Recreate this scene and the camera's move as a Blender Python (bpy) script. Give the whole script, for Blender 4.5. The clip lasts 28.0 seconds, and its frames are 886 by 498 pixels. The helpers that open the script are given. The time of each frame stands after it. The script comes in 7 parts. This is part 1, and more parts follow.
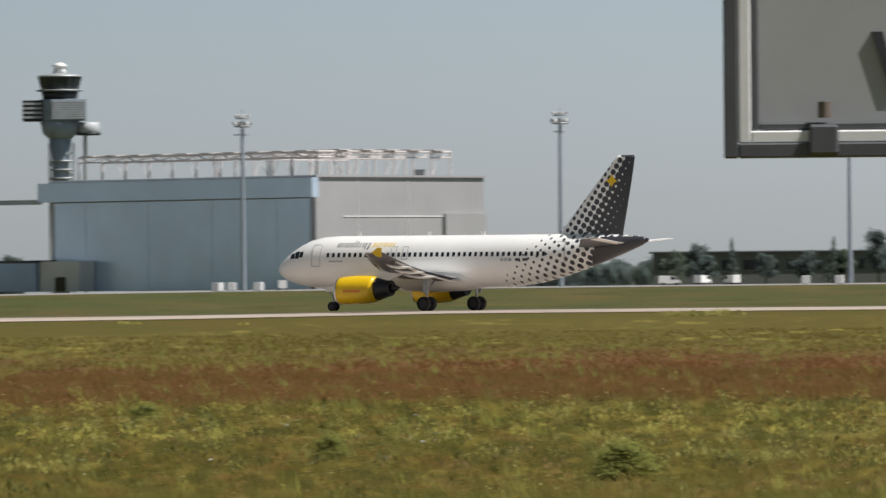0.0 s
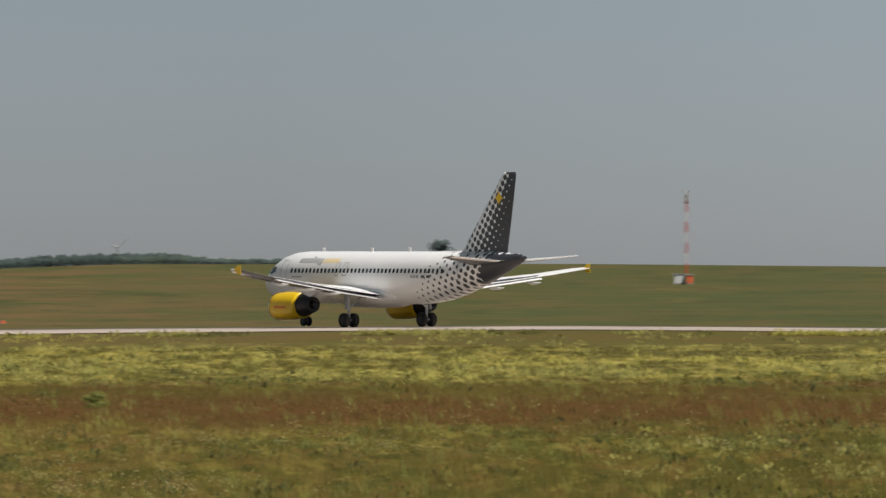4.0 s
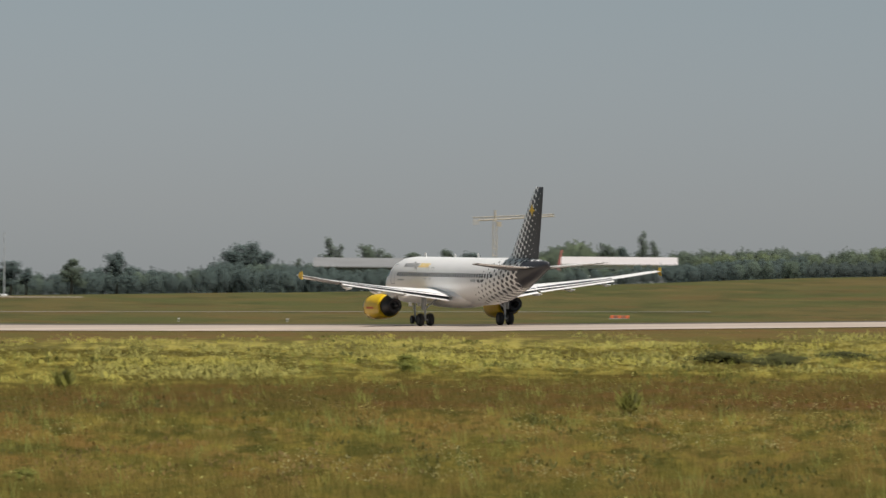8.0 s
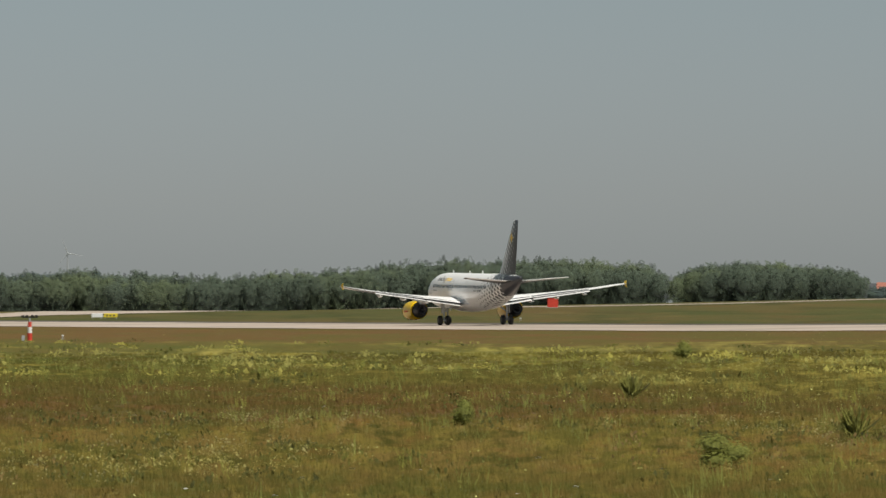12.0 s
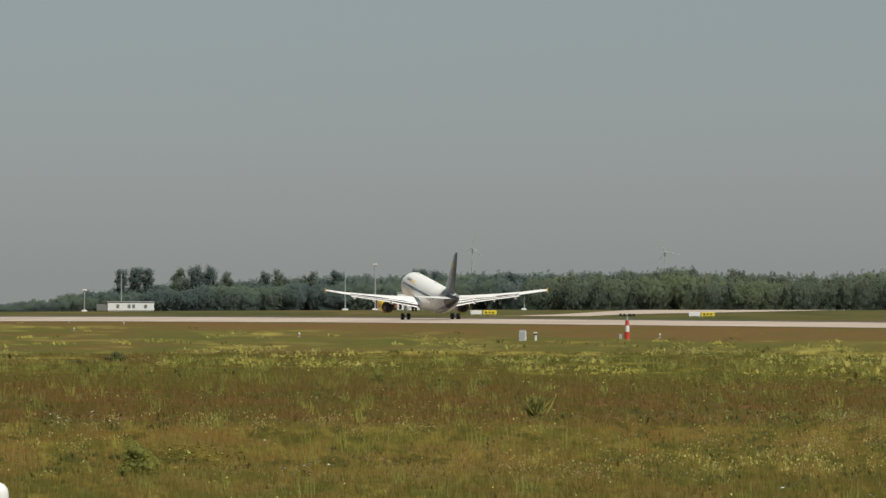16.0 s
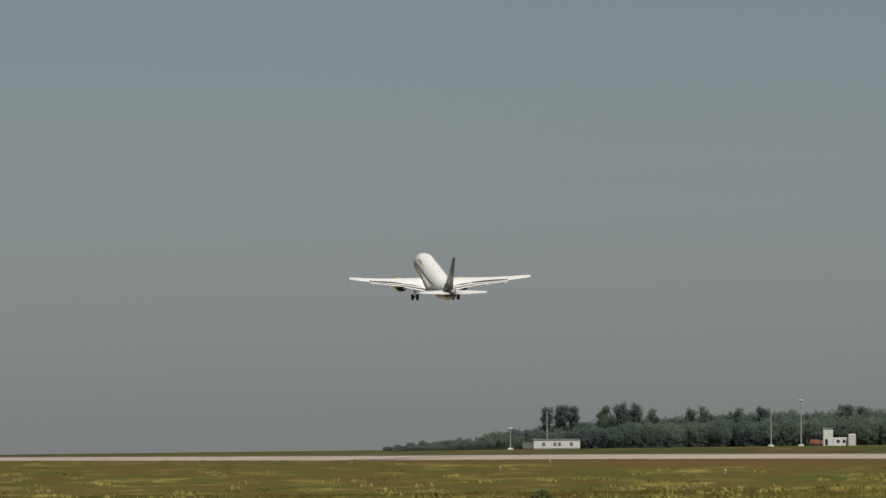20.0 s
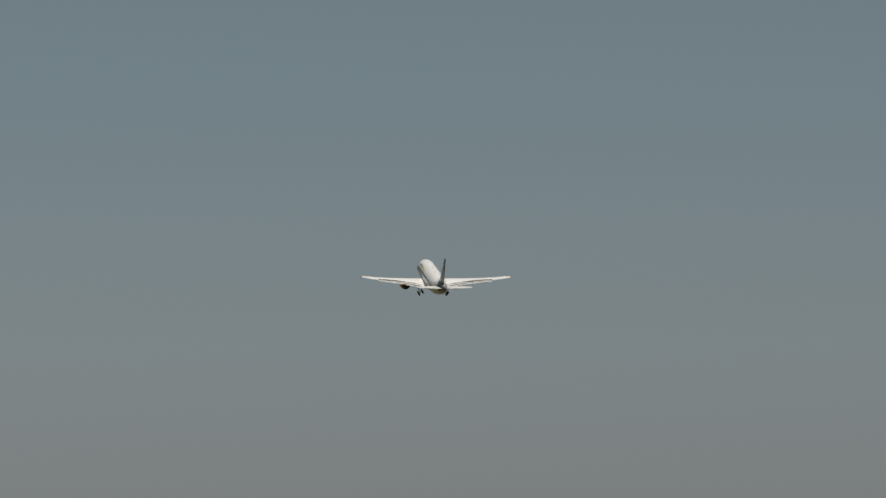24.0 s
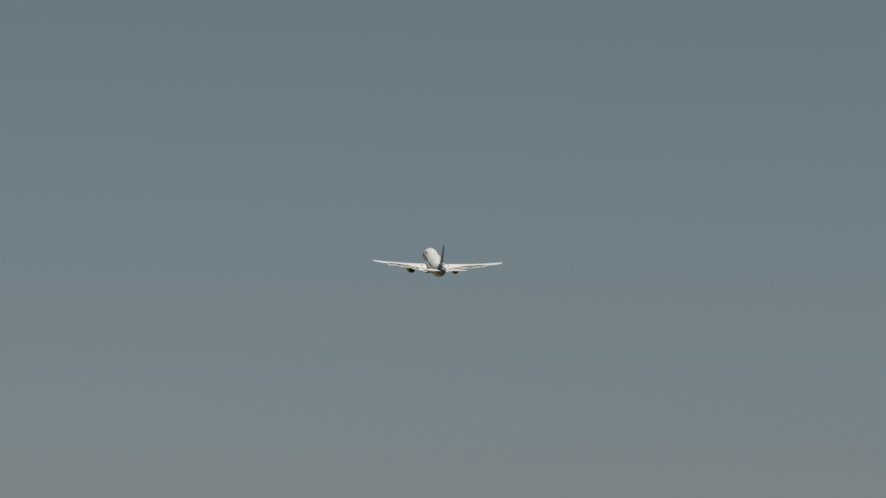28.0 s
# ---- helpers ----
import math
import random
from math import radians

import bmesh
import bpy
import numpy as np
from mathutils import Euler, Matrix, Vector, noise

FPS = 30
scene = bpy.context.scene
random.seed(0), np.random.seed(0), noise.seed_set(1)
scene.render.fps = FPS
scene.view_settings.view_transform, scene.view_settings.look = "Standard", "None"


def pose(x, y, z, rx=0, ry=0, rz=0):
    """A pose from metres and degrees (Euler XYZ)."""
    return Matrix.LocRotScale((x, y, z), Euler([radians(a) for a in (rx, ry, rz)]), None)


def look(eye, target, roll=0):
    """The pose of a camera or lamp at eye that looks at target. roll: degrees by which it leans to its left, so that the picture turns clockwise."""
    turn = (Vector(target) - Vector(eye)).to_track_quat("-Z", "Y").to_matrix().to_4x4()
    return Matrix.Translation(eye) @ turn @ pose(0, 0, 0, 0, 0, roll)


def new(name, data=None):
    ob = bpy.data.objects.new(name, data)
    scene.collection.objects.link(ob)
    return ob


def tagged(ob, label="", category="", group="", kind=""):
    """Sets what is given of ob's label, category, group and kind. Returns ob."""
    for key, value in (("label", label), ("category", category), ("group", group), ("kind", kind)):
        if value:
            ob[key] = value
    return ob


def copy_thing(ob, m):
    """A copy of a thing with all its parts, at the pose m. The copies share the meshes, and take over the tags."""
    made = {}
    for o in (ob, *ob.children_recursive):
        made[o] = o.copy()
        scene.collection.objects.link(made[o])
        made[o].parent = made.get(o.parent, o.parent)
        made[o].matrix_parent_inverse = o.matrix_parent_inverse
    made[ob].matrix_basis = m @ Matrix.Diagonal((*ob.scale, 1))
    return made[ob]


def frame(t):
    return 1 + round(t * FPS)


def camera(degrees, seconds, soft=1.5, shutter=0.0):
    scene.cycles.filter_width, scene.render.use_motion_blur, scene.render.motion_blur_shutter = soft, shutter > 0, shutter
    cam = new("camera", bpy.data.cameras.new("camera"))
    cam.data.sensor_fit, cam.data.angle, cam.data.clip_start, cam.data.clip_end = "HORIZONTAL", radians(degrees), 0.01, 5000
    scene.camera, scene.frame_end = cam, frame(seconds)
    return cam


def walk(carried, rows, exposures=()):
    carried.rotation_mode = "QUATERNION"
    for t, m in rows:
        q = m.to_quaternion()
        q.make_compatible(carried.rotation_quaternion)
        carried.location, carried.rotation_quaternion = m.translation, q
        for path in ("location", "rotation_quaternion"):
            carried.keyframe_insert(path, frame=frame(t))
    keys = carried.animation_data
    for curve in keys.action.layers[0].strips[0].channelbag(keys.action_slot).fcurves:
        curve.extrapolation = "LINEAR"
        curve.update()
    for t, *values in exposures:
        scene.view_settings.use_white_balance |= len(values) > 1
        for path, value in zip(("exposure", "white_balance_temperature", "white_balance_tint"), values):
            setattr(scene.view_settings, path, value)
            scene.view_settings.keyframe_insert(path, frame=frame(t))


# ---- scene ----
# A long lens on a stand, 4 m above the near field; it only turns. Azimuth and height are
# given as small angles in units of 1/14000 rad (az clockwise from +y, up from the level).
LENS = 14000.0
EYE = Vector((0.0, 0.0, 4.0))
cam = camera(2 * math.degrees(math.atan(784 / LENS)), 28.0, soft=1.5, shutter=0.22)


def spot(az, up, r):
    """World place at azimuth az, height angle up and ground range r."""
    a = az / LENS
    return Vector((r * math.sin(a), r * math.cos(a), EYE.z + up / LENS * r))


# seconds, azimuth, height, roll in thousandths of a radian
PAN = [
    (0.0, 10189.1, 67.4, 9.0),
    (0.5, 9715.8, 67.6, 7.0),
    (1.0, 9262.9, 71.0, 6.4),
    (1.5, 8825.3, 75.0, 4.5),
    (2.0, 8402.7, 84.5, 2.8),
    (2.5, 7976.0, 91.0, 2.0),
    (3.0, 7535.9, 96.5, 0.9),
    (3.5, 7106.9, 99.9, -0.1),
    (4.5, 6285.0, 82.0, -2.0),
    (5.5, 5490.0, 60.5, -4.0),
    (6.0, 5101.9, 54.5, -4.8),
    (6.5, 4729.0, 50.5, -5.7),
    (7.0, 4403.3, 49.1, -6.6),
    (7.5, 4090.4, 51.5, -7.6),
    (8.0, 3786.4, 58.0, -8.6),
    (8.5, 3492.2, 65.8, -9.3),
    (9.0, 3217.1, 73.2, -9.4),
    (9.5, 2961.5, 75.0, -8.8),
    (10.0, 2728.8, 75.3, -7.6),
    (10.5, 2516.6, 72.7, -5.8),
    (11.0, 2323.3, 67.0, -3.3),
    (11.5, 2143.6, 58.4, -0.5),
    (12.0, 1972.9, 52.4, 1.9),
    (12.5, 1808.6, 51.1, 3.1),
    (13.0, 1652.4, 52.0, 3.2),
    (13.5, 1506.4, 56.1, 2.4),
    (14.5, 1258.0, 54.5, 0.5),
    (15.5, 1023.3, 53.3, -0.8),
    (16.0, 916.0, 51.0, -1.2),
    (16.5, 808.8, 53.1, -1.2),
    (17.0, 702.9, 63.7, -0.8),
    (17.5, 596.5, 83.6, 0.1),
    (18.0, 494.1, 111.8, 1.2),
    (18.5, 398.4, 148.3, 2.6),
    (19.0, 311.9, 193.9, 3.9),
    (19.5, 234.2, 247.0, 5.2),
    (20.0, 165.1, 295.6, 6.7),
    (20.5, 105.6, 340.5, 8.3),
    (21.0, 58.2, 379.2, 9.8),
    (21.5, -0.0, 428.1, 11.4),
    (22.5, -110.0, 505.0, 11.0),
    (23.5, -219.6, 586.3, 8.0),
    (24.0, -268.8, 620.3, 5.0),
    (24.5, -315.2, 653.0, 2.5),
    (25.0, -356.6, 685.2, 0.0),
    (25.5, -392.8, 715.6, -2.0),
    (26.0, -431.9, 748.0, -4.0),
    (26.5, -472.7, 780.2, -3.5),
    (27.0, -506.8, 810.0, -3.0),
    (27.5, -538.8, 841.0, 0.0),
    (28.0, -567.8, 877.4, 3.0),
]
walk(cam, [(t, look(EYE, spot(az, up, 1000.0), -math.degrees(roll / 1000))) for t, az, up, roll in PAN],
     exposures=[(0.0, 0.12, 6350, 12), (1.5, 0.0, 6350, 12), (3.0, -0.04, 6400, 12), (6.0, 0.09, 6400, 13), (8.0, 0.05, 6450, 12), (9.0, -0.03, 6480, 11), (10.0, -0.02, 6500, 10), (13.0, -0.02, 6550, 8), (17.0, -0.04, 6580, 8),
                (18.5, -0.16, 6600, 8), (20.0, -0.41, 6600, 9), (24.0, -0.62, 6520, 10), (28.0, -0.64, 6480, 10)])

# ---- light ----
SUN_AZ, SUN_EL = radians(150.0), radians(57.0)
world = bpy.data.worlds.new("sky")
scene.world = world
world.use_nodes = True
wn = world.node_tree.nodes
wl = world.node_tree.links
sky = wn.new("ShaderNodeTexSky")
sky.sky_type = "NISHITA"
sky.sun_disc = False
sky.sun_elevation = SUN_EL
sky.sun_rotation = SUN_AZ
sky.air_density = 0.4
sky.dust_density = 0.4
sky.ozone_density = 1.0
hsv = wn.new("ShaderNodeHueSaturation")
hsv.inputs["Saturation"].default_value = 0.14
wl.new(sky.outputs["Color"], hsv.inputs["Color"])
haze = wn.new("ShaderNodeMix")  # a grey blue summer haze
haze.data_type = "RGBA"
haze.blend_type = "MULTIPLY"
haze.inputs[0].default_value = 1.0
geo = wn.new("ShaderNodeTexCoord")
sxyz = wn.new("ShaderNodeSeparateXYZ")
wl.new(geo.outputs["Generated"], sxyz.inputs[0])
lift = wn.new("ShaderNodeMapRange")  # grey in the dust near the ground, bluer above it
lift.inputs["From Min"].default_value = 0.010
lift.inputs["From Max"].default_value = 0.066
wl.new(sxyz.outputs["Z"], lift.inputs["Value"])
tint = wn.new("ShaderNodeMix")
tint.data_type = "RGBA"
tint.inputs[6].default_value = (0.945, 0.98, 0.955, 1)
tint.inputs[7].default_value = (0.80, 1.03, 1.095, 1)
wl.new(lift.outputs[0], tint.inputs[0])
east = wn.new("ShaderNodeMapRange")  # lighter haze towards the sun
east.inputs["From Min"].default_value = 0.44
east.inputs["From Max"].default_value = 0.72
east.inputs["To Min"].default_value = 1.0
east.inputs["To Max"].default_value = 1.52
wl.new(sxyz.outputs["X"], east.inputs["Value"])
glow = wn.new("ShaderNodeVectorMath")
glow.operation = "SCALE"
wl.new(tint.outputs[2], glow.inputs[0])
wl.new(east.outputs[0], glow.inputs["Scale"])
wl.new(glow.outputs[0], haze.inputs[7])
wl.new(hsv.outputs["Color"], haze.inputs[6])
wl.new(haze.outputs[2], wn["Background"].inputs["Color"])
wn["Background"].inputs["Strength"].default_value = 0.0525
sun = new("sun", bpy.data.lights.new("sun", "SUN"))
sun.data.energy = 5.0
sun.data.angle = radians(0.6)
sun.data.color = (1.0, 0.95, 0.87)
sun.matrix_world = look(Vector((math.sin(SUN_AZ) * math.cos(SUN_EL), math.cos(SUN_AZ) * math.cos(SUN_EL), math.sin(SUN_EL))) * 500, (0, 0, 0))

# ---- materials ----
def nodes_of(name, rough=0.6, metal=0.0, spec=0.5):
    m = bpy.data.materials.new(name)
    m.use_nodes = True
    nt = m.node_tree
    b = nt.nodes["Principled BSDF"]
    b.inputs["Roughness"].default_value = rough
    b.inputs["Metallic"].default_value = metal
    b.inputs["Specular IOR Level"].default_value = spec
    return m, nt, b


def nd(nt, kind, **vals):
    n = nt.nodes.new(kind)
    for k, v in vals.items():
        n.inputs[k].default_value = v
    return n


def mth(nt, op, a, b=None, clamp=False):
    n = nt.nodes.new("ShaderNodeMath")
    n.operation = op
    n.use_clamp = clamp
    for i, v in enumerate((a, b)):
        if v is None:
            continue
        if isinstance(v, (int, float)):
            n.inputs[i].default_value = v
        else:
            nt.links.new(v, n.inputs[i])
    return n.outputs[0]


def mixc(nt, fac, a, b):
    n = nt.nodes.new("ShaderNodeMix")
    n.data_type = "RGBA"
    for slot, v in ((0, fac), (6, a), (7, b)):
        if isinstance(v, tuple):
            n.inputs[slot].default_value = (*v, 1)
        elif isinstance(v, (int, float)):
            n.inputs[slot].default_value = v
        else:
            nt.links.new(v, n.inputs[slot])
    return n.outputs[2]


def noise_fac(nt, scale, detail=4, lo=0.35, hi=0.65, space="Object", stretch=None):
    tc = nt.nodes.new("ShaderNodeTexCoord")
    out = tc.outputs[space]
    if stretch:
        mp = nt.nodes.new("ShaderNodeMapping")
        mp.inputs["Scale"].default_value = stretch
        nt.links.new(out, mp.inputs["Vector"])
        out = mp.outputs[0]
    n = nd(nt, "ShaderNodeTexNoise", Scale=scale, Detail=detail)
    nt.links.new(out, n.inputs["Vector"])
    r = nt.nodes.new("ShaderNodeMapRange")
    r.inputs["From Min"].default_value = lo
    r.inputs["From Max"].default_value = hi
    nt.links.new(n.outputs["Fac"], r.inputs["Value"])
    return r.outputs[0]


def simple(name, col, rough=0.6, metal=0.0, vary=0.15, scale=2.0, fine=20.0, bump=0.0, spec=0.5):
    """A painted or natural surface with variation at two scales."""
    m, nt, b = nodes_of(name, rough, metal, spec)
    dark = tuple(c * (1 - vary) for c in col)
    lite = tuple(min(1, c * (1 + vary)) for c in col)
    c1 = mixc(nt, noise_fac(nt, scale), dark, lite)
    c2 = mixc(nt, mth(nt, "MULTIPLY", noise_fac(nt, fine, 3), 0.35), c1, tuple(c * (1 - vary * 1.5) for c in col))
    nt.links.new(c2, b.inputs["Base Color"])
    if bump:
        bp = nd(nt, "ShaderNodeBump", Strength=bump, Distance=0.02)
        nt.links.new(noise_fac(nt, fine, 5), bp.inputs["Height"])
        nt.links.new(bp.outputs[0], b.inputs["Normal"])
    return m


WHITE = simple("white paint", (0.88, 0.87, 0.86), 0.28, vary=0.03, scale=0.4, fine=6)
YELLOW = simple("yellow paint", (0.80, 0.52, 0.01), 0.3, vary=0.06, scale=0.6, fine=6)
CHARCOAL = simple("charcoal paint", (0.045, 0.047, 0.055), 0.35, vary=0.15)
WINGGREY = simple("light grey paint", (0.83, 0.82, 0.81), 0.35, vary=0.04, scale=0.5)
BRIGHT = simple("bare aluminium", (0.75, 0.75, 0.76), 0.25, metal=0.9, vary=0.05)
DARKMETAL = simple("dark metal", (0.05, 0.05, 0.055), 0.45, metal=0.6, vary=0.2)
RUBBER = simple("tyre rubber", (0.018, 0.018, 0.02), 0.8, vary=0.25)
STEEL = simple("galvanised steel", (0.42, 0.44, 0.46), 0.5, metal=0.3, vary=0.12)
PANE = simple("dark glazing", (0.02, 0.024, 0.03), 0.08, vary=0.2)
ASPHALT = simple("pale worn concrete", (0.43, 0.355, 0.295), 0.85, vary=0.2, scale=0.04, fine=1.2, bump=0.2)
TARMAC = simple("dark worn tarmac", (0.085, 0.072, 0.060), 0.85, vary=0.25, scale=0.05, fine=1.2)
REDW = simple("signal red paint", (0.55, 0.05, 0.03), 0.5, vary=0.1)
ORANGE = simple("orange paint", (0.70, 0.16, 0.06), 0.55, vary=0.1)
BLUE = simple("blue paint", (0.03, 0.17, 0.42), 0.35, vary=0.06)
CONC = simple("weathered concrete", (0.40, 0.40, 0.39), 0.8, vary=0.18, scale=0.3, fine=3, bump=0.15)
CLAD_W = simple("white wall cladding", (0.72, 0.72, 0.72), 0.55, vary=0.05, scale=0.1)
CLAD_G = simple("grey blue wall cladding", (0.68, 0.79, 0.94), 0.34, metal=0.55, vary=0.05, scale=0.1)
DARKROOF = simple("dark roof sheeting", (0.07, 0.075, 0.08), 0.6, vary=0.15)
TILE_R = simple("red roof tiles", (0.33, 0.13, 0.09), 0.8, vary=0.2)
BARK = simple("bark", (0.06, 0.048, 0.035), 0.9, vary=0.3)


def foliage(name, col, vary=0.15, soft=0.16, gaps=0.5):
    m, nt, b = nodes_of(name, 0.7, spec=0.2)
    g = nt.nodes.new("ShaderNodeNewGeometry")
    c = mixc(nt, g.outputs["Random Per Island"], tuple(v * (1 - vary) for v in col), tuple(v * (1 + vary) for v in col))
    c2 = mixc(nt, noise_fac(nt, 0.12, 2), c, tuple(v * 0.85 for v in col))
    c2 = mixc(nt, mth(nt, "MULTIPLY", noise_fac(nt, 0.035, 3, 0.50, 0.62), 0.7), c2, (col[0] * 1.35, col[1] * 1.3, col[2] * 0.95))
    up = nt.nodes.new("ShaderNodeVectorMath")  # leaf sprays scatter light like a soft mass
    up.operation = "MULTIPLY_ADD"
    up.inputs[1].default_value = (soft, soft, soft)
    up.inputs[2].default_value = (0.05, -0.15, 0.55)
    nt.links.new(g.outputs["Normal"], up.inputs[0])
    nz = nt.nodes.new("ShaderNodeVectorMath")
    nz.operation = "NORMALIZE"
    nt.links.new(up.outputs[0], nz.inputs[0])
    nt.links.new(nz.outputs[0], b.inputs["Normal"])
    nt.links.new(c2, b.inputs["Base Color"])
    tl = nt.nodes.new("ShaderNodeBsdfTranslucent")
    mx = nt.nodes.new("ShaderNodeMixShader")
    mx.inputs[0].default_value = 0.5
    nt.links.new(c2, tl.inputs["Color"])
    nt.links.new(b.outputs[0], mx.inputs[1])
    nt.links.new(tl.outputs[0], mx.inputs[2])
    air = nt.nodes.new("ShaderNodeBsdfTransparent")  # gaps between the leaves of a spray
    mx2 = nt.nodes.new("ShaderNodeMixShader")
    mx2.inputs[0].default_value = gaps
    nt.links.new(mx.outputs[0], mx2.inputs[1])
    nt.links.new(air.outputs[0], mx2.inputs[2])
    nt.links.new(mx2.outputs[0], nt.nodes["Material Output"].inputs["Surface"])
    return m


# tree leaf tones: lightened and blued, with the haze of distance in the colour
LEAF = foliage("hazed dark foliage", (0.120, 0.154, 0.112), 0.10, soft=0.06, gaps=0.5)
LEAF2 = foliage("haze blued foliage", (0.112, 0.150, 0.140), 0.10, soft=0.06, gaps=0.5)
WEED = foliage("meadow weed leaves", (0.250, 0.265, 0.068), 0.3, 0.35, 0.3)
OLIVE = foliage("dry olive leaves", (0.120, 0.125, 0.050), 0.3, 0.35, 0.3)
# haze is mixed into this tone too; firs and far broadleaf woods share it
LEAF_HAZE = foliage("hazed needles and far leaves", (0.104, 0.132, 0.122), 0.10, soft=0.06, gaps=0.5)


# azimuth; runway range, height, half width along the sight; far ground range, height
LAND = [(-30000, 2600, -70, 120, 4000, -64), (-1500, 2600, -68, 120, 4300, -64), (-600, 2080, -69, 150, 4000, -63), (0, 1600, -71, 140, 3600, -60),
        (400, 1370, -71, 128, 3000, -58), (890, 1200, -73, 112, 2600, -56), (1700, 979, -80, 92, 2400, -56), (2400, 854, -85, 84, 2300, -43),
        (3050, 757, -84.5, 74, 2200, -30), (3824, 686, -79, 70, 2100, -14), (4420, 648, -69, 68, 2000, 12), (4740, 633, -63, 68, 1900, 20), (5500, 624, -58, 68, 1700, 42),
        (6100, 621, -50, 66, 1500, 66), (6900, 620, -44, 64, 1420, 68), (7400, 621, -47, 64, 1380, 64), (7800, 622, -49, 64, 1360, 60), (8000, 622, -49, 64, 1500, 36), (8200, 623, -50, 64, 1720, 12), (8400, 623, -50, 64, 1900, -8),
        (8800, 624, -50, 64, 1900, -12), (9300, 626, -50, 64, 1900, -7), (9750, 626, -48, 64, 1900, -3), (10200, 626, -43, 64, 1900, -1), (12000, 640, -42, 64, 1900, 3),
        (30000, 640, -50, 64, 1900, 3)]
LAND_T = np.array(LAND, dtype=float)


# edges of the meadow's belts across the field: azimuth, end of the brown verge, of the flowering
# belt, start and end of the sorrel belt (depth angles in units of 1/14000 rad)
BELTS = [(-900, 70, 172, 182, 252), (-150, 72, 172, 182, 252), (250, 84, 172, 184, 254), (700, 96, 172, 184, 256), (1400, 110, 182, 192, 252), (2000, 116, 192, 200, 248), (2700, 116, 208, 218, 244),
         (3800, 100, 166, 178, 226), (5100, 84, 158, 166, 228), (6400, 76, 145, 166, 220), (7500, 76, 134, 164, 216), (8400, 88, 124, 162, 224), (9300, 86, 116, 152, 216), (10200, 58, 108, 131, 206), (11000, 56, 106, 128, 204)]


def field_material(name, blades, far=False):
    """Rough meadow in belts that lie across the field: brown verge, flowering, sorrel red, then mixed."""
    m, nt, b = nodes_of(name, 0.9, spec=0.1)
    tc = nt.nodes.new("ShaderNodeTexCoord")
    xyz = nt.nodes.new("ShaderNodeSeparateXYZ")
    nt.links.new(tc.outputs["Object"], xyz.inputs[0])
    rng_ = mth(nt, "SQRT", mth(nt, "ADD", mth(nt, "POWER", xyz.outputs["X"], 2.0), mth(nt, "POWER", xyz.outputs["Y"], 2.0)))
    v = mth(nt, "DIVIDE", mth(nt, "MULTIPLY", mth(nt, "SUBTRACT", 4.0, xyz.outputs["Z"]), LENS), rng_)
    az = mth(nt, "ARCTAN2", xyz.outputs["X"], xyz.outputs["Y"])
    bearing = mth(nt, "MULTIPLY", az, LENS)
    depth = v
    az = mth(nt, "DIVIDE", mth(nt, "ADD", az, 1000 / LENS), 12100 / LENS)
    lut = nt.nodes.new("ShaderNodeValToRGB")
    cr = lut.color_ramp
    cr.interpolation = "EASE"
    while len(cr.elements) < len(BELTS):
        cr.elements.new(0.5)
    for e, row in zip(cr.elements, BELTS):
        e.position = (row[0] + 1000) / 12100
        e.color = (row[1] / 400, row[2] / 400, row[3] / 400, row[4] / 400)
    nt.links.new(az, lut.inputs[0])
    sep = nt.nodes.new("ShaderNodeSeparateColor")
    nt.links.new(lut.outputs["Color"], sep.inputs[0])
    edges = [mth(nt, "MULTIPLY", o, 400.0) for o in (sep.outputs[0], sep.outputs[1], sep.outputs[2], lut.outputs["Alpha"])]
    # ragged edges: slow sweeps and clumps, larger where the field is near
    rag = mth(nt, "ADD", mth(nt, "MULTIPLY", mth(nt, "SUBTRACT", noise_fac(nt, 0.02, 3, 0.2, 0.8), 0.5), 0.16),
              mth(nt, "MULTIPLY", mth(nt, "SUBTRACT", noise_fac(nt, 0.16, 4, 0.2, 0.8), 0.5), 0.16))
    v = mth(nt, "MULTIPLY", v, mth(nt, "ADD", rag, 1.0))

    def beyond(edge, soft):
        mr = nt.nodes.new("ShaderNodeMapRange")
        mr.interpolation_type = "SMOOTHSTEP"
        nt.links.new(mth(nt, "SUBTRACT", v, edge), mr.inputs["Value"])
        mr.inputs["From Min"].default_value = -soft
        mr.inputs["From Max"].default_value = soft
        return mr.outputs[0]

    def within(fac, amount):
        return mth(nt, "MULTIPLY", fac, amount)

    def drift(wide, deep, seed, lo, hi, detail=4):
        """Patches of the meadow in rings round the hill: breadth and depth in the plan's angle units."""
        cx = nt.nodes.new("ShaderNodeCombineXYZ")
        nt.links.new(mth(nt, "DIVIDE", bearing, float(wide)), cx.inputs[0])
        nt.links.new(mth(nt, "DIVIDE", depth, float(deep)), cx.inputs[1])
        cx.inputs[2].default_value = seed * 7.3
        n = nd(nt, "ShaderNodeTexNoise", Scale=1.0, Detail=detail, Roughness=0.6)
        nt.links.new(cx.outputs[0], n.inputs["Vector"])
        r = nt.nodes.new("ShaderNodeMapRange")
        r.inputs["From Min"].default_value = lo
        r.inputs["From Max"].default_value = hi
        nt.links.new(n.outputs["Fac"], r.inputs["Value"])
        return r.outputs[0]

    def along(a0, a1, top):
        """Rises from 0 to top between two bearings."""
        mr = nd(nt, "ShaderNodeMapRange", **{"From Min": a0, "From Max": a1, "To Min": 0.0, "To Max": top})
        nt.links.new(bearing, mr.inputs["Value"])
        return mr.outputs[0]

    fine = noise_fac(nt, 1.6, 3, 0.45, 0.62)
    puffs = drift(42, 9, 1, 0.44, 0.60, 5)
    long_ = drift(300, 16, 2, 0.46, 0.62)
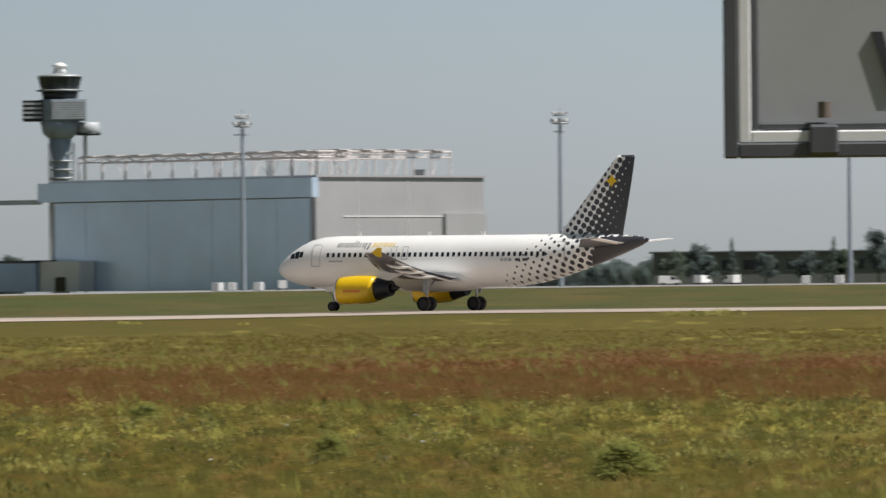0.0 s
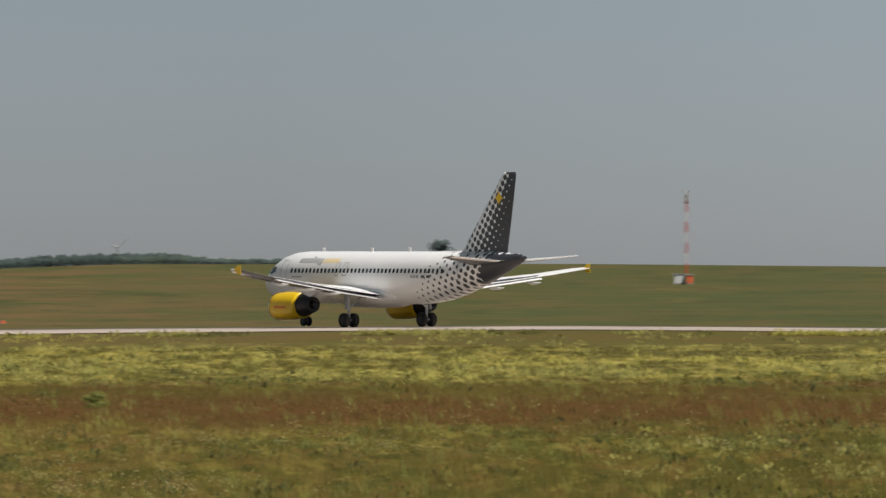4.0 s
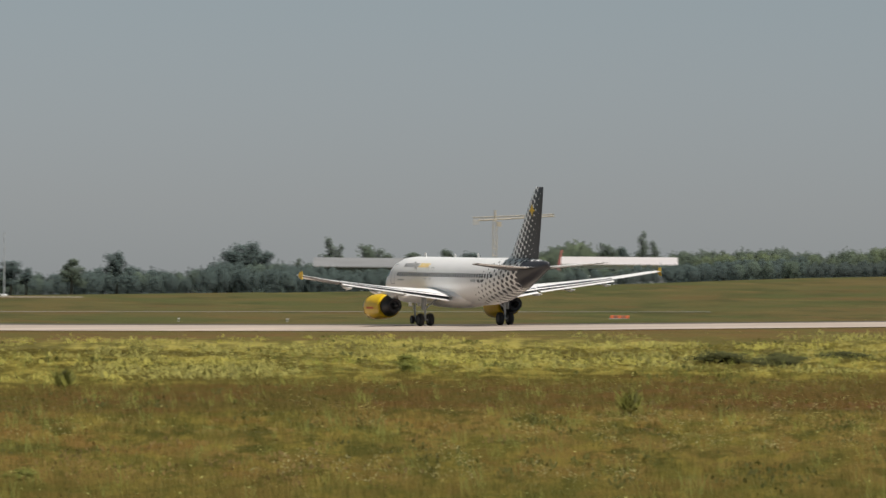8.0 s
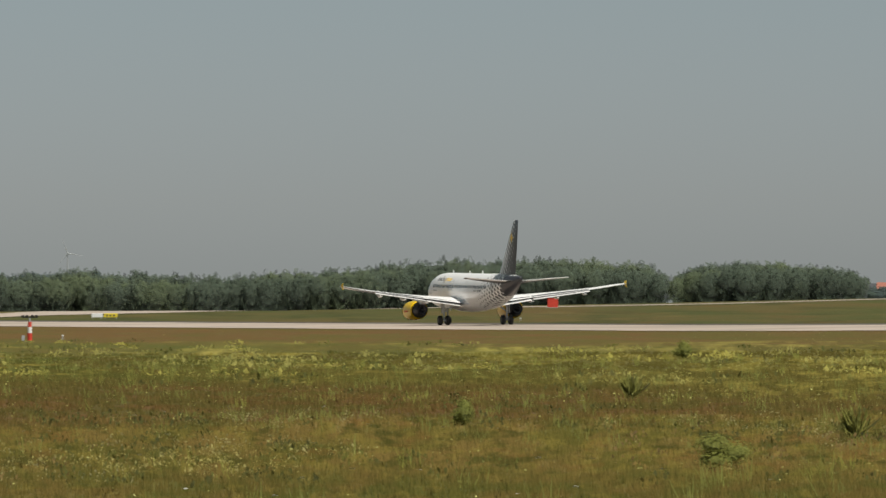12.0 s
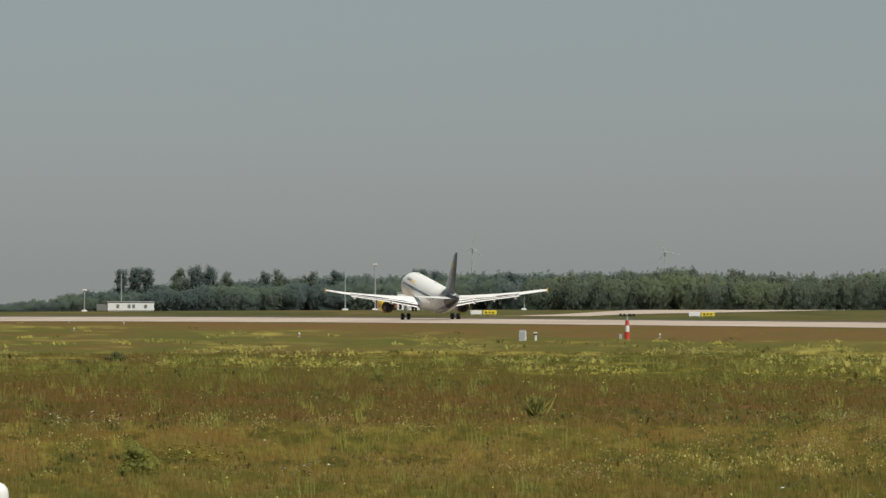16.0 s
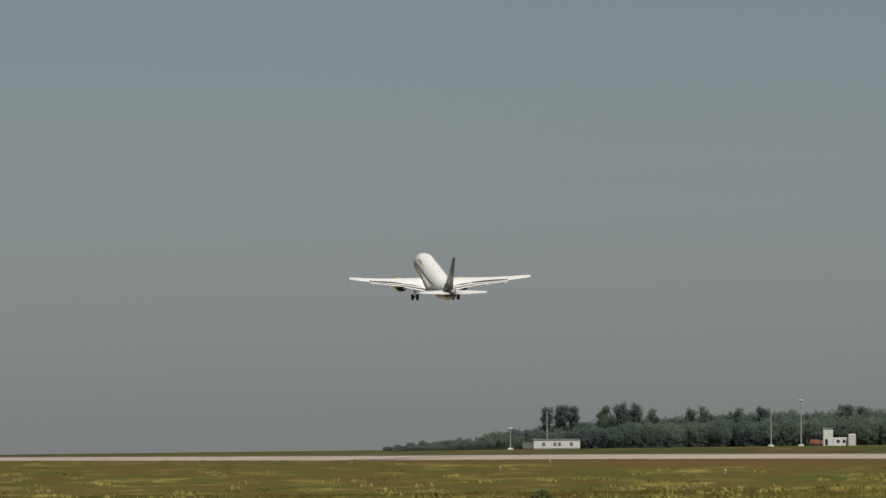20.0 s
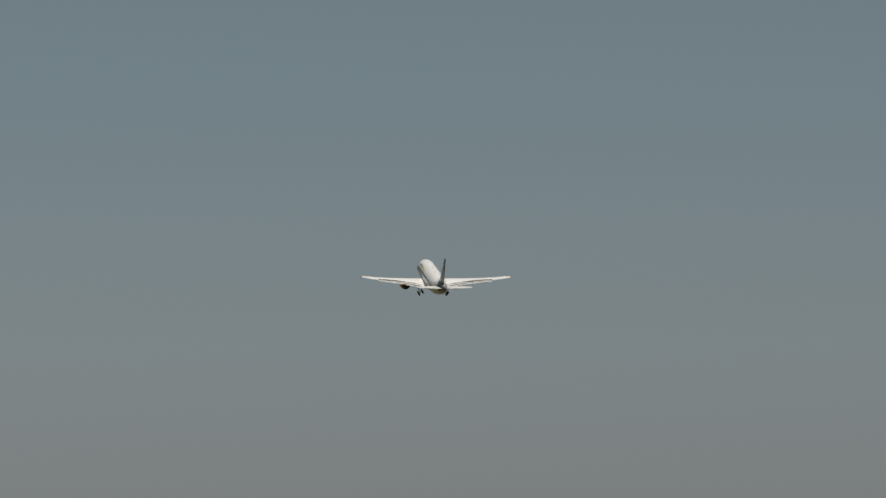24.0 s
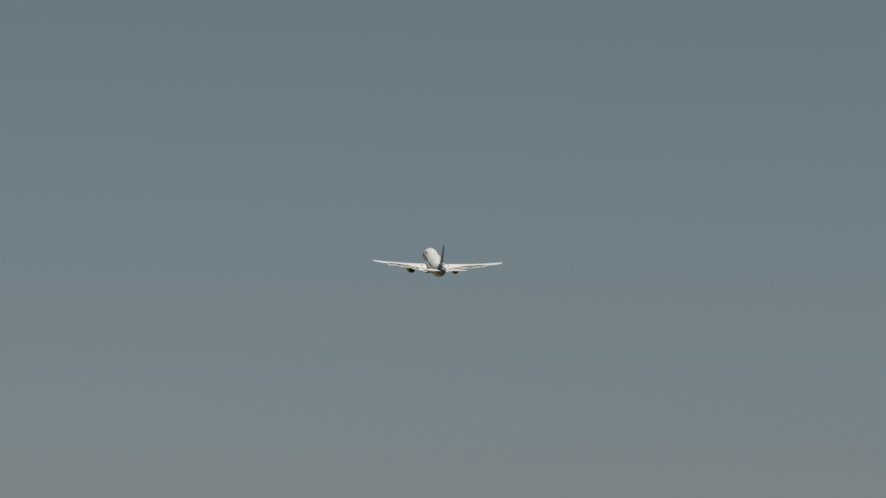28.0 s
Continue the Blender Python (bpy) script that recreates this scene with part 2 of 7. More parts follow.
    # along the runway: brown verge, redder in the west, greener in the east
    verge = mixc(nt, drift(260, 7, 3, 0.38, 0.62), (0.190, 0.120, 0.056), (0.150, 0.122, 0.046))
    verge = mixc(nt, within(along(2600, 700, 0.8), drift(240, 6, 24, 0.36, 0.56)), verge, (0.215, 0.118, 0.058))
    verge = mixc(nt, within(drift(80, 4, 26, 0.46, 0.60, 5), 0.55), verge, (0.175, 0.150, 0.058))
    verge = mixc(nt, within(drift(150, 8, 25, 0.50, 0.60), 0.7), verge, (0.140, 0.138, 0.044))
    verge = mixc(nt, along(5200, 7600, 0.85), verge, mixc(nt, drift(180, 8, 4, 0.4, 0.6), (0.142, 0.122, 0.036), (0.108, 0.116, 0.030)))
    # flowering belt: yellow green heads in drifts over olive
    flower = mixc(nt, puffs, (0.160, 0.155, 0.042), (0.450, 0.425, 0.125))
    flower = mixc(nt, within(long_, 0.85), flower, (0.125, 0.118, 0.036))
    flower = mixc(nt, within(along(2900, 1300, 1.0), mth(nt, "SUBTRACT", 0.95, mth(nt, "MULTIPLY", drift(210, 9, 5, 0.54, 0.62), 0.9))), flower,
                  mixc(nt, drift(160, 8, 6, 0.42, 0.58), (0.112, 0.136, 0.036), (0.150, 0.140, 0.044)))
    flower = mixc(nt, within(along(8700, 9900, 0.9), mth(nt, "SUBTRACT", 1.0, mth(nt, "MULTIPLY", drift(150, 8, 7, 0.56, 0.64), 0.7))), flower, (0.135, 0.118, 0.034))
    flower = mixc(nt, within(along(1300, 300, 0.75), drift(170, 6, 28, 0.47, 0.58, 5)), flower, (0.175, 0.122, 0.052))
    flower = mixc(nt, within(along(1300, 300, 0.8), drift(120, 5, 29, 0.55, 0.63, 5)), flower, (0.290, 0.265, 0.090))
    olive = mixc(nt, drift(200, 12, 8, 0.42, 0.60), (0.142, 0.130, 0.038), (0.150, 0.092, 0.040))
    olive = mixc(nt, within(puffs, 0.30), olive, (0.280, 0.250, 0.066))
    olive = mixc(nt, along(3600, 1600, 0.65), olive, (0.112, 0.126, 0.036))
    # sorrel belt
    sorrel = mixc(nt, drift(170, 14, 9, 0.40, 0.60), (0.185, 0.086, 0.040), (0.145, 0.080, 0.036))
    sorrel = mixc(nt, within(drift(90, 10, 10, 0.52, 0.62), 0.6), sorrel, (0.120, 0.104, 0.034))
    sorrel = mixc(nt, along(5300, 4100, 0.75), sorrel, mixc(nt, drift(120, 12, 11, 0.42, 0.58), (0.112, 0.120, 0.037), (0.165, 0.106, 0.046)))
    sorrel = mixc(nt, along(4700, 5800, 0.4), sorrel, (0.168, 0.074, 0.035))
    # the near meadow: olive, tan, rust, yellow green and dark green by patches
    near = mixc(nt, drift(130, 34, 12, 0.42, 0.58), (0.160, 0.168, 0.044), (0.275, 0.210, 0.078))
    near = mixc(nt, within(along(5400, 7200, 0.75), 1.0), near, mixc(nt, drift(150, 30, 13, 0.42, 0.58), (0.112, 0.112, 0.024), (0.092, 0.106, 0.022)))
    near = mixc(nt, within(drift(46, 20, 14, 0.50, 0.62, 5), 0.75), near, (0.330, 0.295, 0.080))
    near = mixc(nt, within(drift(80, 26, 15, 0.54, 0.64), 0.5), near, (0.250, 0.136, 0.052))
    near = mixc(nt, within(drift(70, 24, 16, 0.53, 0.63), 0.85), near, (0.066, 0.084, 0.020))
    close = mixc(nt, drift(110, 30, 17, 0.42, 0.60), (0.118, 0.136, 0.034), (0.190, 0.150, 0.050))
    close = mixc(nt, within(drift(50, 22, 18, 0.53, 0.63), 0.6), close, (0.290, 0.250, 0.070))
    col = mixc(nt, beyond(edges[0], 5), verge, flower)
    col = mixc(nt, beyond(edges[1], 9), col, olive)
    col = mixc(nt, beyond(edges[2], 14), col, sorrel)
    col = mixc(nt, beyond(edges[3], 12), col, near)
    col = mixc(nt, beyond(345.0, 35), col, close)
    col = mixc(nt, within(fine, 0.15), col, (0.30, 0.26, 0.075))
    if not blades:
        # the grass behind the runway lies in long olive, green and brown sweeps
        strip_r = nt.nodes.new("ShaderNodeValToRGB")
        while len(strip_r.color_ramp.elements) < 12:
            strip_r.color_ramp.elements.new(0.5)
        for e, k in zip(strip_r.color_ramp.elements, range(12)):
            e.position = k / 11
            g_ = float(np.interp(k / 11 * 12100 - 1000, LAND_T[:, 0], LAND_T[:, 1])) / 3000
            e.color = (g_, g_, g_, 1)
        nt.links.new(az, strip_r.inputs[0])
        back = nd(nt, "ShaderNodeMapRange", **{"From Min": 0.0, "From Max": 30.0, "To Min": 0.0, "To Max": 1.0})
        nt.links.new(mth(nt, "SUBTRACT", rng_, mth(nt, "MULTIPLY", strip_r.outputs["Color"], 3000.0)), back.inputs["Value"])
        far_c = mixc(nt, drift(330, 11, 20, 0.42, 0.58, 5), (0.156, 0.138, 0.060), (0.108, 0.128, 0.050))
        far_c = mixc(nt, within(drift(210, 7, 21, 0.54, 0.64, 5), 0.45), far_c, (0.180, 0.115, 0.056))
        far_c = mixc(nt, within(drift(120, 6, 22, 0.52, 0.62, 5), 0.6), far_c, (0.070, 0.088, 0.034))
        far_c = mixc(nt, within(drift(160, 5, 23, 0.57, 0.66, 5), 0.5), far_c, (0.220, 0.190, 0.085))
        far_c = mixc(nt, within(mth(nt, "MULTIPLY", along(4300, 5400, 0.55), along(7000, 6000, 1.0)), drift(260, 9, 27, 0.46, 0.60, 5)), far_c, (0.235, 0.150, 0.082))
        far_c = mixc(nt, within(along(6000, 7000, 0.5), drift(300, 14, 30, 0.36, 0.56)), far_c, (0.090, 0.120, 0.046))
        col = mixc(nt, back.outputs[0], col, far_c)
    if blades:
        g = nt.nodes.new("ShaderNodeNewGeometry")
        up = nt.nodes.new("ShaderNodeVectorMath")  # blades catch the light like a rough turf
        up.operation = "MULTIPLY_ADD"
        up.inputs[1].default_value = (0.15, 0.15, 0.15) if far else (0.40, 0.40, 0.40)
        up.inputs[2].default_value = (0.05, -0.1, 0.75)
        nt.links.new(g.outputs["Normal"], up.inputs[0])
        nz = nt.nodes.new("ShaderNodeVectorMath")
        nz.operation = "NORMALIZE"
        nt.links.new(up.outputs[0], nz.inputs[0])
        nt.links.new(nz.outputs[0], b.inputs["Normal"])
        amt = 0.05 if far else 0.24
        col = mixc(nt, mth(nt, "MULTIPLY", g.outputs["Random Per Island"], amt), col, (0.46, 0.40, 0.16))
        rnd = mth(nt, "FRACT", mth(nt, "MULTIPLY", g.outputs["Random Per Island"], 17.0))
        col = mixc(nt, mth(nt, "MULTIPLY", mth(nt, "GREATER_THAN", rnd, 0.62), amt * 1.8), col, (0.055, 0.070, 0.020))
    gain = nt.nodes.new("ShaderNodeVectorMath")
    gain.operation = "MULTIPLY"
    gain.inputs[1].default_value = (0.64, 0.570, 0.44) if blades else (0.66, 0.60, 0.50)
    nt.links.new(col, gain.inputs[0])
    col = gain.outputs[0]
    if blades:  # thin blades let light through
        tl = nt.nodes.new("ShaderNodeBsdfTranslucent")
        mx = nt.nodes.new("ShaderNodeMixShader")
        mx.inputs[0].default_value = 0.35
        nt.links.new(col, tl.inputs["Color"])
        nt.links.new(b.outputs[0], mx.inputs[1])
        nt.links.new(tl.outputs[0], mx.inputs[2])
        nt.links.new(mx.outputs[0], nt.nodes["Material Output"].inputs["Surface"])
    nt.links.new(col, b.inputs["Base Color"])
    if not blades:
        bp = nd(nt, "ShaderNodeBump", Strength=0.3, Distance=0.2)
        nt.links.new(noise_fac(nt, 1.5, 6), bp.inputs["Height"])
        nt.links.new(bp.outputs[0], b.inputs["Normal"])
    return m


FIELD = field_material("meadow soil and turf", False)
BLADES = field_material("meadow grass", True)
BLADES_FAR = field_material("distant meadow grass", True, True)


# ---- mesh helpers ----
def part(name, bm, material, parent=None, label="", smooth=False):
    """Links a bmesh as one mesh object under a thing or a part."""
    me = bpy.data.meshes.new(name)
    if smooth:
        for f in bm.faces:
            f.smooth = True
    bm.to_mesh(me)
    bm.free()
    for mm in (material if isinstance(material, list) else [material]):
        me.materials.append(mm)
    ob = new(name, me)
    ob.parent = parent
    if label:
        tagged(ob, label)
    return ob


def thing(name, m, label, category, group="", kind=""):
    ob = new(name)
    ob.empty_display_size = 0.5
    ob.matrix_basis = m
    return tagged(ob, label, category, group, kind)


def box(bm, x0, x1, y0, y1, z0, z1, m=None, bevel=0.0):
    r = bmesh.ops.create_cube(bm, size=1.0)
    vs = r["verts"]
    for v in vs:
        v.co = Vector(((x0 + x1) / 2 + v.co.x * (x1 - x0), (y0 + y1) / 2 + v.co.y * (y1 - y0), (z0 + z1) / 2 + v.co.z * (z1 - z0)))
    if bevel:
        es = list({e for v in vs for e in v.link_edges})
        r = bmesh.ops.bevel(bm, geom=es, offset=bevel, segments=1, affect="EDGES")
        vs = list({v for f in r["faces"] for v in f.verts} | {v for v in vs if v.is_valid})
    if m is not None:
        bmesh.ops.transform(bm, matrix=m, verts=[v for v in vs if v.is_valid])
    return vs


def rod(bm, a, b, r0, r1=None, n=8):
    """A tapered rod from a to b."""
    a, b = Vector(a), Vector(b)
    d = b - a
    q = d.to_track_quat("Z", "Y").to_matrix().to_4x4()
    r = bmesh.ops.create_cone(bm, cap_ends=True, segments=n, radius1=r0, radius2=r0 if r1 is None else r1, depth=d.length)
    bmesh.ops.transform(bm, matrix=Matrix.Translation((a + b) / 2) @ q, verts=r["verts"])
    return r["verts"]


def rings(bm, loops, closed=True, caps=True):
    """Skins a list of point loops of the same length."""
    vv = [[bm.verts.new(p) for p in lp] for lp in loops]
    n = len(loops[0])
    for a, b in zip(vv, vv[1:]):
        for i in range(n if closed else n - 1):
            j = (i + 1) % n
            bm.faces.new((a[i], a[j], b[j], b[i]))
    if caps:
        bm.faces.new(list(reversed(vv[0])))
        bm.faces.new(vv[-1])
    bmesh.ops.recalc_face_normals(bm, faces=bm.faces)
    return vv


def boxpart(name, dims, material, parent, label="", bevel=0.0, m=None):
    bm = bmesh.new()
    box(bm, *dims, m=m, bevel=bevel)
    return part(name, bm, material, parent, label)


def rodpart(name, a, b, r, material, parent, r1=None, n=8, label=""):
    bm = bmesh.new()
    rod(bm, a, b, r, r1, n)
    return part(name, bm, material, parent, label)


# ---- ground ----
def land(az):
    return [float(np.interp(az, LAND_T[:, 0], LAND_T[:, k])) for k in range(1, 6)]


def ground_z(az, r):
    rr, ru, hw, br, bu = land(az)
    zr1 = EYE.z + ru / LENS * rr
    zb = EYE.z + bu / LENS * br
    if r <= 300:
        return 0.0
    if r < rr - hw:
        k = (r - 300) / (rr - hw - 300)
        return zr1 * k
    if r <= rr + hw:
        return zr1
    if r < br:
        return zr1 + (zb - zr1) * (r - rr - hw) / (br - rr - hw)
    return EYE.z + (bu - 4 * (r - br) / br) / LENS * r


def ground_many(az, r):
    """ground_z for arrays."""
    rr, ru, hw, br, bu = [np.interp(az, LAND_T[:, 0], LAND_T[:, k]) for k in range(1, 6)]
    z1, zb = EYE.z + ru / LENS * rr, EYE.z + bu / LENS * br
    z = np.where(r < rr - hw, z1 * (r - 300) / (rr - hw - 300), z1)
    z = np.where(r > rr + hw, z1 + (zb - z1) * (r - rr - hw) / (br - rr - hw), z)
    return np.where(r <= 300, 0.0, z), rr - hw


def at_ground(az, r, lift=0.0):
    p = spot(az, 0, r)
    p.z = ground_z(az, r) + lift
    return p


def facing(az, r, lift=0.0, turn=0.0):
    """Pose at the ground whose -y looks back along the sight to the near field; turn in degrees."""
    p = at_ground(az, r, lift)
    return pose(p.x, p.y, p.z, 0, 0, -math.degrees(az / LENS) + turn)


def build_ground():
    cols = [LENS * radians(a) for a in range(-180, -15, 11)] + list(range(-3600, 13800, 120)) + [LENS * radians(a) for a in range(60, 181, 10)]
    cols = [c for c in cols if c < LENS * math.pi - 10]
    fr = [0.0, 0.25, 0.5, 0.75]
    bm = bmesh.new()
    grid = []
    for az in cols:
        rr, ru, hw, br, bu = land(az)
        rad = [8, 60, 130, 200, 300] + [300 + (rr - hw - 300) * k for k in (0.25, 0.5, 0.75, 1.0)] + [rr, rr + hw]
        rad += [rr + hw + (br - rr - hw) * k for k in (0.1, 0.25, 0.45, 0.7, 1.0)] + [max(br * 1.15, 4700)]
        grid.append([bm.verts.new(at_ground(az, r)) for r in rad])
    n = len(grid)
    hub = bm.verts.new((0, 0, 0))
    for i in range(n):
        a, b = grid[i], grid[(i + 1) % n]
        for j in range(len(a) - 1):
            bm.faces.new((a[j], a[j + 1], b[j + 1], b[j]))
        bm.faces.new((hub, a[0], b[0]))
    bmesh.ops.recalc_face_normals(bm, faces=bm.faces)
    if sum(f.normal.z for f in bm.faces) < 0:
        bmesh.ops.reverse_faces(bm, faces=bm.faces)
    ob = part("ground", bm, FIELD, None, smooth=True)
    return tagged(ob, "rough flowering meadow of the airfield", "ground", kind="structure")


build_ground()


def strip(name, a0, a1, near, far, lift, material, label, category, step=120):
    """A paved band; near and far give its ranges at an azimuth."""
    bm = bmesh.new()
    prev = None
    az = a0
    while az <= a1 + 1:
        row = [bm.verts.new(at_ground(az, near(az) + (far(az) - near(az)) * k, lift)) for k in (0, 0.5, 1.0)]
        if prev:
            for j in (0, 1):
                bm.faces.new((prev[j], prev[j + 1], row[j + 1], row[j]))
        prev = row
        az += step
    bmesh.ops.recalc_face_normals(bm, faces=bm.faces)
    if sum(f.normal.z for f in bm.faces) < 0:
        bmesh.ops.reverse_faces(bm, faces=bm.faces)
    ob = part(name, bm, material, None)
    return tagged(ob, label, category, kind="structure")


strip("road", -2400, 13200, lambda a: land(a)[0] - land(a)[2], lambda a: land(a)[0] + land(a)[2] * 0.12, 0.05, ASPHALT,
      "pale concrete runway with worn surface", "runway")
strip("road_shoulder", -2400, 13200, lambda a: land(a)[0] + land(a)[2] * 0.12, lambda a: land(a)[0] + land(a)[2] * 0.42, 0.05, TARMAC,
      "dark tarmac far side of the runway", "runway")

# ---- the airliner that takes off ----
NOSE = 16.11  # nose tip lies this far ahead of the main wheels


def livery(name, fin):
    """White paint with dark dots that grow towards the tail until they merge."""
    m, nt, b = nodes_of(name, 0.3)
    tc = nt.nodes.new("ShaderNodeTexCoord")
    sp = nt.nodes.new("ShaderNodeSeparateXYZ")
    nt.links.new(tc.outputs["Object"], sp.inputs[0])
    x, z = sp.outputs["X"], sp.outputs["Z"]
    step = 0.64
    da = mth(nt, "SUBTRACT", mth(nt, "FRACT", mth(nt, "DIVIDE", mth(nt, "ADD", mth(nt, "ADD", x, 100.0), mth(nt, "MULTIPLY", z, 0.62)), step)), 0.5)
    db = mth(nt, "SUBTRACT", mth(nt, "FRACT", mth(nt, "DIVIDE", mth(nt, "SUBTRACT", mth(nt, "ADD", z, 100.0), mth(nt, "MULTIPLY", x, 0.62)), step)), 0.5)
    dist = mth(nt, "SQRT", mth(nt, "ADD", mth(nt, "MULTIPLY", da, da), mth(nt, "MULTIPLY", db, db)))
    if fin:  # share of the chord behind the swept leading edge
        g = mth(nt, "SUBTRACT", mth(nt, "SUBTRACT", mth(nt, "MULTIPLY", x, -1.0), mth(nt, "MULTIPLY", z, 0.87)), 4.67)
        g = mth(nt, "DIVIDE", g, mth(nt, "SUBTRACT", 9.95, mth(nt, "MULTIPLY", z, 0.69)))
        rad = nd(nt, "ShaderNodeMapRange", **{"From Min": 0.0, "From Max": 1.0, "To Min": 0.26, "To Max": 0.74})
    else:
        g = mth(nt, "SUBTRACT", mth(nt, "MULTIPLY", x, -1.0), mth(nt, "MULTIPLY", z, 0.93))
        rad = nd(nt, "ShaderNodeMapRange", **{"From Min": 3.4, "From Max": 11.0, "To Min": 0.14, "To Max": 0.46})
    nt.links.new(g, rad.inputs["Value"])
    on = mth(nt, "LESS_THAN", dist, rad.outputs[0])
    if not fin:
        on = mth(nt, "MULTIPLY", on, mth(nt, "GREATER_THAN", g, 3.4))
        tail = mth(nt, "GREATER_THAN", mth(nt, "SUBTRACT", mth(nt, "MULTIPLY", x, -1.0), mth(nt, "MULTIPLY", mth(nt, "SUBTRACT", z, 4.6), 0.4)), 13.6)
        low = mth(nt, "LESS_THAN", z, 5.75)
        on = mth(nt, "MAXIMUM", on, mth(nt, "MULTIPLY", tail, low))
    base = mixc(nt, noise_fac(nt, 0.5), (0.86, 0.86, 0.86), (0.90, 0.90, 0.89))
    nt.links.new(mixc(nt, on, base, (0.045, 0.047, 0.056)), b.inputs["Base Color"])
    return m


DOTS = livery("white paint with growing dark dots", False)
DOTS_FIN = livery("dark dotted fin paint", True)

# station from the nose, half width, half height, centre height
HULL = [(0.0, 0.04, 0.04, 3.30), (0.12, 0.33, 0.30, 3.31), (0.4, 0.66, 0.62, 3.34), (0.9, 1.0, 0.96, 3.40), (1.6, 1.32, 1.32, 3.52), (2.3, 1.55, 1.60, 3.64),
        (3.2, 1.76, 1.86, 3.77), (4.4, 1.92, 2.02, 3.87), (5.8, 1.975, 2.07, 3.90), (9.0, 1.975, 2.07, 3.90), (14.0, 1.975, 2.07, 3.90), (20.5, 1.975, 2.07, 3.90),
        (22.5, 1.96, 2.03, 3.94), (24.5, 1.86, 1.90, 4.08), (26.5, 1.66, 1.67, 4.32), (28.5, 1.36, 1.38, 4.62), (30.3, 1.02, 1.06, 4.92), (31.9, 0.68, 0.73, 5.16),
        (33.0, 0.42, 0.47, 5.33), (33.6, 0.27, 0.31, 5.42), (33.84, 0.16, 0.19, 5.46)]
HULL_T = np.array(HULL)


def hull(s):
    return [float(np.interp(s, HULL_T[:, 0], HULL_T[:, k])) for k in (1, 2, 3)]


def skin(s, z, off=0.0):
    """Half breadth of the body at station s and height z, and the outward tilt there."""
    w, h, c = hull(s)
    k = max(-0.98, min(0.98, (z - c) / h))
    ang = math.asin(k)
    return w * math.cos(ang) + off * math.cos(ang), ang


def foil(le, chord, thick, y, z, twist=0.0, n=9):
    """Aerofoil loop in the x-z plane at breadth y; le is the leading edge's x (forward is +)."""
    up, dn = [], []
    for i in range(n):
        t = 0.5 - 0.5 * math.cos(math.pi * i / (n - 1))
        h = 5 * thick * (0.2969 * math.sqrt(t) - 0.126 * t - 0.3516 * t * t + 0.2843 * t ** 3 - 0.1015 * t ** 4)
        up.append((t, h * 1.15))
        dn.append((t, -h * 0.85))
    lp = up + dn[-1:0:-1][0:n - 2]
    return [Vector((le - t * chord, y, z + h * chord - t * chord * twist)) for t, h in lp]


def tilt(y):
    """Set of the wing to the body: most at the root, none at the tip."""
    return 0.058 * max(0.0, 1 - (abs(y) - 1.2) / 13.0)


def wing_loops(side):
    secs = [(1.2, 11.2, 6.9, 0.13, 2.45), (3.0, 12.0, 5.9, 0.125, 2.68), (6.4, 13.55, 4.1, 0.115, 3.12), (10.0, 15.3, 3.15, 0.11, 3.55), (14.0, 17.25, 2.2, 0.105, 4.10), (17.0, 18.72, 1.5, 0.10, 4.58)]
    return [foil(NOSE - le, ch, th * 0.9, side * y, z + tilt(y) * ch, tilt(y)) for y, le, ch, th, z in secs]


def wing_at(y):
    ys = [1.2, 3.0, 6.4, 10.0, 14.0, 17.0]
    return [float(np.interp(abs(y), ys, v)) for v in ([11.2, 12.0, 13.55, 15.3, 17.25, 18.72], [6.9, 5.9, 4.1, 3.15, 2.2, 1.5], [2.45, 2.68, 3.12, 3.55, 4.10, 4.58])]


# grey lower skin, painted darker still to stand for the shade below
WINGLOW = simple("grey underside with its shade", (0.10, 0.10, 0.11), 0.45, vary=0.12, scale=0.5)


def under(bm):
    """Lower faces take the second paint, a grey darkened for the shade under the wing."""
    bm.normal_update()
    for f in bm.faces:
        f.material_index = 1 if f.normal.z < -0.2 else 0


